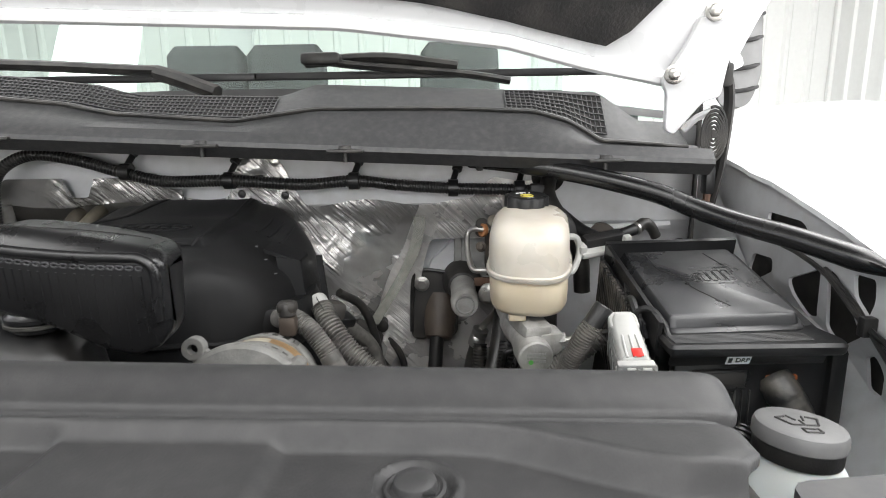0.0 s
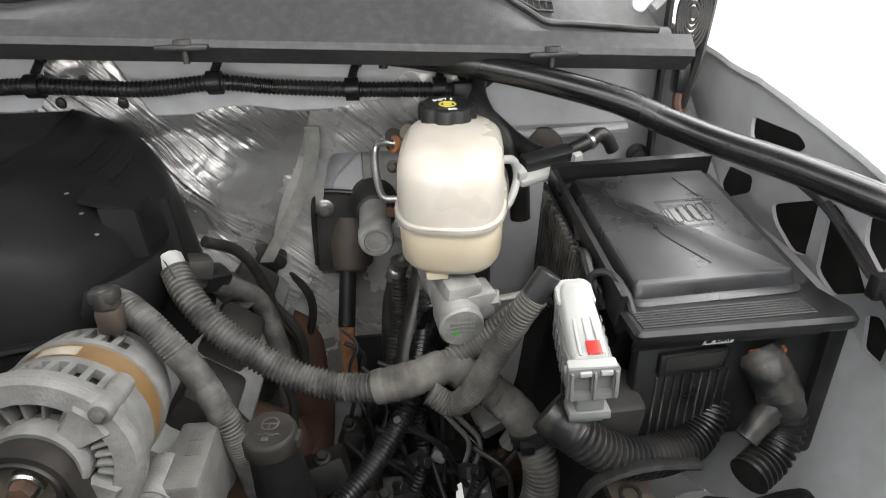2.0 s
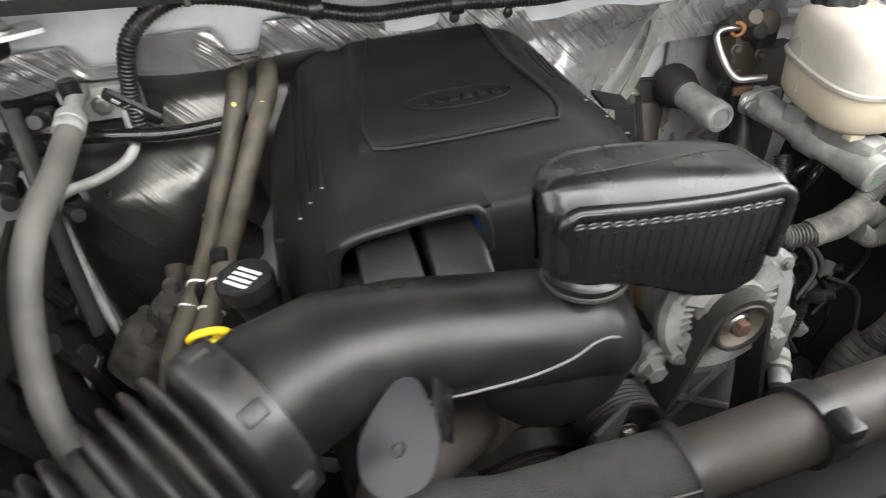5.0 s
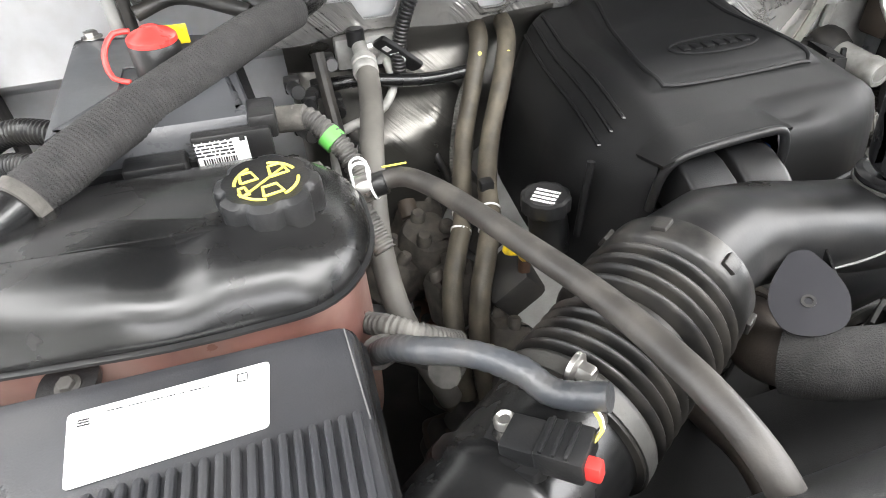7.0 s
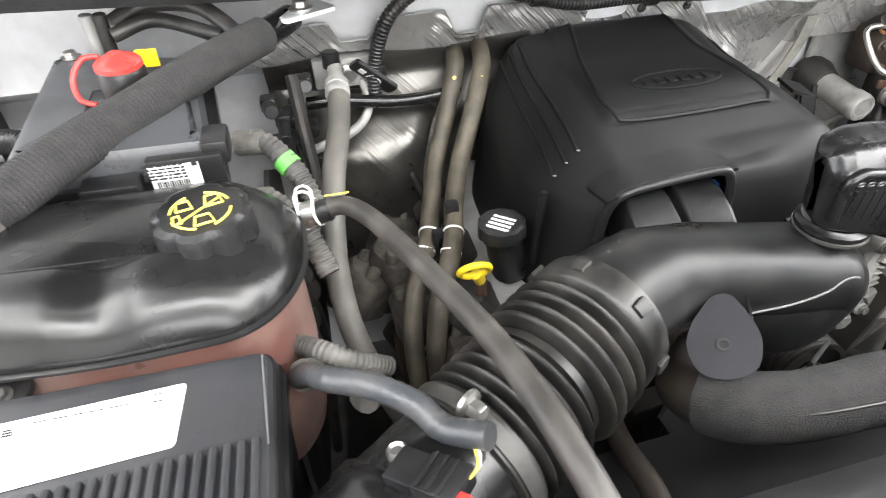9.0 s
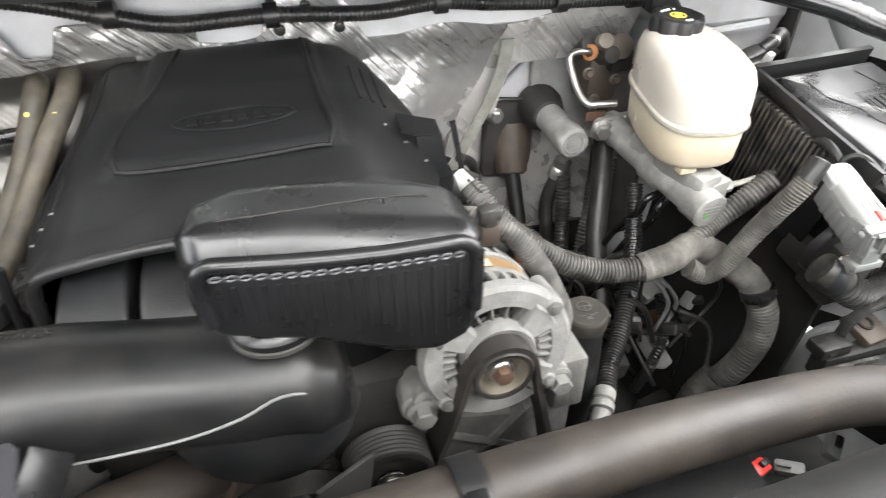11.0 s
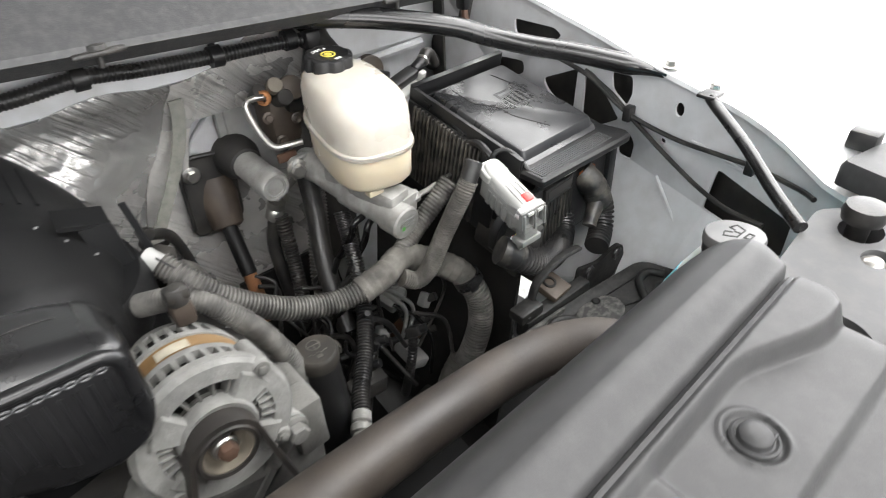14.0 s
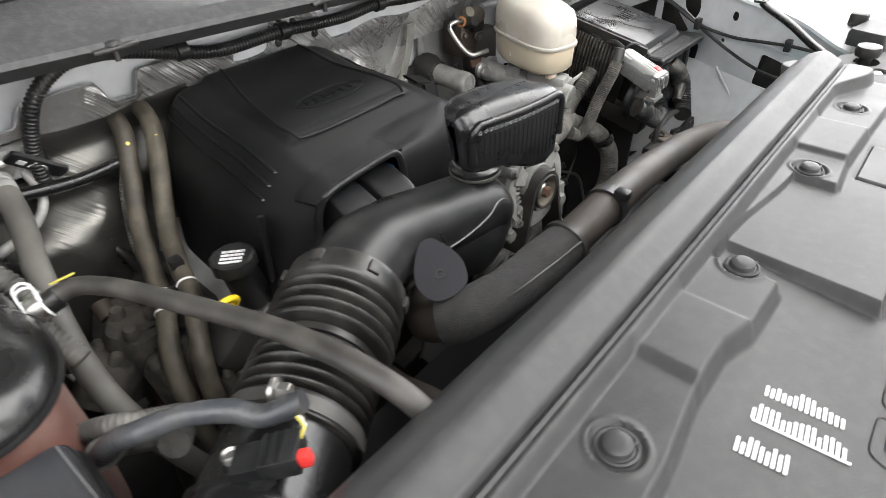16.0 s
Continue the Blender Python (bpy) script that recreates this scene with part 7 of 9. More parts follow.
part("white_tape", tube([(-0.158, 0.694, 1.203), (-0.153, 0.687, 1.200), (-0.148, 0.678, 1.196)], 0.0115, 12, wob=0.3), M_WCON, har, "torn white wrapping")
part("sleeve_text", bars(frame3((-0.148, 0.664, 1.209), (0.5, -0.6, -0.5), (-0.3, -0.2, 0.9)), 2, 0.02, 0.008, 0.4, 2), M_INK, har)

ah = thing("alternator_harness", "dusty ribbed charging cable along the alternator", "cable", (-0.11, 0.61, 1.05))
part("conduit", ribbed([(-0.20, 0.64, 1.198), (-0.166, 0.606, 1.212), (-0.145, 0.590, 1.206), (-0.129, 0.583, 1.189), (-0.115, 0.578, 1.167), (-0.101, 0.572, 1.140), (-0.091, 0.568, 1.110), (-0.086, 0.575, 1.06), (-0.086, 0.59, 1.0)], 0.0108, 0.0030, 0.08, 14), M_LOOMD, ah)
part("tape", wrapped([(-0.122, 0.5805, 1.179), (-0.108, 0.575, 1.155), (-0.097, 0.570, 1.128), (-0.090, 0.569, 1.105)], 0.0110), M_LOOMD, ah)

acl = thing("refrigerant_line", "black ribbed refrigerant line with metal crimp fitting", "refrigerant line", (0.0, 0.62, 0.9))
part("conduit", ribbed([(0.080, 0.735, 1.13), (0.068, 0.700, 1.08), (0.045, 0.655, 1.035), (0.012, 0.612, 1.012), (-0.020, 0.575, 1.003), (-0.036, 0.550, 1.000)], 0.0108, 0.0042, 0.14, 14), M_LOOM, acl)
bm = lathe([(0.010, 0), (0.0115, 0.002), (0.0115, 0.012), (0.009, 0.014), (0.0125, 0.017), (0.0125, 0.024), (0.009, 0.026), (0.011, 0.03), (0.011, 0.045), (0.006, 0.048)], axis_matrix((-0.036, 0.552, 1.001), (-0.062, 0.515, 0.990)), 20)
part("crimp_fitting", bm, M_ALU, acl)
part("pipe", tube([(-0.060, 0.517, 0.991), (-0.072, 0.50, 0.975), (-0.075, 0.49, 0.93)], 0.0065, 12), M_ALU, acl)

ps = thing("power_steering_reservoir", "black power steering reservoir with dusty printed cap", "fluid reservoir", (-0.066, 0.575, 0.88))
part("bottle", lathe([(0.024, 0), (0.025, 0.004), (0.025, 0.13), (0.0215, 0.185), (0.0208, 0.205), (0.018, 0.207)], axis_matrix((-0.058, 0.588, 0.885), (-0.063, 0.572, 1.09)), 30), M_BLACK, ps)
pm = axis_matrix((-0.0635, 0.5715, 1.088), (-0.0640, 0.567, 1.20))
pc = part("cap", lathe([(0.0215, 0), (0.0225, 0.002), (0.0225, 0.014), (0.0215, 0.0165), (0.0200, 0.018), (0, 0.018)], pm, 34), mat("dusty_dark_cap", (0.020, 0.018, 0.015), 0.7, dust=(0.055, 0.046, 0.034), dusty=0.5, tsc=40), ps, "dusty dark cap with wheel symbol")
part("cap_grip", box((0.0225, 0, 0.007), (0.006, 0.014, 0.011), 0.003, pm), pc.data.materials[0], pc)
pm = pm @ Matrix.Diagonal((0.82, 0.82, 1, 1))
wheel_at = pm @ Matrix.Translation((0, 0.007, 0))
part("wheel_symbol", lathe([(0.0075, 0.0178), (0.0092, 0.0178), (0.0092, 0.0186), (0.0075, 0.0186), (0.0075, 0.0178)], wheel_at, 26), M_TAPE, pc)
for a in (0, 180, 270):
    part("symbol_stroke", box((0.004, 0, 0.0183), (0.008, 0.0016, 0.0007), 0, wheel_at @ Matrix.Rotation(radians(a), 4, "Z")), M_TAPE, pc)
for k in range(5):
    part("symbol_stroke", box((-0.010 + 0.005 * k, -0.007 - 0.0015 * (k % 2), 0.0183), (0.005, 0.0014, 0.0007), 0, pm), M_TAPE, pc)
part("symbol_stroke", box((0, -0.0135, 0.0183), (0.007, 0.005, 0.0007), 0, pm), M_TAPE, pc)

# big conduits below the fuse box
lp = thing("fuse_box_conduit", "black corrugated conduit looping below the fuse box", "conduit", (0.25, 0.53, 1.05), "conduits at the fuse box")
part("conduit", ribbed([(0.166, 0.515, 1.133), (0.180, 0.511, 1.122), (0.198, 0.510, 1.110), (0.228, 0.515, 1.097), (0.266, 0.530, 1.088), (0.290, 0.545, 1.094), (0.303, 0.560, 1.112)], 0.0165, 0.0052, 0.16, 18), M_LOOM, lp)
part("tape", wrapped([(0.152, 0.524, 1.144), (0.160, 0.518, 1.138), (0.170, 0.514, 1.130)], 0.0170), M_WALLRIB, lp, "dusty cloth-taped end")
lp2 = thing("fuse_box_conduit", "black corrugated conduit dropping from an orange seal", "conduit", (0.34, 0.53, 1.05), "conduits at the fuse box")
part("conduit", ribbed([(0.336, 0.537, 1.142), (0.345, 0.530, 1.122), (0.346, 0.525, 1.103), (0.332, 0.515, 1.086), (0.309, 0.503, 1.080)], 0.0158, 0.0058, 0.18, 18), M_LOOM, lp2)
part("tape", wrapped([(0.326, 0.552, 1.162), (0.331, 0.541, 1.152), (0.340, 0.534, 1.134), (0.344, 0.529, 1.118)], 0.0172), M_WALLRIB, lp2, "loose cloth wrapping")
part("tape_tail", tube([(0.338, 0.528, 1.128), (0.322, 0.524, 1.112), (0.312, 0.520, 1.102)], 0.009, 10, wob=0.3), M_WALLRIB, lp2)

# white and black sensor behind the fuse box
sn = thing("firewall_connector", "black plug with white clip on the firewall", "connector", (0.20, 0.76, 1.25))
KM2 = frame3((0.204, 0.752, 1.257), (0.9, 0.25, 0.1), (-0.3, 0.8, 0.3))
bm = box((0, 0.002, 0.008), (0.056, 0.018, 0.014), 0.004, KM2)
rod(KM2 @ V((0.026, 0.002, 0.009)), KM2 @ V((0.048, 0.004, 0.012)), 0.0075, 14, bm)
part("plug", bm, M_BLACK, sn)
clip = part("clip", box((-0.004, -0.010, -0.002), (0.066, 0.014, 0.009), 0.003, KM2), M_WCON, sn, "white plastic clip")
part("clip_arm", box((0.026, -0.012, 0.007), (0.010, 0.008, 0.018), 0.002, KM2), M_WCON, clip)
part("clip_arm", box((-0.034, -0.006, 0.005), (0.010, 0.016, 0.012), 0.003, KM2), M_WCON, clip)
part("clip_slot", box((0.008, -0.0172, -0.002), (0.022, 0.0012, 0.003), 0.0003, KM2), M_VOID, clip)
part("ring", lathe([(0.0072, 0), (0.0085, 0.001), (0.0085, 0.004), (0.0072, 0.005)], axis_matrix(KM2 @ V((0.048, 0.004, 0.012)), KM2 @ V((0.2, 0.03, 0.04))), 18), M_STEEL, sn)
part("pigtail", tube([KM2 @ V((0.050, 0.004, 0.012)), KM2 @ V((0.062, 0.008, 0.016)), KM2 @ V((0.072, 0.006, 0.010)), KM2 @ V((0.080, 0.002, -0.004))], 0.0075, 12, wob=0.25), M_HOSE, sn)

gr = thing("firewall_grommet", "black rubber grommet with hose on the white firewall", "grommet", (0.15, 0.87, 1.33))
part("ring", lathe([(0.024, 0), (0.024, 0.006), (0.018, 0.010), (0.010, 0.012), (0.010, 0.02), (0, 0.02)], axis_matrix((0.150, 0.874, 1.335), (0.150, 0.80, 1.325)), 26), M_HOSE, gr)
part("hose", tube([(0.150, 0.86, 1.333), (0.143, 0.83, 1.315), (0.150, 0.81, 1.295), (0.168, 0.80, 1.270), (0.185, 0.80, 1.235), (0.19, 0.80, 1.18)], 0.0115, 14), M_HOSE, gr)
part("hose", tube([(0.128, 0.85, 1.312), (0.155, 0.83, 1.292), (0.182, 0.80, 1.27), (0.200, 0.775, 1.262)], 0.009, 12), M_LOOM, gr)
part("grommet", lathe([(0.022, 0), (0.022, 0.01), (0.014, 0.014), (0, 0.014)], axis_matrix((0.230, 0.868, 1.244), (0.225, 0.80, 1.246)), 24), M_BROWN, gr)
for a in ((0.345, 0.862, 1.229),):
    part("plug", lathe([(0.013, 0), (0.013, 0.004), (0.007, 0.008), (0.007, 0.016), (0, 0.017)], axis_matrix(a, V(a) + V((-0.2, -1, 0.1))), 20), M_HOSE, gr)

# harness along the firewall top
th = thing("firewall_harness", "black corrugated harness clipped along the firewall", "wiring harness", (-0.2, 0.84, 1.30))
part("conduit", ribbed([(-0.655, 0.842, 1.245), (-0.650, 0.836, 1.30), (-0.630, 0.826, 1.352), (-0.585, 0.830, 1.378), (-0.53, 0.838, 1.372), (-0.455, 0.842, 1.350), (-0.40, 0.842, 1.338), (-0.31, 0.842, 1.338), (-0.205, 0.842, 1.331), (-0.130, 0.842, 1.335), (-0.070, 0.845, 1.328), (0.011, 0.846, 1.322), (0.080, 0.842, 1.320), (0.125, 0.835, 1.318)], 0.0086, 0.0046, 0.12, 12), M_LOOM, th)
for x, z in ((-0.455, 1.352), (-0.308, 1.338), (-0.130, 1.335), (0.011, 1.323), (0.105, 1.320)):
    bm = lathe([(0.0102, -0.007), (0.0122, -0.007), (0.0122, 0.007), (0.0102, 0.007)], axis_matrix((x, 0.842, z), (x + 1, 0.842, z)), 20)
    rod((x, 0.846, z + 0.010), (x + 0.006, 0.858, z + 0.026), 0.0045, 10, bm)
    rod((x + 0.005, 0.852, z + 0.024), (x + 0.0075, 0.856, z + 0.030), 0.0075, 12, bm)
    part("clip", bm, M_BLACK, th)
part("clip_head", box((0.128, 0.828, 1.318), (0.02, 0.016, 0.022), 0.003), M_BLACK, th)

# ---- cross brace, driver's side ----
br = thing("brace_bar", "satin black steel cross brace with white end plate", "brace", (0.25, 0.66, 1.28))
bar_line = smooth_path([(0.035, 0.802, 1.366), (0.09, 0.778, 1.361), (0.17, 0.744, 1.349), (0.25, 0.706, 1.330), (0.29, 0.682, 1.314), (0.322, 0.650, 1.303), (0.36, 0.60, 1.294), (0.397, 0.546, 1.282), (0.418, 0.512, 1.273)], 0.006)
part("bar", sweep(bmesh.new(), bar_line, [0.0150 - 0.0095 * sstep(0.90, 1.0, k / (len(bar_line) - 1)) for k in range(len(bar_line))], 18, 0.8), M_GLOSS, br)
ep = part("end_plate", prism([(-0.035, -0.022), (0.045, -0.016), (0.048, 0.014), (-0.03, 0.018)], 0.006, [(0, 0), (0.0035, 0)], frame3((0.042, 0.782, 1.373), (0.85, -0.5, -0.05), (0.5, 0.85, -0.05))), M_WHITE, br, "white painted end plate")
part("plate_bolt", hexbolt((0.046, 0.784, 1.3765), (0, 0, 1), 0.0075, 0.010), M_STEEL, ep)
part("plate_bolt", hexbolt((0.080, 0.792, 1.376), (0, 0, 1), 0.006, 0.008), M_HOSE, ep)
part("plate_stud", rod((0.046, 0.784, 1.371), (0.046, 0.784, 1.352), 0.0045, 10), M_DARK, ep)
part("flat_end", prism([(-0.028, -0.011), (0.016, -0.010), (0.016, 0.010), (-0.028, 0.011)], 0.005, [(0, 0), (0.003, 0)], frame3((0.412, 0.520, 1.277), (0.50, -0.83, -0.22), (0.83, 0.50, 0.0))), M_GLOSS, br)

# thin cables on the inner fender
cb = thing("fender_cable", "thin black cables clipped to the white inner fender", "cable", (0.40, 0.5, 1.15))
part("cable", tube([(0.40, 0.70, 1.268), (0.405, 0.66, 1.262), (0.408, 0.61, 1.248), (0.408, 0.548, 1.217), (0.410, 0.48, 1.203), (0.402, 0.42, 1.206), (0.395, 0.372, 1.209), (0.375, 0.318, 1.212), (0.36, 0.30, 1.215)], 0.0030, 8), M_HOSE, cb)
part("cable", tube([(0.408, 0.62, 1.256), (0.412, 0.575, 1.232), (0.410, 0.54, 1.210), (0.402, 0.485, 1.184), (0.390, 0.43, 1.165), (0.378, 0.385, 1.158), (0.37, 0.34, 1.160)], 0.0030, 8), M_HOSE, cb)
for p in ((0.408, 0.546, 1.217), (0.396, 0.378, 1.209)):
    part("clip", box(p, (0.014, 0.011, 0.020), 0.002, None), M_BLACK, cb)
part("cable", tube([(0.36, 0.71, 1.283), (0.395, 0.70, 1.275), (0.425, 0.705, 1.268), (0.43, 0.68, 1.262)], 0.006, 8), M_HOSE, cb)
part("clip", box((0.425, 0.70, 1.268), (0.014, 0.02, 0.014), 0.003), M_BLACK, cb)
# slanting rod between fender and core support
sr = thing("support_rod", "slim satin black steel support rod", "brace", (0.30, 0.34, 1.24))
part("rod", tube([(0.377, 0.432, 1.278), (0.368, 0.418, 1.273), (0.328, 0.367, 1.264), (0.288, 0.317, 1.250), (0.256, 0.277, 1.243)], 0.0062, 14), M_GLOSS, sr)
part("end_tab", box((0.380, 0.435, 1.280), (0.022, 0.02, 0.004), 0.001), M_BLACK, sr)

# ---- washer bottle ----
wb = thing("washer_bottle", "white washer bottle with blue fluid and black cap", "washer bottle", (0.22, 0.34, 1.0))
part("neck", lathe([(0.054, -0.26), (0.054, -0.10), (0.047, -0.060), (0.036, -0.034), (0.027, -0.016), (0.0215, -0.006), (0.0210, 0.0)], pose(0.203, 0.307, 1.236), 34), mat("milky_translucent_plastic", (0.55, 0.58, 0.57), 0.35, sss=0.2, var=0.05), wb)
part("fluid", lathe([(0.0545, -0.26), (0.0545, -0.10), (0.0475, -0.0602), (0.0375, -0.0362)], pose(0.203, 0.307, 1.236), 34), M_BLUE, wb, "blue fluid showing through the neck")
wm = pose(0.203, 0.307, 1.238, -4, 4, 0) @ Matrix.Diagonal((0.75, 0.75, 0.7, 1))
wc = part("cap", lathe([(0.030, 0), (0.0325, 0.002), (0.0325, 0.010), (0.031, 0.014), (0.027, 0.0155), (0.0, 0.0158)], wm, 40), mat("worn_grey_cap", (0.10, 0.10, 0.10), 0.45, dust=(0.15, 0.146, 0.142), dusty=0.5, tsc=30), wb, "worn grey cap with raised washer symbol")
part("cap_band", lathe([(0.0305, -0.012), (0.031, -0.010), (0.031, 0.001), (0.030, 0.002)], wm, 40), M_BLACK, wc)
bm = bmesh.new()
for p, q in (((-0.016, 0.006), (-0.010, -0.006)), ((-0.010, -0.006), (0.010, -0.006)), ((0.010, -0.006), (0.016, 0.006)), ((-0.016, 0.006), (-0.008, 0.009)), ((0.008, 0.009), (0.016, 0.006)), ((0, -0.006), (0, 0.002)), ((0.003, 0.002), (0.006, 0.010)), ((-0.003, 0.002), (-0.006, 0.010)), ((-0.006, -0.012), (0.006, -0.012)), ((-0.006, -0.018), (0.006, -0.018)), ((-0.006, -0.012), (-0.006, -0.018)), ((0.006, -0.012), (0.006, -0.018))):
    part("symbol_stroke", sweep(bmesh.new(), [wm @ V((*p, 0.0158)), wm @ V((*q, 0.0158))], [0.0007, 0.0007], 6), M_DARK, wc)

# ---- battery tray ----
bt = thing("battery_tray", "empty black battery tray coated with pale dirt", "battery tray", (0.25, 0.45, 1.0))
M_TRAY = mat("dirty_black_tray", (0.012, 0.0119, 0.0117), 0.52, bump=0.3, grain=300, dust=(0.11, 0.105, 0.097), dusty=0.14, tsc=160, spec=0.22)
M_SILT = mat("beige_sediment", (0.19, 0.17, 0.14), 0.9, bump=0.6, grain=300, dust=(0.12, 0.11, 0.09), dusty=0.5, tsc=60)
M_CRUST = mat("dried_mud_crust", (0.018, 0.0175, 0.017), 0.8, bump=0.8, grain=500, dust=(0.17, 0.162, 0.147), dusty=0.6, tsc=150)
tr = part("tray", prism([(0.139, 0.474), (0.133, 0.440), (0.150, 0.395), (0.30, 0.36), (0.365, 0.385), (0.362, 0.412), (0.350, 0.452), (0.338, 0.462), (0.243, 0.470)], 0.010, [(1.030, 0.006), (1.052, 0.0), (1.060, 0.0), (1.0625, 0.0025), (1.0605, 0.005), (1.0575, 0.008), (1.0565, 0.016)]), M_TRAY, bt)
well = smooth_path([V(p) for p in ((0.150, 0.436, 1.058), (0.156, 0.449, 1.059), (0.179, 0.461, 1.059), (0.197, 0.451, 1.059), (0.207, 0.425, 1.059), (0.216, 0.405, 1.059), (0.231, 0.396, 1.059), (0.272, 0.400, 1.059), (0.292, 0.417, 1.059), (0.311, 0.437, 1.059), (0.334, 0.440, 1.059), (0.345, 0.424, 1.059))], 0.005)
part("well_edge", sweep(bmesh.new(), well, [0.0052] * len(well), 10), M_TRAY, tr)
part("tray_boss", lathe([(0.004, 0), (0.012, 0.001), (0.013, 0.003), (0.010, 0.0035), (0.006, 0.001), (0, 0.001)], pose(0.322, 0.410, 1.0565), 18), M_TRAY, tr)
part("tray_hole", lathe([(0.0055, 0.001), (0.0035, 0.001), (0, 0.0006)], pose(0.244, 0.452, 1.0575), 14), M_VOID, tr)
part("sediment", prism([(0.154, 0.436), (0.160, 0.447), (0.180, 0.455), (0.193, 0.445), (0.203, 0.420), (0.205, 0.395), (0.165, 0.40)], 0.008, [(1.056, 0), (1.0585, 0.003)]), M_SILT, bt, "patch of pale dried dirt")
part("mud_crust", prism([(0.205, 0.455), (0.225, 0.462), (0.262, 0.456), (0.272, 0.436), (0.262, 0.418), (0.240, 0.412), (0.222, 0.418), (0.210, 0.435)], 0.01, [(1.0555, 0), (1.0575, 0.004)]), M_CRUST, bt, "speckled dried mud")
part("mud_rim", prism([(0.140, 0.471), (0.138, 0.456), (0.150, 0.455), (0.175, 0.466), (0.205, 0.464), (0.203, 0.4705)], 0.003, [(1.056, 0), (1.0632, 0.001)]), M_CRUST, bt)
# hold-down behind the tray: open arch, clamp plate and rear wall
part("hold_arch", tube([(0.176, 0.488, 1.040), (0.174, 0.490, 1.062), (0.172, 0.491, 1.078), (0.180, 0.492, 1.098), (0.200, 0.493, 1.108), (0.228, 0.495, 1.110), (0.262, 0.498, 1.104)], 0.0060, 8, 0.006, 0.6), M_TRAY, bt)
part("hold_bracket", box((0.158, 0.486, 1.074), (0.036, 0.022, 0.014), 0.003), M_TRAY, bt)
part("hold_bracket", box((0.165, 0.485, 1.050), (0.030, 0.020, 0.030), 0.004), M_TRAY, bt)
part("hold_bracket", box((0.215, 0.484, 1.052), (0.10, 0.018, 0.024), 0.004), M_TRAY, bt)
for at in ((0.150, 0.4745, 1.074), (0.166, 0.4745, 1.050)):
    part("bracket_hole", rod(at, (at[0], at[1] - 0.0012, at[2]), 0.0026, 12), M_VOID, bt)
clamp = part("clamp_plate", box((0, 0, 0), (0.034, 0.036, 0.010), 0.002, pose(0.216, 0.498, 1.070, 14, 0, 6)), M_BROWN, bt, "brown mud-caked clamp plate")
part("clamp_hole", lathe([(0.0085, 0), (0.0085, 0.002), (0.006, 0.002), (0.006, 0), (0.0085, 0)], pose(0.214, 0.500, 1.0755, 14, 0, 0), 18), M_TRAY, clamp)
wall = part("rear_wall", prism([(0.272, 1.00), (0.392, 1.00), (0.382, 1.018), (0.372, 1.050), (0.362, 1.056), (0.346, 1.055), (0.320, 1.048), (0.278, 1.058)], 0.006, [(0, 0), (0.006, 0)], frame3((0, 0.508, 0), (1, 0, 0), (0, 0, 1))), M_TRAY, bt)
for x in (0.299, 0.359):
    part("wall_boss", lathe([(0.004, 0.001), (0.004, 0.002), (0.008, 0.003), (0.0095, 0.001), (0.0095, 0)], axis_matrix((x, 0.502, 1.043), (x, 0.40, 1.043)), 16), M_BLACK, wall)

# ---- clutter low in the bay ----
def clutter(name, label, category, pts, r, material, ribs=False):
    bm = ribbed(pts, r, 0.005, 0.14, 12) if ribs else tube(pts, r, 10)
    return tagged(part(name, bm, material), label, category, name.replace("_", " ") + "s in the engine bay")


clutter("hydraulic_hose", "black hydraulic hose from the booster", "hose", [(0.05, 0.86, 1.08), (0.045, 0.84, 1.02), (0.03, 0.80, 0.95), (0.02, 0.76, 0.85)], 0.011, M_HOSE, True)
clutter("hydraulic_hose", "black rubber hose beside the steering shaft", "hose", [(0.085, 0.83, 1.17), (0.075, 0.80, 1.10), (0.055, 0.76, 1.04), (0.04, 0.70, 0.97)], 0.014, M_HOSE)
clutter("hydraulic_hose", "grey ribbed sleeve low on the firewall", "hose", [(0.10, 0.84, 1.13), (0.085, 0.82, 1.07), (0.06, 0.79, 1.00), (0.05, 0.76, 0.92)], 0.016, M_LOOMD, True)
clutter("brake_line", "black brake line bent across the bay", "pipe", [(0.09, 0.70, 1.135), (0.075, 0.70, 1.13), (0.07, 0.705, 1.11), (0.06, 0.74, 1.05), (0.05, 0.77, 0.95)], 0.0045, M_GLOSS)
clutter("brake_line", "black brake line bent across the bay", "pipe", [(0.10, 0.695, 1.13), (0.088, 0.690, 1.125), (0.082, 0.695, 1.10), (0.075, 0.735, 1.03), (0.07, 0.77, 0.93)], 0.0045, M_GLOSS)
bl = thing("brake_hose", "pale steel brake hose fitting with black hose", "hose", (0.04, 0.87, 1.05))
part("pipe", tube([(0.075, 0.84, 1.14), (0.060, 0.86, 1.115), (0.050, 0.868, 1.10)], 0.005, 10), M_STEEL, bl)
part("fitting", lathe([(0.006, 0), (0.0125, 0.002), (0.0125, 0.012), (0.010, 0.014), (0.013, 0.018), (0.013, 0.03), (0.009, 0.033)], axis_matrix((0.052, 0.866, 1.103), (0.036, 0.875, 1.05)), 18), M_STEEL, bl)
part("hose", tube([(0.044, 0.870, 1.075), (0.034, 0.872, 1.03), (0.03, 0.85, 0.97), (0.03, 0.82, 0.88)], 0.010, 12), M_HOSE, bl)
rnd = random.Random(21)
low = thing("lower_bracketry", "grimy black brackets and fittings low in the bay", "bracket", (0.06, 0.66, 0.85))
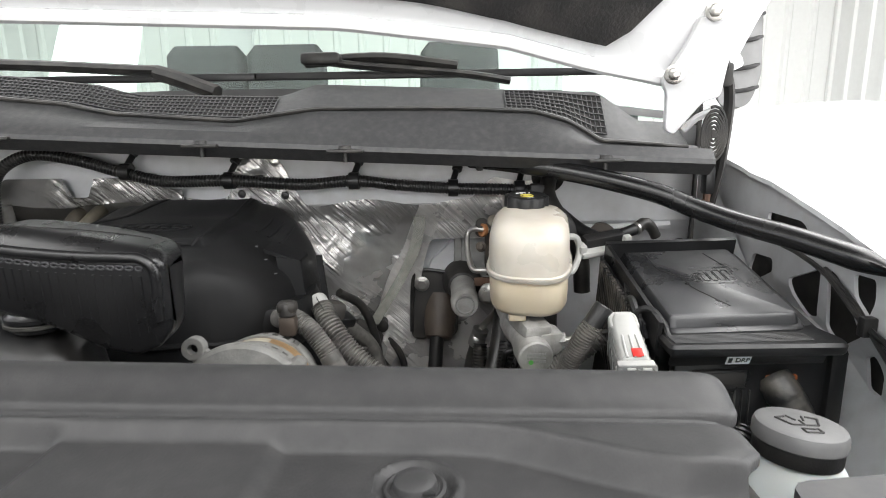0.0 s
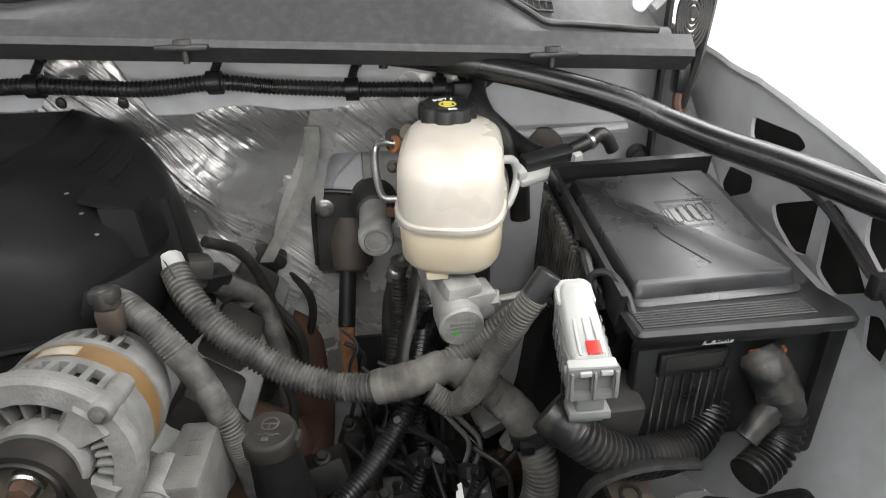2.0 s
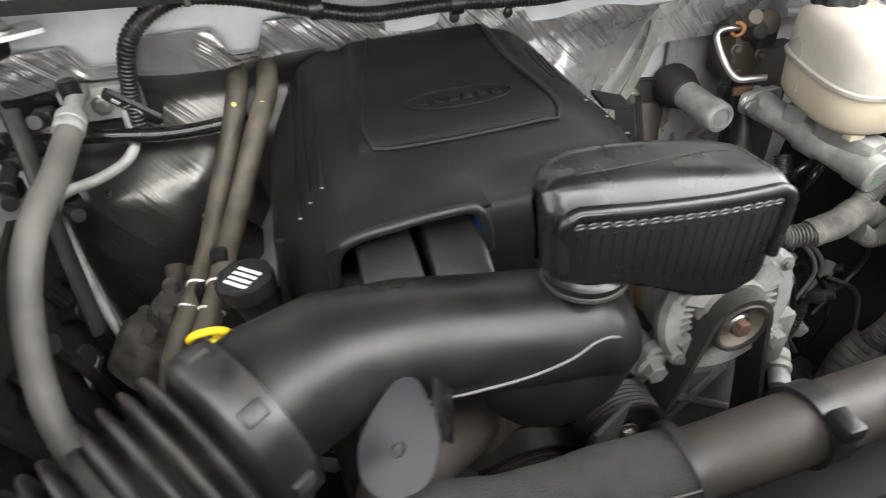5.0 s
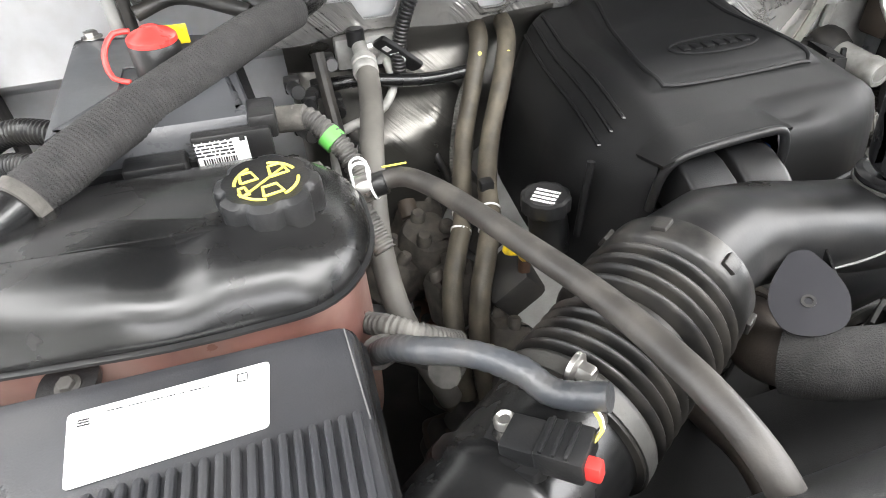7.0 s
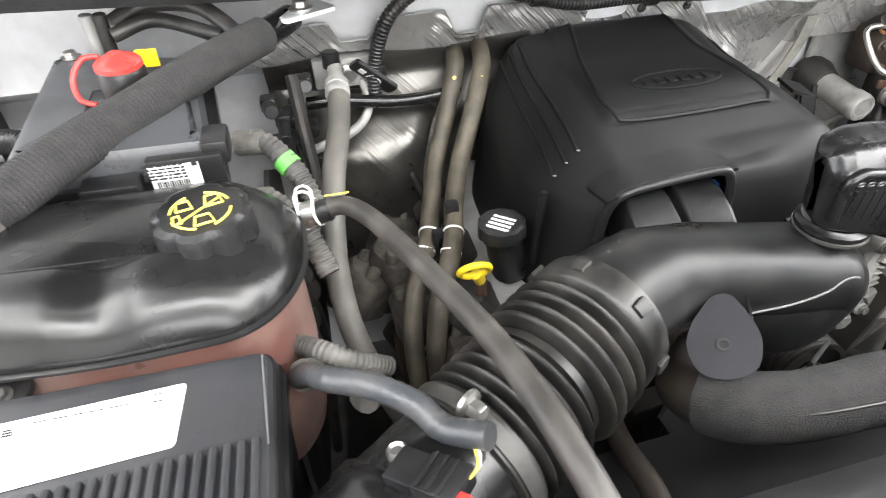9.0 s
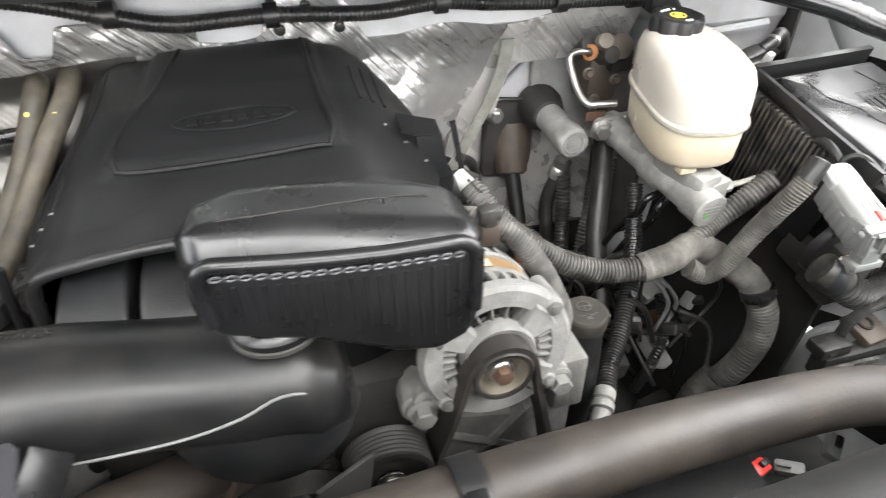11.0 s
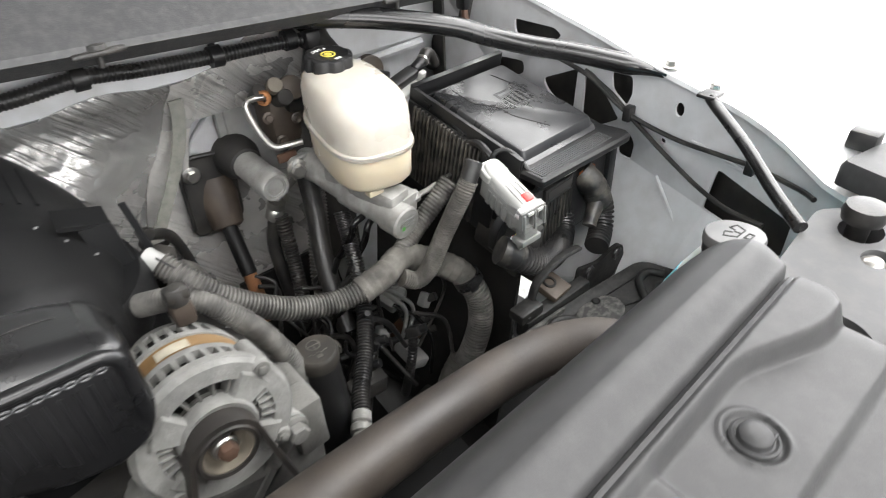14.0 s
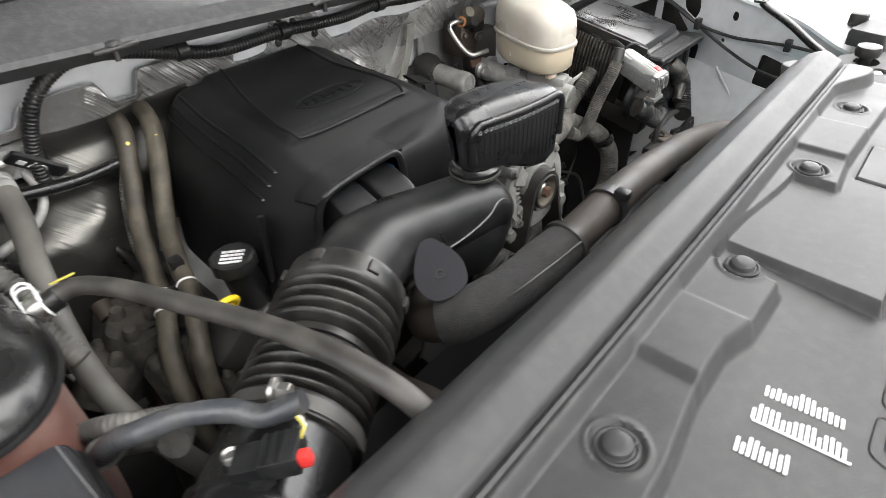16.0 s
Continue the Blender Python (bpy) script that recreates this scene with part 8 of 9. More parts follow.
for k in range(16):
    p = V((rnd.uniform(-0.06, 0.16), rnd.uniform(0.60, 0.86), rnd.uniform(0.80, 0.95)))
    bm = box((0, 0, 0), (rnd.uniform(0.02, 0.06), rnd.uniform(0.02, 0.06), rnd.uniform(0.02, 0.05)), 0.005, Matrix.Translation(p) @ pose(0, 0, 0, rnd.uniform(-30, 30), rnd.uniform(-30, 30), rnd.uniform(0, 180)))
    hexbolt(p + V((0, -0.01, 0.03)), (0, -0.3, 1), 0.006, 0.008, bm)
    part("fitting", bm, (M_DARK, M_DARK, M_ALUG, M_RUST)[k % 4] if k % 3 else M_DARK, low)
for k in range(9):
    a = V((rnd.uniform(-0.03, 0.05), rnd.uniform(0.70, 0.84), rnd.uniform(0.95, 1.04)))
    b = a + V((rnd.uniform(-0.02, 0.06), rnd.uniform(-0.06, 0.02), -0.05))
    c = b + V((rnd.uniform(-0.03, 0.05), rnd.uniform(-0.08, 0.0), -0.09))
    clutter("wire", "thin black wire low in the bay", "wire", [a, (a + b) / 2 + V((0.015, 0, 0.01)), b, c], rnd.uniform(0.0022, 0.004), M_HOSE)
for k in range(2):
    clutter("wire", "pale grey wire with dashed covering", "wire", [(0.075 + 0.008 * k, 0.66, 1.045), (0.095 + 0.01 * k, 0.655, 1.02), (0.112 + 0.012 * k, 0.66, 0.985), (0.105 + 0.012 * k, 0.665, 0.94)], 0.0028, M_GCON)
clutter("bare_pipe", "thin grey steel pipe across the bay", "pipe", [(0.02, 0.70, 0.93), (0.07, 0.69, 0.925), (0.12, 0.67, 0.93), (0.16, 0.66, 0.925)], 0.005, M_DARK)
rnd = random.Random(77)
for k in range(12):
    a = V((rnd.uniform(0.0, 0.13), rnd.uniform(0.62, 0.80), rnd.uniform(0.97, 1.06)))
    b = a + V((rnd.uniform(-0.05, 0.05), rnd.uniform(-0.05, 0.03), -0.06))
    c = b + V((rnd.uniform(-0.06, 0.06), rnd.uniform(-0.05, 0.05), -0.07))
    clutter("wire", "thin glossy black wire low in the bay", "wire", [a, a.lerp(b, 0.5) + V((rnd.uniform(-0.02, 0.02), 0, 0.012)), b, c], rnd.uniform(0.002, 0.0055), (M_GLOSS, M_HOSE, M_LOOM)[k % 3])
for k in range(2):
    a = V((0.060 + 0.06 * k, 0.70 - 0.012 * k, 1.00 - 0.02 * k))
    clutter("wire_sleeve", "black corrugated sleeve among the wires", "conduit", [a, a + V((0.004, -0.02, -0.05)), a + V((-0.012, -0.03, -0.10)), a + V((-0.02, -0.02, -0.16))], 0.0075, M_LOOM, True)
for k in range(6):
    p = V((0.03 + 0.026 * k, 0.64 + 0.02 * (k % 3), 0.955 + 0.012 * (k % 2)))
    plug = thing("plug", "small black and grey plug low in the bay", "connector", p, "plugs low in the bay")
    part("shell", box((0, 0, 0), (0.022, 0.016, 0.014), 0.003, Matrix.Translation(p) @ pose(0, 0, 0, 20, 10 * k, 40 * k)), (M_DARK, M_BLACK, M_GCON)[k % 3], plug)
    part("collar", rod(p, p + V((0.012, -0.012, 0.008)), 0.006, 12), M_BLACK, plug)
# Added black panels keep the depth beside the steering gear dark.
bay = thing("bay_side_blackout", "added black panel beside the steering gear", "liner", (0.16, 0.70, 0.75))
part("panel", sheet(lambda u, v: V((0.185 + 0.05 * v + 0.01 * math.sin(u * 9), 0.56 + 0.34 * u, 0.72 + 0.40 * v)), span(0, 1, 12), span(0, 1, 8), (0.006, 0, 0)), M_VOID, bay)
part("panel", sheet(lambda u, v: V((-0.02 + 0.22 * u, 0.90 + 0.01 * v, 0.74 + 0.22 * v)), span(0, 1, 6), span(0, 1, 5), (0, 0.006, 0)), M_VOID, bay)
# wiring at the radiator's end
rnd = random.Random(5)
for k in range(12):
    p = V((0.010 + 0.014 * k, 0.425 - 0.028 * (k % 3), 0.985 + 0.018 * (k % 2)))
    cn = thing("connector", "small pale clipped connector below the radiator hose", "connector", p, "connectors below the radiator hose")
    m = Matrix.Translation(p) @ pose(0, 0, 0, rnd.uniform(-30, 30), rnd.uniform(-20, 20), rnd.uniform(0, 180))
    stuff = (M_ALUG, M_WCON, M_DARK, M_RED if k == 3 else M_GCON, M_STEEL, M_BLACK)[k % 6]
    part("shell", box((0, 0, 0), (0.026, 0.014, 0.012), 0.003, m), stuff, cn)
    part("latch", box((0.004, 0, 0.008), (0.012, 0.006, 0.004), 0.001, m), M_BLACK if k % 2 else stuff, cn)
ir = thing("ignition_coil_harness", "dark plug connectors beside the engine cover", "connector", (-0.13, 0.72, 1.1))
for k in range(5):
    p = V((-0.145 + 0.008 * k, 0.715 + 0.018 * k, 1.185 - 0.022 * k))
    bm = box((0, 0, 0), (0.030, 0.026, 0.022), 0.005, Matrix.Translation(p) @ pose(0, 0, 0, 20 * k, 15, 30 + 20 * k))
    part("plug", bm, (M_DARK, M_BLACK, M_DARK, M_LOOMD, M_DARK)[k], ir)
part("cable", tube([(-0.155, 0.71, 1.18), (-0.13, 0.74, 1.15), (-0.105, 0.77, 1.11), (-0.09, 0.76, 1.05), (-0.085, 0.74, 0.99)], 0.011, 12, wob=0.1), M_LOOMD, ir)
part("cable", tube([(-0.14, 0.74, 1.20), (-0.115, 0.77, 1.17), (-0.10, 0.79, 1.11), (-0.095, 0.79, 1.04)], 0.006, 10), M_HOSE, ir)


# ---- coolant surge tank ----
ct = thing("coolant_tank", "black-topped coolant tank with translucent pink lower half", "coolant tank", (-0.87, 0.50, 1.15))
CP = [(-0.995, 0.440), (-0.86, 0.4275), (-0.775, 0.432), (-0.748, 0.475), (-0.748, 0.545), (-0.785, 0.575), (-0.90, 0.578), (-1.0, 0.565)]


def tank_warp(p):
    if p.z > 1.301:
        f = (p.z - 1.301) / 0.034
        bump = 0.0030 * math.sin((p.x + 0.985) * 86) * math.exp(-((p.y - 0.450) / 0.07) ** 2)
        flute = 0.0018 * f * math.sin((p.x + 0.985) * 86) * sstep(0.475, 0.435, p.y) * (1 - 0.4 * f)
        return V((p.x, p.y - flute, p.z + f * (bump - 0.06 * max(0, 0.47 - p.y) - 0.02 * sstep(-0.80, -0.75, p.x) * 0.4)))
    return p


part("lower_tank", prism(CP, 0.03, [(1.12, 0.02), (1.14, 0.006), (1.20, 0.003), (1.299, 0.004)], None, None, 6), M_PINK, ct, "pinkish translucent lower tank", 60)
top = part("upper_shell", prism(CP, 0.03, [(1.2985, -0.003), (1.3015, -0.004), (1.305, -0.003), (1.313, 0.0), (1.321, 0.005), (1.3275, 0.012), (1.3315, 0.021), (1.3335, 0.031), (1.3343, 0.042)], None, None, 6, tank_warp), M_GLOSS, ct, "smooth black upper shell", 60)
tm = pose(-0.800, 0.495, 1.320, 4, 0, 15)
part("neck", lathe([(0.024, -0.012), (0.024, 0.004)], tm, 24), M_BLACK, ct)
cap = part("pressure_cap", knob(tm, 0.0315, 0.029, 8, 0.14, dome=0.05), M_BLACK, ct, "black lobed cap with yellow warning print")
bm = bmesh.new()
for a0, a1 in ((0.25, 1.25), (1.9, 2.9), (3.4, 4.4), (5.0, 6.0)):
    line = [tm @ V((0.0185 * math.cos(a), 0.0185 * math.sin(a), 0.0280)) for a in span(a0, a1, 10)]
    sweep(bm, line, [0.0011] * len(line), 5)
for c, w, hh in (((-0.009, 0.009), 0.010, 0.009), ((0.009, 0.008), 0.011, 0.011), ((0.0, -0.010), 0.012, 0.009), ((-0.015, -0.004), 0.005, 0.008)):
    lp = [tm @ V((c[0] + w / 2 * q.x, c[1] + hh / 2 * q.y, 0.0280)) for q in (V((-1, -1)), V((1, -1)), V((0.7, 1)), V((-0.7, 1)), V((-1, -1)))]
    sweep(bm, lp, [0.0010] * len(lp), 5)
box((0, 0.001, 0.0280), (0.036, 0.0012, 0.001), 0, tm @ pose(0, 0, 0, 0, 0, 30), bm)
part("warning_print", bm, M_YPRINT, cap)
part("outlet", rod((-0.752, 0.553, 1.290), (-0.722, 0.548, 1.298), 0.009, 16), M_BLACK, ct)
part("mount_tab", prism([(-0.935, 0.415), (-0.905, 0.415), (-0.905, 0.44), (-0.935, 0.44)], 0.01, [(1.283, 0), (1.288, 0)]), M_BLACK, ct)
part("mount_bolt", hexbolt((-0.919, 0.424, 1.288), (0, -0.2, 1), 0.0045, 0.005), M_DARK, ct)
part("seam_flange", prism(CP, 0.03, [(1.2965, -0.004), (1.2972, -0.0065), (1.2992, -0.0065), (1.3000, -0.004)], None, None, 6), M_BLACK, ct)

ch = thing("coolant_hose", "brown-black rubber coolant hose with white spring clamp", "hose", (-0.66, 0.44, 1.15))
part("tube", tube([(-0.735, 0.550, 1.295), (-0.712, 0.544, 1.302), (-0.694, 0.515, 1.306), (-0.677, 0.467, 1.311), (-0.661, 0.417, 1.316), (-0.648, 0.372, 1.321), (-0.640, 0.330, 1.326), (-0.634, 0.292, 1.327), (-0.627, 0.262, 1.316), (-0.620, 0.246, 1.290), (-0.615, 0.240, 1.250), (-0.612, 0.238, 1.20)], 0.0074, 18), mat("grey_brown_rubber", (0.034, 0.031, 0.028), 0.5, var=0.25, scale=40, bump=0.3, grain=300, dust=(0.11, 0.10, 0.085), dusty=0.35, tsc=40), ch)
cl = part("spring_clamp", lathe([(0.0098, -0.007), (0.0106, -0.007), (0.0106, 0.007), (0.0098, 0.007)], axis_matrix((-0.738, 0.551, 1.294), (-0.700, 0.545, 1.305)), 26), M_STEEL, ch, "plated spring clamp with white edges")
CLM = axis_matrix((-0.738, 0.551, 1.294), (-0.700, 0.545, 1.305))
for z in (-0.006, 0.006):
    part("clamp_edge", lathe([(0.0105, z - 0.0008), (0.0112, z - 0.0008), (0.0112, z + 0.0008), (0.0105, z + 0.0008)], CLM, 26), M_PRINT, cl)
part("clamp_ear", tube([(-0.747, 0.545, 1.303), (-0.747, 0.544, 1.316), (-0.741, 0.543, 1.320), (-0.735, 0.543, 1.316), (-0.735, 0.543, 1.304)], 0.0011, 6, 0.003), M_PRINT, cl)
part("clamp_ear", tube([(-0.747, 0.557, 1.303), (-0.746, 0.556, 1.314), (-0.740, 0.556, 1.317), (-0.735, 0.555, 1.313), (-0.735, 0.555, 1.304)], 0.0011, 6, 0.003), M_PRINT, cl)
part("hose_print", box((-0.716, 0.5445, 1.3125), (0.018, 0.0012, 0.001), 0, None), M_YPRINT, ch)
part("second_hose", tube([(-0.53, 0.42, 1.14), (-0.54, 0.38, 1.16), (-0.545, 0.33, 1.18), (-0.55, 0.28, 1.17)], 0.009, 14), M_RUBBER, ch)

# ---- air filter box ----
af = thing("air_filter_box", "black plastic air filter box with ribbed lid and white label", "air filter box", (-0.87, 0.33, 1.10))
AFM = frame3((-0.865, 0.425, 1.290), (1, 0.0, 0.0), (0, 1, 0.03))
part("lower_box", prism([(-0.125, -0.24), (0.098, -0.24), (0.098, 0.0), (-0.125, 0.0)], 0.015, [(-0.17, 0.01), (-0.03, 0.0), (-0.025, -0.004), (-0.018, -0.004)], AFM), M_BLACK, af)
lid = part("lid", prism([(-0.105, -0.235), (0.100, -0.235), (0.097, -0.002), (-0.105, -0.002)], 0.012, [(-0.03, -0.003), (-0.012, 0.0), (-0.004, 0.001), (-0.001, 0.003), (0.0, 0.007)], AFM), M_GREY, af)
part("lid_edge", prism([(-0.121, -0.236), (0.101, -0.236), (0.099, 0.001), (-0.121, 0.001)], 0.014, [(-0.030, 0.002), (-0.012, 0.0), (-0.0065, 0.0015), (-0.0055, 0.004)], AFM), M_BLACK, lid)
lid.data.materials[0] = mat("charcoal_filter_lid", (0.028, 0.0290, 0.0325), 0.36, bump=0.25, grain=900, dust=DUST, dusty=0.05, tsc=25)
for k in range(26):
    x = -0.088 + 0.0071 * k
    y1 = -0.077 + 0.10 * (x - 0.09) * 0.55 + 0.012
    part("lid_rib", box((x, (y1 - 0.228) / 2, 0.0015), (0.0044, y1 + 0.228, 0.0055), 0.0016, AFM), lid.data.materials[0], lid)
part("lid_scratch", sheet(lambda u, v: AFM @ V((0.091 + 0.004 * u, -0.008 - 0.062 * u + 0.0 * v, 0.0006 + 0.0004 * v)), span(0, 1, 4), [0, 1], (0.0008, 0, 0)), M_WORN, lid)
LM = AFM @ pose(0, 0, 0.0006)
lab = part("label", prism([(-0.049, -0.023), (0.050, -0.019), (0.048, -0.060), (-0.043, -0.066)], 0.003, [(0, 0), (0.0006, 0)], LM), M_LABEL, af, "blank white sticker with faint print")
bm = bmesh.new()
sq = [LM @ V((0.036 + 0.0025 * a, -0.026 + 0.0025 * b, 0.0009)) for a, b in ((-1, -1), (1, -1), (1, 1), (-1, 1), (-1, -1))]
sweep(bm, sq, [0.0004] * 5, 4)
bars(LM @ Matrix.Translation((-0.040, -0.030, 0.0009)), 3, 0.006, 0.005, 0.5, 3, bm, 0.0003)
bars(LM @ Matrix.Translation((-0.005, -0.0265, 0.0008)), 1, 0.05, 0.0008, 0.3, 6, bm, 0.0002)
part("label_print", bm, M_INK, lab)
part("outlet", lathe([(0.052, 0), (0.050, 0.03), (0.049, 0.05)], axis_matrix((-0.80, 0.215, 1.228), A1), 36), M_BLACK, af)
M_CABLE = mat("taped_shiny_cable", (0.035, 0.038, 0.043), 0.32, bump=0.4, grain=300, dust=DUST, dusty=0.2, tsc=60)
hw = thing("sensor_cable", "taped black cable to the airflow sensor", "cable", (-0.70, 0.38, 1.22))
part("cable", wrapped([(-0.758, 0.425, 1.255), (-0.748, 0.408, 1.275), (-0.735, 0.388, 1.290), (-0.712, 0.372, 1.296), (-0.692, 0.357, 1.293), (-0.680, 0.342, 1.289), SM @ V((0.034, 0.026, 0.020))], 0.0074, 0.006), M_CABLE, hw)
part("loose_end", tube([(-0.757, 0.430, 1.25), (-0.744, 0.445, 1.235), (-0.722, 0.44, 1.225), (-0.712, 0.425, 1.232), (-0.72, 0.41, 1.24)], 0.0105, 12, wob=0.1), M_LOOMD, hw)
part("loop", ribbed([(-0.762, 0.47, 1.24), (-0.745, 0.45, 1.25), (-0.725, 0.44, 1.245), (-0.70, 0.45, 1.22)], 0.008, 0.004, 0.12, 10), M_LOOMD, hw)

# ---- secondary fuse block with jump post ----
jb = thing("junction_box", "dark grey junction box with red jump-start cap", "junction box", (-0.87, 0.67, 1.25))
JM = frame3((-0.945, 0.588, 1.354), (0.99, 0.02, -0.03), (-0.06, 0.98, 0.06))
jl = part("lid", prism([(0, 0), (0.142, 0), (0.120, 0.165), (-0.008, 0.185)], 0.008, [(-0.05, 0.0), (-0.012, 0.0), (-0.004, 0.003), (0.0, 0.012)], JM), mat("worn_grey_lid", (0.040, 0.042, 0.046), 0.36, dust=(0.12, 0.12, 0.12), dusty=0.25, bump=0.2, grain=700), jb, "worn grey lid")
bm = bmesh.new()
sq = [JM @ V(p) for p in ((0.045, 0.06, 0.0005), (0.078, 0.062, 0.0005), (0.075, 0.10, 0.0005), (0.045, 0.10, 0.0005), (0.045, 0.06, 0.0005))]
sweep(bm, sq, [0.0009] * 5, 5)
sweep(bm, [JM @ V((0.014, 0.003, -0.002)), JM @ V((0.010, 0.175, -0.002))], [0.002, 0.002], 6)
part("lid_relief", bm, jl.data.materials[0], jl)
part("base", prism([(-0.006, -0.006), (0.150, -0.006), (0.130, 0.175), (-0.014, 0.192)], 0.006, [(-0.11, 0.01), (-0.05, 0.0), (-0.03, 0.0)], JM), M_BLACK, jb)
bm = box((0.122, -0.004, -0.026), (0.055, 0.010, 0.032), 0.002, JM)
box((0.068, -0.010, -0.036), (0.042, 0.02, 0.03), 0.003, JM, bm)
box((0.145, 0.01, -0.012), (0.02, 0.03, 0.02), 0.003, JM, bm)
part("side_module", bm, M_BLACK, jb)
jlab = part("label", box((0.114, -0.0095, -0.024), (0.036, 0.0008, 0.020), 0, JM), M_LABEL, jb, "white label with small print")
bm = bars(JM @ pose(0.107, -0.0101, -0.0185, 90, 0, 0), 5, 0.030, 0.014, 0.55, 12, None, 0.0004)
for k in range(14):
    box((0.100 + 0.0017 * k, -0.0101, -0.030), (0.0008 + 0.0005 * (k % 3 == 0), 0.0004, 0.005), 0, JM, bm)
box((0.129, -0.0101, -0.0145), (0.004, 0.0004, 0.004), 0, JM, bm)
part("label_print", bm, M_INK, jlab)
rm = JM @ Matrix.Translation((0.076, 0.085, -0.002))
post = part("post_base", lathe([(0.0190, -0.002), (0.0190, 0.024), (0.0175, 0.027)], rm, 30), M_BLACK, jb)
part("red_cap", lathe([(0.0165, 0.026), (0.0185, 0.0275), (0.0182, 0.031), (0.0155, 0.0335), (0.010, 0.0350), (0.006, 0.0385), (0.003, 0.039), (0, 0.039)], rm, 30), M_RED, jb, "red jump-start post cap")
part("cap_strap", tube([rm @ V(p) for p in ((-0.016, 0.012, 0.032), (-0.028, 0.010, 0.032), (-0.036, -0.002, 0.022), (-0.034, -0.012, 0.008), (-0.022, -0.016, 0.004))], 0.0022, 8), M_RED, jb)
part("yellow_tag", box((0.088, 0.13, 0.012), (0.018, 0.003, 0.016), 0.001, JM), M_YELLOW, jb)
part("lid_screw", hexbolt(JM @ V((0.012, 0.178, 0.0)), (0, 0, 1), 0.006, 0.006), M_STEEL, jb)
part("cable", tube([JM @ V((0.05, 0.20, 0.02)), JM @ V((0.08, 0.215, 0.03)), JM @ V((0.13, 0.20, 0.03)), JM @ V((0.17, 0.16, 0.01))], 0.008, 12), M_HOSE, jb)
part("cable", tube([JM @ V((0.05, 0.19, 0.012)), JM @ V((0.09, 0.20, 0.02)), JM @ V((0.15, 0.17, 0.01))], 0.007, 12), M_HOSE, jb)
for k in range(2):
    part("tall_post", rod(JM @ V((0.03 + 0.012 * k, 0.20, -0.03)), JM @ V((0.03 + 0.012 * k, 0.20, 0.03)), 0.006, 12), M_ALUG if k == 0 else M_DARK, jb)
for k, z in enumerate((0.0, -0.02, -0.045)):
    clutter("battery_cable", "thick black taped cable to the junction box", "cable", [(-1.12, 0.80 - 0.03 * k, 1.24 + z), (-1.06, 0.80 - 0.03 * k, 1.275 + z), (-1.0, 0.77 - 0.04 * k, 1.28 + z), (-0.945, 0.75 - 0.05 * k, 1.265 + z)], 0.0130, M_LOOM, True)
clutter("battery_cable", "thick black taped cable to the junction box", "cable", [(-1.04, 0.72, 1.20), (-1.01, 0.70, 1.23), (-0.97, 0.69, 1.22), (-0.95, 0.70, 1.17)], 0.016, M_LOOM, True)
for k, (c, g) in enumerate((((-0.792, 0.645, 1.315), 1), ((-0.790, 0.590, 1.290), 0))):
    pts = [V(c), V(c) + V((0.022, -0.008, 0.002)), V(c) + V((0.045, -0.030, -0.018)), V(c) + V((0.058, -0.055, -0.045))]
    w = clutter("cable_branch", "dusty taped cable branch beside the coolant tank", "cable", pts, 0.0095, M_LOOMD, True)
    part("cable_tape", tube([pts[0], pts[1]], 0.011, 12, wob=0.1), M_TAPE, w)
    if g:
        part("green_band", tube([V(c) + V((0.036, -0.021, -0.010)), V(c) + V((0.042, -0.027, -0.016))], 0.0106, 14), M_GREEN, w, "bright green tape band")

# brace bar with fabric sleeve
pb = thing("brace_bar", "satin black cross brace wrapped in charcoal fabric sleeve", "brace", (-0.88, 0.60, 1.30))
PBP = [(-0.735, 0.815, 1.364), (-0.762, 0.762, 1.366), (-0.806, 0.700, 1.366), (-0.858, 0.632, 1.360), (-0.905, 0.580, 1.352), (-0.946, 0.532, 1.340), (-0.985, 0.490, 1.328), (-1.03, 0.45, 1.312)]
part("bar", tube(PBP, 0.0135, 16), M_GLOSS, pb)
part("sleeve", ribbed(PBP[1:6], 0.0172, 0.0034, 0.035, 24), M_SLEEVE, pb, "worn charcoal fabric sleeve")
part("sleeve_hem", tube([(-0.942, 0.537, 1.3415), (-0.947, 0.531, 1.3398)], 0.0177, 20), M_TAPE, pb)
part("sleeve_seam", tube([V(p) + V((0.009, -0.0055, 0.0105)) for p in PBP[1:6]], 0.0012, 6), M_TAPE, pb)
part("end_plate", prism([(-0.03, -0.02), (0.03, -0.02), (0.03, 0.02), (-0.03, 0.02)], 0.006, [(0, 0), (0.004, 0)], pose(-0.722, 0.80, 1.372, 0, 0, 30)), M_WHITE, pb)
part("plate_bolt", hexbolt((-0.722, 0.80, 1.376), (0, 0, 1), 0.008, 0.009), M_STEEL, pb)

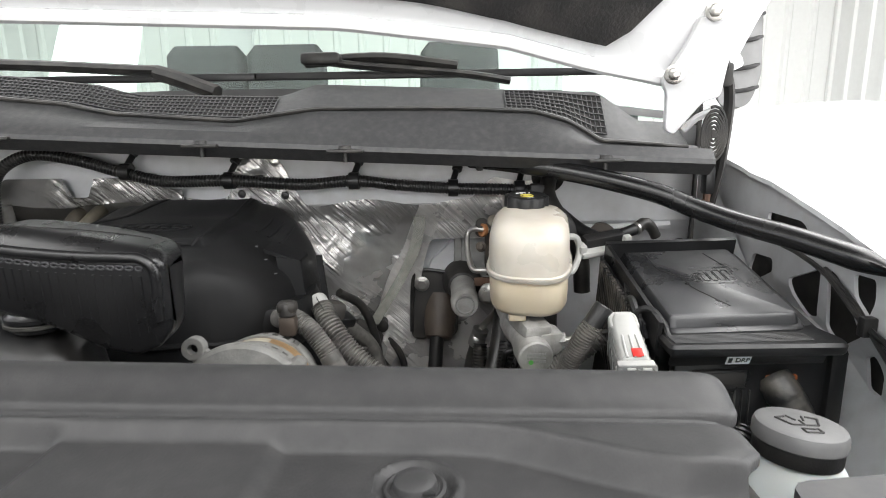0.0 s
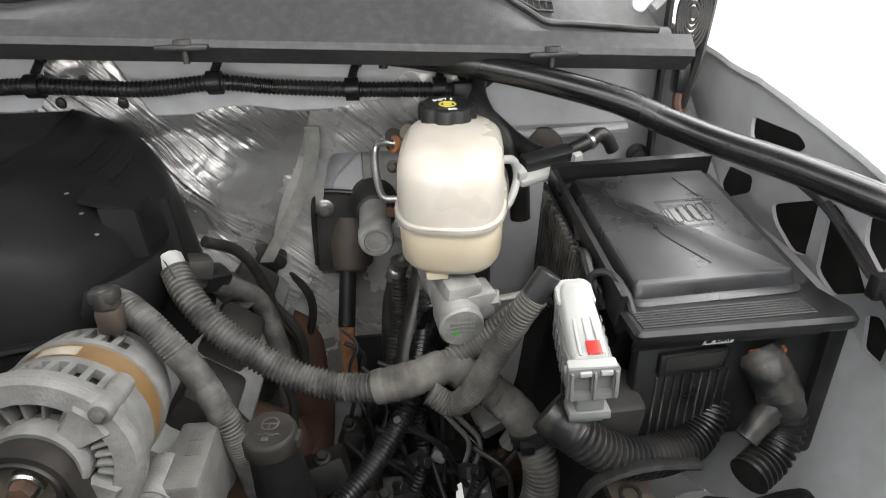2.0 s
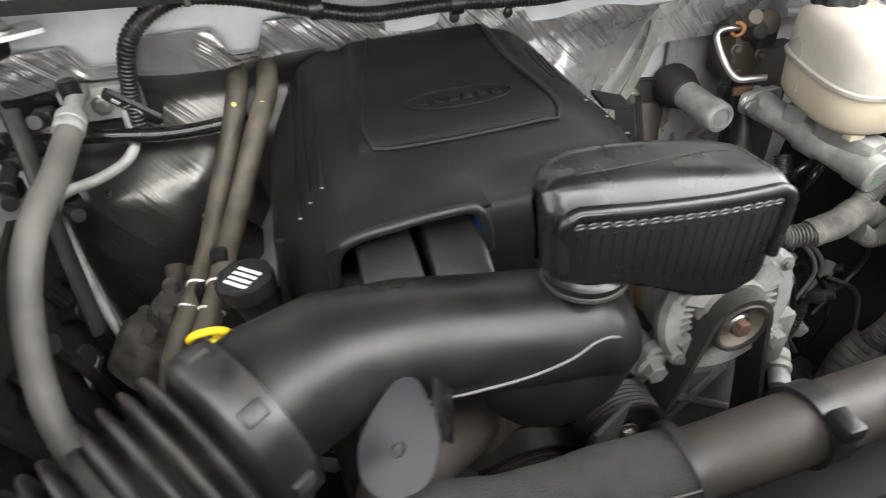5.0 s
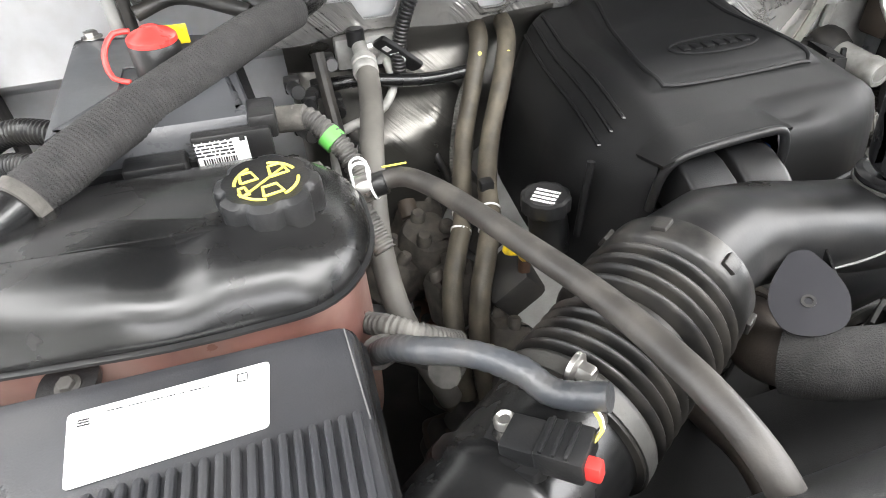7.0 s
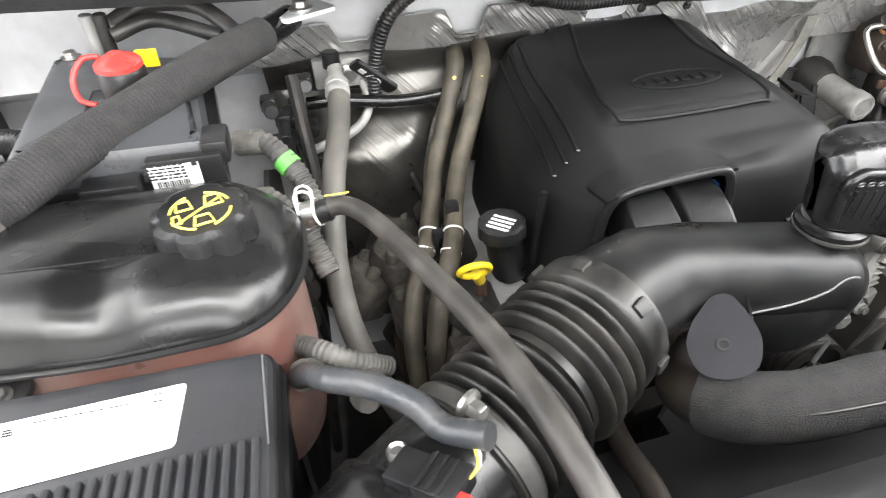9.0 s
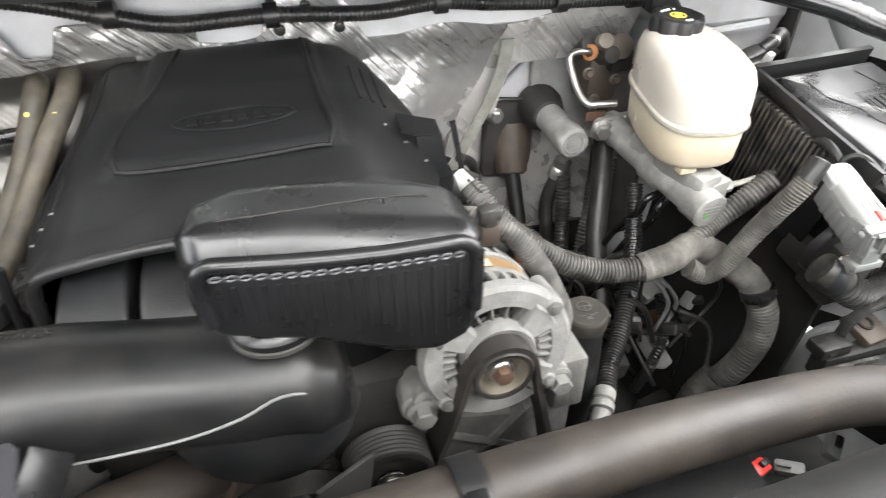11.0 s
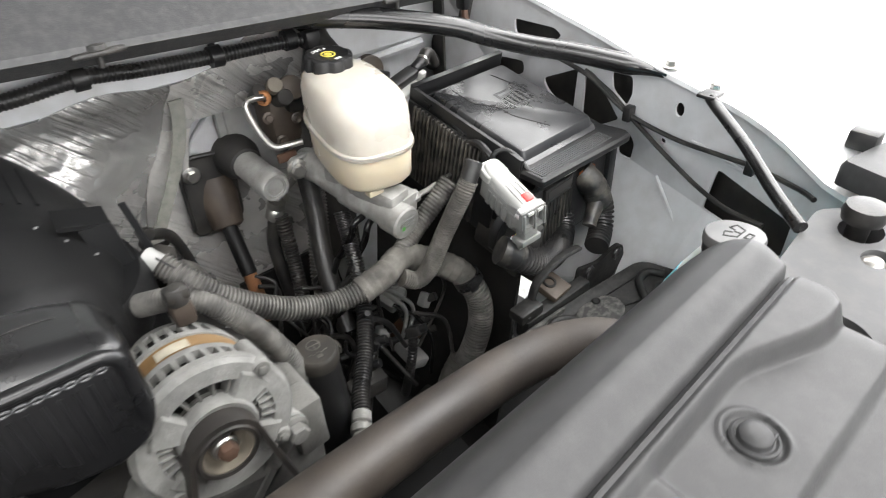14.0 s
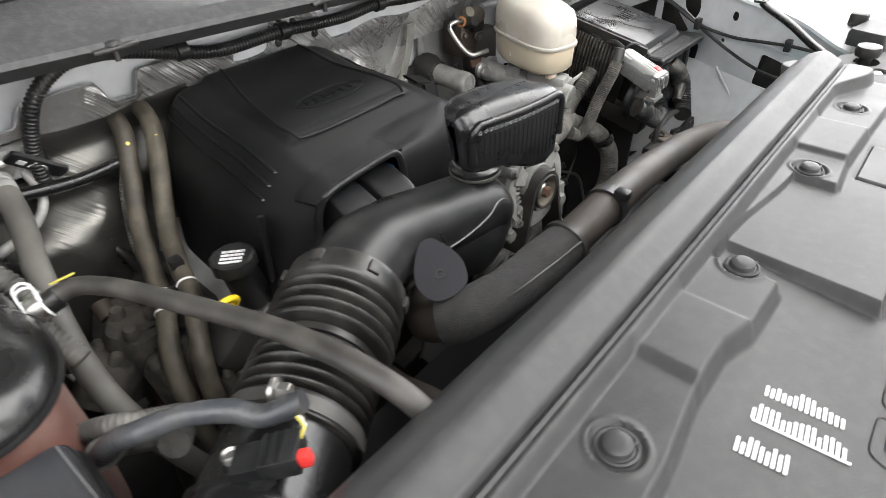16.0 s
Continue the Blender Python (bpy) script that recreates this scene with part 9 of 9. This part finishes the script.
# ---- heater hoses ----
M_HEATER = mat("dusty_tan_rubber", (0.052, 0.044, 0.032), 0.65, var=0.3, scale=40, bump=0.5, grain=400, dust=(0.135, 0.117, 0.086), dusty=0.5, tsc=40)
for pts, g in (([(-0.548, 0.915, 1.276), (-0.548, 0.900, 1.287), (-0.549, 0.872, 1.288), (-0.553, 0.850, 1.274), (-0.570, 0.824, 1.234), (-0.594, 0.786, 1.188), (-0.613, 0.735, 1.155), (-0.626, 0.690, 1.140), (-0.642, 0.660, 1.125), (-0.658, 0.630, 1.095), (-0.664, 0.60, 1.05), (-0.66, 0.58, 0.98)], 0), ([(-0.516, 0.910, 1.280), (-0.516, 0.895, 1.290), (-0.517, 0.866, 1.290), (-0.522, 0.838, 1.275), (-0.544, 0.797, 1.242), (-0.570, 0.760, 1.197), (-0.590, 0.712, 1.168), (-0.602, 0.665, 1.154), (-0.618, 0.632, 1.136), (-0.634, 0.605, 1.108), (-0.642, 0.585, 1.06), (-0.64, 0.565, 0.99)], 1)):
    hh = thing("heater_hose", "dusty brown rubber heater hose with yellow paint mark", "hose", pts[-1], "heater hoses beside the engine")
    part("tube", tube(pts, 0.0112, 16), M_HEATER, hh)
    q = V(pts[3]).lerp(V(pts[4]), 0.25)
    part("paint_mark", lathe([(0.0024, 0), (0.0024, 0.0006), (0, 0.0006)], axis_matrix(q + V((0.0, -0.0105, 0.0055)), q + V((0, -0.5, 0.25))), 10), M_YPRINT, hh)
    for f in (0.75, 1.35):
        i = 6 + int(f)
        q, q2 = V(pts[i]), V(pts[i + 1])
        c = q.lerp(q2, f - int(f))
        part("white_band", lathe([(0.0119, -0.0012), (0.0122, -0.0012), (0.0122, 0.0012), (0.0119, 0.0012)], axis_matrix(c, c + (q2 - q)), 20), M_PRINT, hh)
    part("spring_clamp", lathe([(0.0119, -0.004), (0.0132, -0.004), (0.0132, 0.004), (0.0119, 0.004)], axis_matrix(V(pts[1]), V(pts[2])), 22), M_BROWN, hh)
hc = thing("hose_clip", "black plastic clip between the heater hoses", "clip", (-0.608, 0.67, 1.15))
part("clip", box((-0.612, 0.680, 1.150), (0.022, 0.016, 0.020), 0.004), M_BLACK, hc)
part("clip", box((-0.595, 0.700, 1.175), (0.016, 0.014, 0.014), 0.003), M_BLACK, hc)

# ---- air-conditioning hose and block ----
ac = thing("refrigerant_hose", "grey dusty refrigerant hose with aluminium fitting block", "refrigerant hose", (-0.70, 0.72, 1.1))
M_ACH = mat("dusty_grey_rubber", (0.085, 0.080, 0.072), 0.6, dust=(0.20, 0.19, 0.17), dusty=0.4, tsc=25)
part("hose", tube([(-0.698, 0.785, 1.290), (-0.701, 0.755, 1.282), (-0.706, 0.722, 1.272), (-0.717, 0.672, 1.256), (-0.725, 0.634, 1.228), (-0.729, 0.602, 1.190), (-0.725, 0.570, 1.150), (-0.712, 0.545, 1.11), (-0.69, 0.53, 1.05)], 0.0118, 16), M_ACH, ac)
part("crimp", lathe([(0.0125, 0), (0.0135, 0.002), (0.0135, 0.010), (0.012, 0.011), (0.0135, 0.014), (0.0135, 0.022), (0.0125, 0.024)], axis_matrix((-0.698, 0.800, 1.295), (-0.701, 0.76, 1.283)), 20), M_ALU, ac)
part("block", box((-0.685, 0.862, 1.285), (0.075, 0.024, 0.036), 0.004), M_ALU, ac, "aluminium fitting block")
part("elbow", tube([(-0.698, 0.86, 1.298), (-0.698, 0.835, 1.303), (-0.698, 0.800, 1.295)], 0.0085, 14), M_ALU, ac)
part("port_cap", lathe([(0.010, 0), (0.010, 0.016), (0.008, 0.018), (0, 0.018)], pose(-0.700, 0.83, 1.302), 18), M_BLACK, ac, "black service port cap")
part("pipe", tube([(-0.668, 0.86, 1.278), (-0.664, 0.845, 1.262), (-0.664, 0.836, 1.245), (-0.676, 0.822, 1.232), (-0.70, 0.80, 1.228), (-0.725, 0.79, 1.226), (-0.742, 0.79, 1.215), (-0.748, 0.79, 1.18), (-0.742, 0.77, 1.10), (-0.725, 0.74, 1.02)], 0.0055, 12), M_ALU, ac, "pale aluminium refrigerant pipe")
part("block_bolt", hexbolt((-0.683, 0.849, 1.285), (0, -1, 0), 0.007, 0.009), M_STEEL, ac)
part("gasket", prism([(-0.735, 1.258), (-0.635, 1.252), (-0.632, 1.31), (-0.73, 1.314)], 0.012, [(0, 0), (0.008, 0)], frame3((0, 0.884, 0), (1, 0, 0), (0, 0, 1))), M_HOSE, ac)
tg = thing("hood_release_tag", "black plastic tag with white lamp symbols", "tag", (-0.655, 0.85, 1.28))
gm = frame3((-0.652, 0.838, 1.283), (0.75, 0.0, -0.65), (0.45, -0.75, 0.5))
part("tag", prism([(-0.03, -0.012), (0.028, -0.012), (0.03, 0.0), (0.028, 0.012), (-0.03, 0.012)], 0.005, [(0, 0), (0.004, 0), (0.005, 0.001)], gm), M_BLACK, tg)
bm = lathe([(0.0045, 0.0048), (0.0062, 0.0048), (0.0062, 0.0056), (0.0045, 0.0056), (0.0045, 0.0048)], gm @ Matrix.Translation((0.004, 0, 0)), 18)
box((-0.016, 0, 0.0052), (0.008, 0.009, 0.0008), 0, gm, bm)
box((-0.006, 0, 0.0052), (0.0014, 0.014, 0.0008), 0, gm @ pose(0, 0, 0, 0, 0, -12), bm)
part("symbols", bm, M_PRINT, tg)
vt = thing("vacuum_pipe", "black pipe across the foil behind the hoses", "pipe", (-0.63, 0.83, 1.25))
part("pipe", tube([(-0.735, 0.83, 1.262), (-0.70, 0.828, 1.262), (-0.63, 0.832, 1.250), (-0.575, 0.84, 1.248), (-0.55, 0.85, 1.25)], 0.0075, 12), M_GLOSS, vt)
pg = thing("plug_cluster", "cluster of black plugs and fittings at the bay's corner", "connector", (-0.76, 0.82, 1.24))
rnd = random.Random(33)
for k in range(9):
    p = V((-0.735 - 0.014 * (k % 4), 0.83 - 0.02 * (k // 3), 1.285 - 0.028 * (k % 3) - 0.012 * (k // 3)))
    bm = rod(p, p + V((rnd.uniform(-0.02, 0.02), -0.028, rnd.uniform(-0.01, 0.02))), rnd.uniform(0.005, 0.008), 14)
    box((p.x, p.y + 0.01, p.z), (0.018, 0.02, 0.016), 0.003, None, bm)
    part("plug", bm, (M_BLACK, M_LOOM)[k % 2], pg)
bm = tube([(-0.745, 0.80, 1.31), (-0.742, 0.78, 1.26), (-0.738, 0.75, 1.20), (-0.735, 0.72, 1.10)], 0.012, 10, 0.01, 0.6)
part("bracket", bm, M_DARK, pg)
hb = thing("heater_box", "foil-wrapped heater case bulging from the firewall", "heater case", (-0.66, 0.86, 1.0))
def hb_pt(u, v):
    x = -0.78 + 0.26 * u
    z = 1.262 - 0.34 * v
    b = 0.075 * math.sin(math.pi * min(1, u * 1.15)) ** 0.5 * sstep(1.265, 1.18, z) if 0 < u < 0.87 else 0
    return V((x, 0.885 - b - 0.004 * noise.noise(V((x * 30, z * 30, 5))), z))
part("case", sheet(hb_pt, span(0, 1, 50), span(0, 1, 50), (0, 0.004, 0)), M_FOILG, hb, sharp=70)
part("drain", rod((-0.668, 0.81, 1.10), (-0.668, 0.79, 1.085), 0.012, 14), M_BROWN, hb)
part("cable", tube([(-0.64, 0.86, 1.19), (-0.62, 0.82, 1.15), (-0.605, 0.81, 1.10), (-0.60, 0.80, 1.02)], 0.006, 10), M_HOSE, hb)

# ---- oil filler and dipstick ----
of = thing("oil_filler", "black oil filler cap on its neck with white print", "oil cap", (-0.563, 0.60, 1.13))
om = axis_matrix((-0.5635, 0.6135, 1.194), (-0.566, 0.6115, 1.30))
part("neck", lathe([(0.021, 0), (0.020, 0.04), (0.018, 0.065)], axis_matrix((-0.548, 0.628, 1.135), (-0.563, 0.614, 1.196)), 24), M_BLACK, of)
ocp = part("cap", knob(om, 0.0245, 0.016, 10, 0.06, 60), M_BLACK, of, "black cap with white print")
part("cap_print", bars(om @ pose(0, 0, 0.0144, 0, 0, 10), 4, 0.024, 0.024, 0.45, 15, None, 0.0006), M_PRINT, ocp)
dp = thing("dipstick", "yellow ring-pull oil dipstick in a steel tube", "dipstick", (-0.592, 0.59, 1.05))
lp = [V((-0.599 + 0.0150 * math.cos(a), 0.586 - 0.008 * math.sin(a) * 0.7, 1.176 + 0.011 * math.sin(a))) for a in span(0, 2 * math.pi, 24)]
bm = bmesh.new()
sweep(bm, lp, [0.0036] * len(lp), 10, 1.0, False)
part("ring", bm, M_YELLOW, dp, "yellow plastic pull ring")
part("stem", rod((-0.597, 0.590, 1.168), (-0.590, 0.597, 1.152), 0.006, 12), M_YELLOW, dp)
part("tube", tube([(-0.590, 0.597, 1.154), (-0.585, 0.61, 1.11), (-0.575, 0.64, 1.02)], 0.0065, 12), M_RUST, dp)
sc = thing("side_cable", "dusty ribbed cable running down beside the hoses", "cable", (-0.60, 0.80, 1.1))
part("cable", ribbed([(-0.565, 0.85, 1.235), (-0.585, 0.83, 1.20), (-0.602, 0.80, 1.15), (-0.604, 0.77, 1.10), (-0.60, 0.74, 1.04)], 0.008, 0.004, 0.1, 12), M_LOOMD, sc)
M_CAST = mat("dusty_brown_grey_casting", (0.045, 0.040, 0.034), 0.8, metal=0.1, var=0.5, scale=45, bump=0.9, grain=260, dust=(0.13, 0.115, 0.095), dusty=0.6, tsc=55)
rnd = random.Random(8)
lo2 = thing("lower_bracketry", "dusty brown engine castings low beside the hoses", "casting", (-0.62, 0.66, 0.9))
for k in range(16):
    p = V((rnd.uniform(-0.70, -0.53), rnd.uniform(0.58, 0.80), rnd.uniform(0.86, 1.06)))
    bm = box((0, 0, 0), (rnd.uniform(0.03, 0.07), rnd.uniform(0.03, 0.07), rnd.uniform(0.03, 0.06)), 0.01, Matrix.Translation(p) @ pose(0, 0, 0, rnd.uniform(-30, 30), rnd.uniform(-30, 30), rnd.uniform(0, 180)), None, 3)
    hexbolt(p + V((0, -0.02, 0.03)), (0, -0.4, 1), 0.007, 0.01, bm)
    part("casting", bm, (M_DARK, M_ALUG, M_BROWN, M_DARK)[k % 4], lo2)
fan = thing("fan_hub", "dark cooling fan hub behind the shroud", "fan", (-0.36, 0.44, 0.95))
part("hub", lathe([(0.05, 0), (0.06, 0.01), (0.06, 0.04), (0.02, 0.05)], axis_matrix((-0.36, 0.46, 0.93), (-0.36, 0.38, 0.93)), 28), M_DARK, fan)
for k in range(9):
    part("blade", box((0.13, 0, 0.02), (0.16, 0.05, 0.004), 0.001, axis_matrix((-0.36, 0.46, 0.93), (-0.36, 0.38, 0.93)) @ Matrix.Rotation(2 * math.pi * k / 9, 4, "Z") @ pose(0, 0, 0, 30, 0, 0)), M_VOID, fan)
# Added black panel keeps the depth beside the air filter dark.
pl = thing("filter_side_blackout", "added black panel beside the air filter box", "liner", (-1.0, 0.5, 0.75))
part("panel", sheet(lambda u, v: V((-1.06 - 0.02 * v, 0.10 + 0.75 * u, 0.72 + 0.50 * v)), span(0, 1, 8), span(0, 1, 5), (-0.006, 0, 0)), M_VOID, pl)

# Added dark plate hides the bright fender; its holes let pale patches through.
sb = thing("dark_clutter_plate", "added dark plate with plugs and cables beside the heater case", "bracket", (-0.80, 0.72, 0.75))
part("plate", plate([V(p) for p in ((0.58, 0.75), (0.87, 0.75), (0.87, 1.16), (0.80, 1.20), (0.66, 1.16), (0.58, 1.08))], [round_poly([V(p) for p in ((0.66, 0.90), (0.70, 0.90), (0.70, 0.95), (0.66, 0.96))], 0.008, 3), round_poly([V(p) for p in ((0.76, 0.98), (0.82, 0.98), (0.81, 1.02), (0.76, 1.01))], 0.008, 3)], lambda u, v, w: V((-0.795 - 0.05 * (0.87 - u) + w, u, v)), 0.006), M_DARK, sb)
for k in range(6):
    y, z = 0.62 + 0.042 * k, 1.05 + 0.03 * (k % 3)
    part("plug", rod((-0.795, y, z), (-0.765, y - 0.01, z + 0.008), 0.011 + 0.003 * (k % 2), 14), (M_DARK, M_BLACK, M_HOSE)[k % 3], sb)
for k in range(4):
    part("cable", tube([(-0.79, 0.60 + 0.06 * k, 1.12), (-0.772, 0.61 + 0.06 * k, 1.05), (-0.768, 0.63 + 0.06 * k, 0.96), (-0.775, 0.64 + 0.06 * k, 0.86)], 0.007 - 0.001 * (k % 2), 8), M_HOSE, sb)

for k, (c, r) in enumerate((((-0.657, 0.741, 1.08), 0.045), ((-0.646, 0.669, 1.07), 0.04), ((-0.700, 0.735, 1.06), 0.04), ((-0.606, 0.585, 1.06), 0.035), ((-0.575, 0.632, 1.06), 0.035), ((-0.655, 0.820, 1.07), 0.04))):
    cst = thing("engine_casting", "dusty grey-brown casting with bosses beside the hoses", "casting", c, "castings beside the hoses")
    rnd = random.Random(50 + k)
    m = Matrix.Translation(c) @ pose(0, 0, 0, rnd.uniform(-25, 25), rnd.uniform(-25, 25), rnd.uniform(0, 180))
    part("body", prism([(-r, -r * 0.6), (r * 0.6, -r * 0.8), (r, 0), (r * 0.5, r * 0.8), (-r * 0.7, r * 0.7)], r * 0.35, [(-r, 0), (r * 0.2, 0.001), (r * 0.42, r * 0.15), (r * 0.5, r * 0.4)], m), M_CAST, cst)
    for j in range(3):
        a = 2.1 * j + k
        part("boss", lathe([(r * 0.2, 0), (r * 0.2, r * 0.35), (r * 0.15, r * 0.42), (0, r * 0.42)], m @ Matrix.Translation((r * 0.5 * math.cos(a), r * 0.45 * math.sin(a), r * 0.35)), 14), M_CAST, cst)
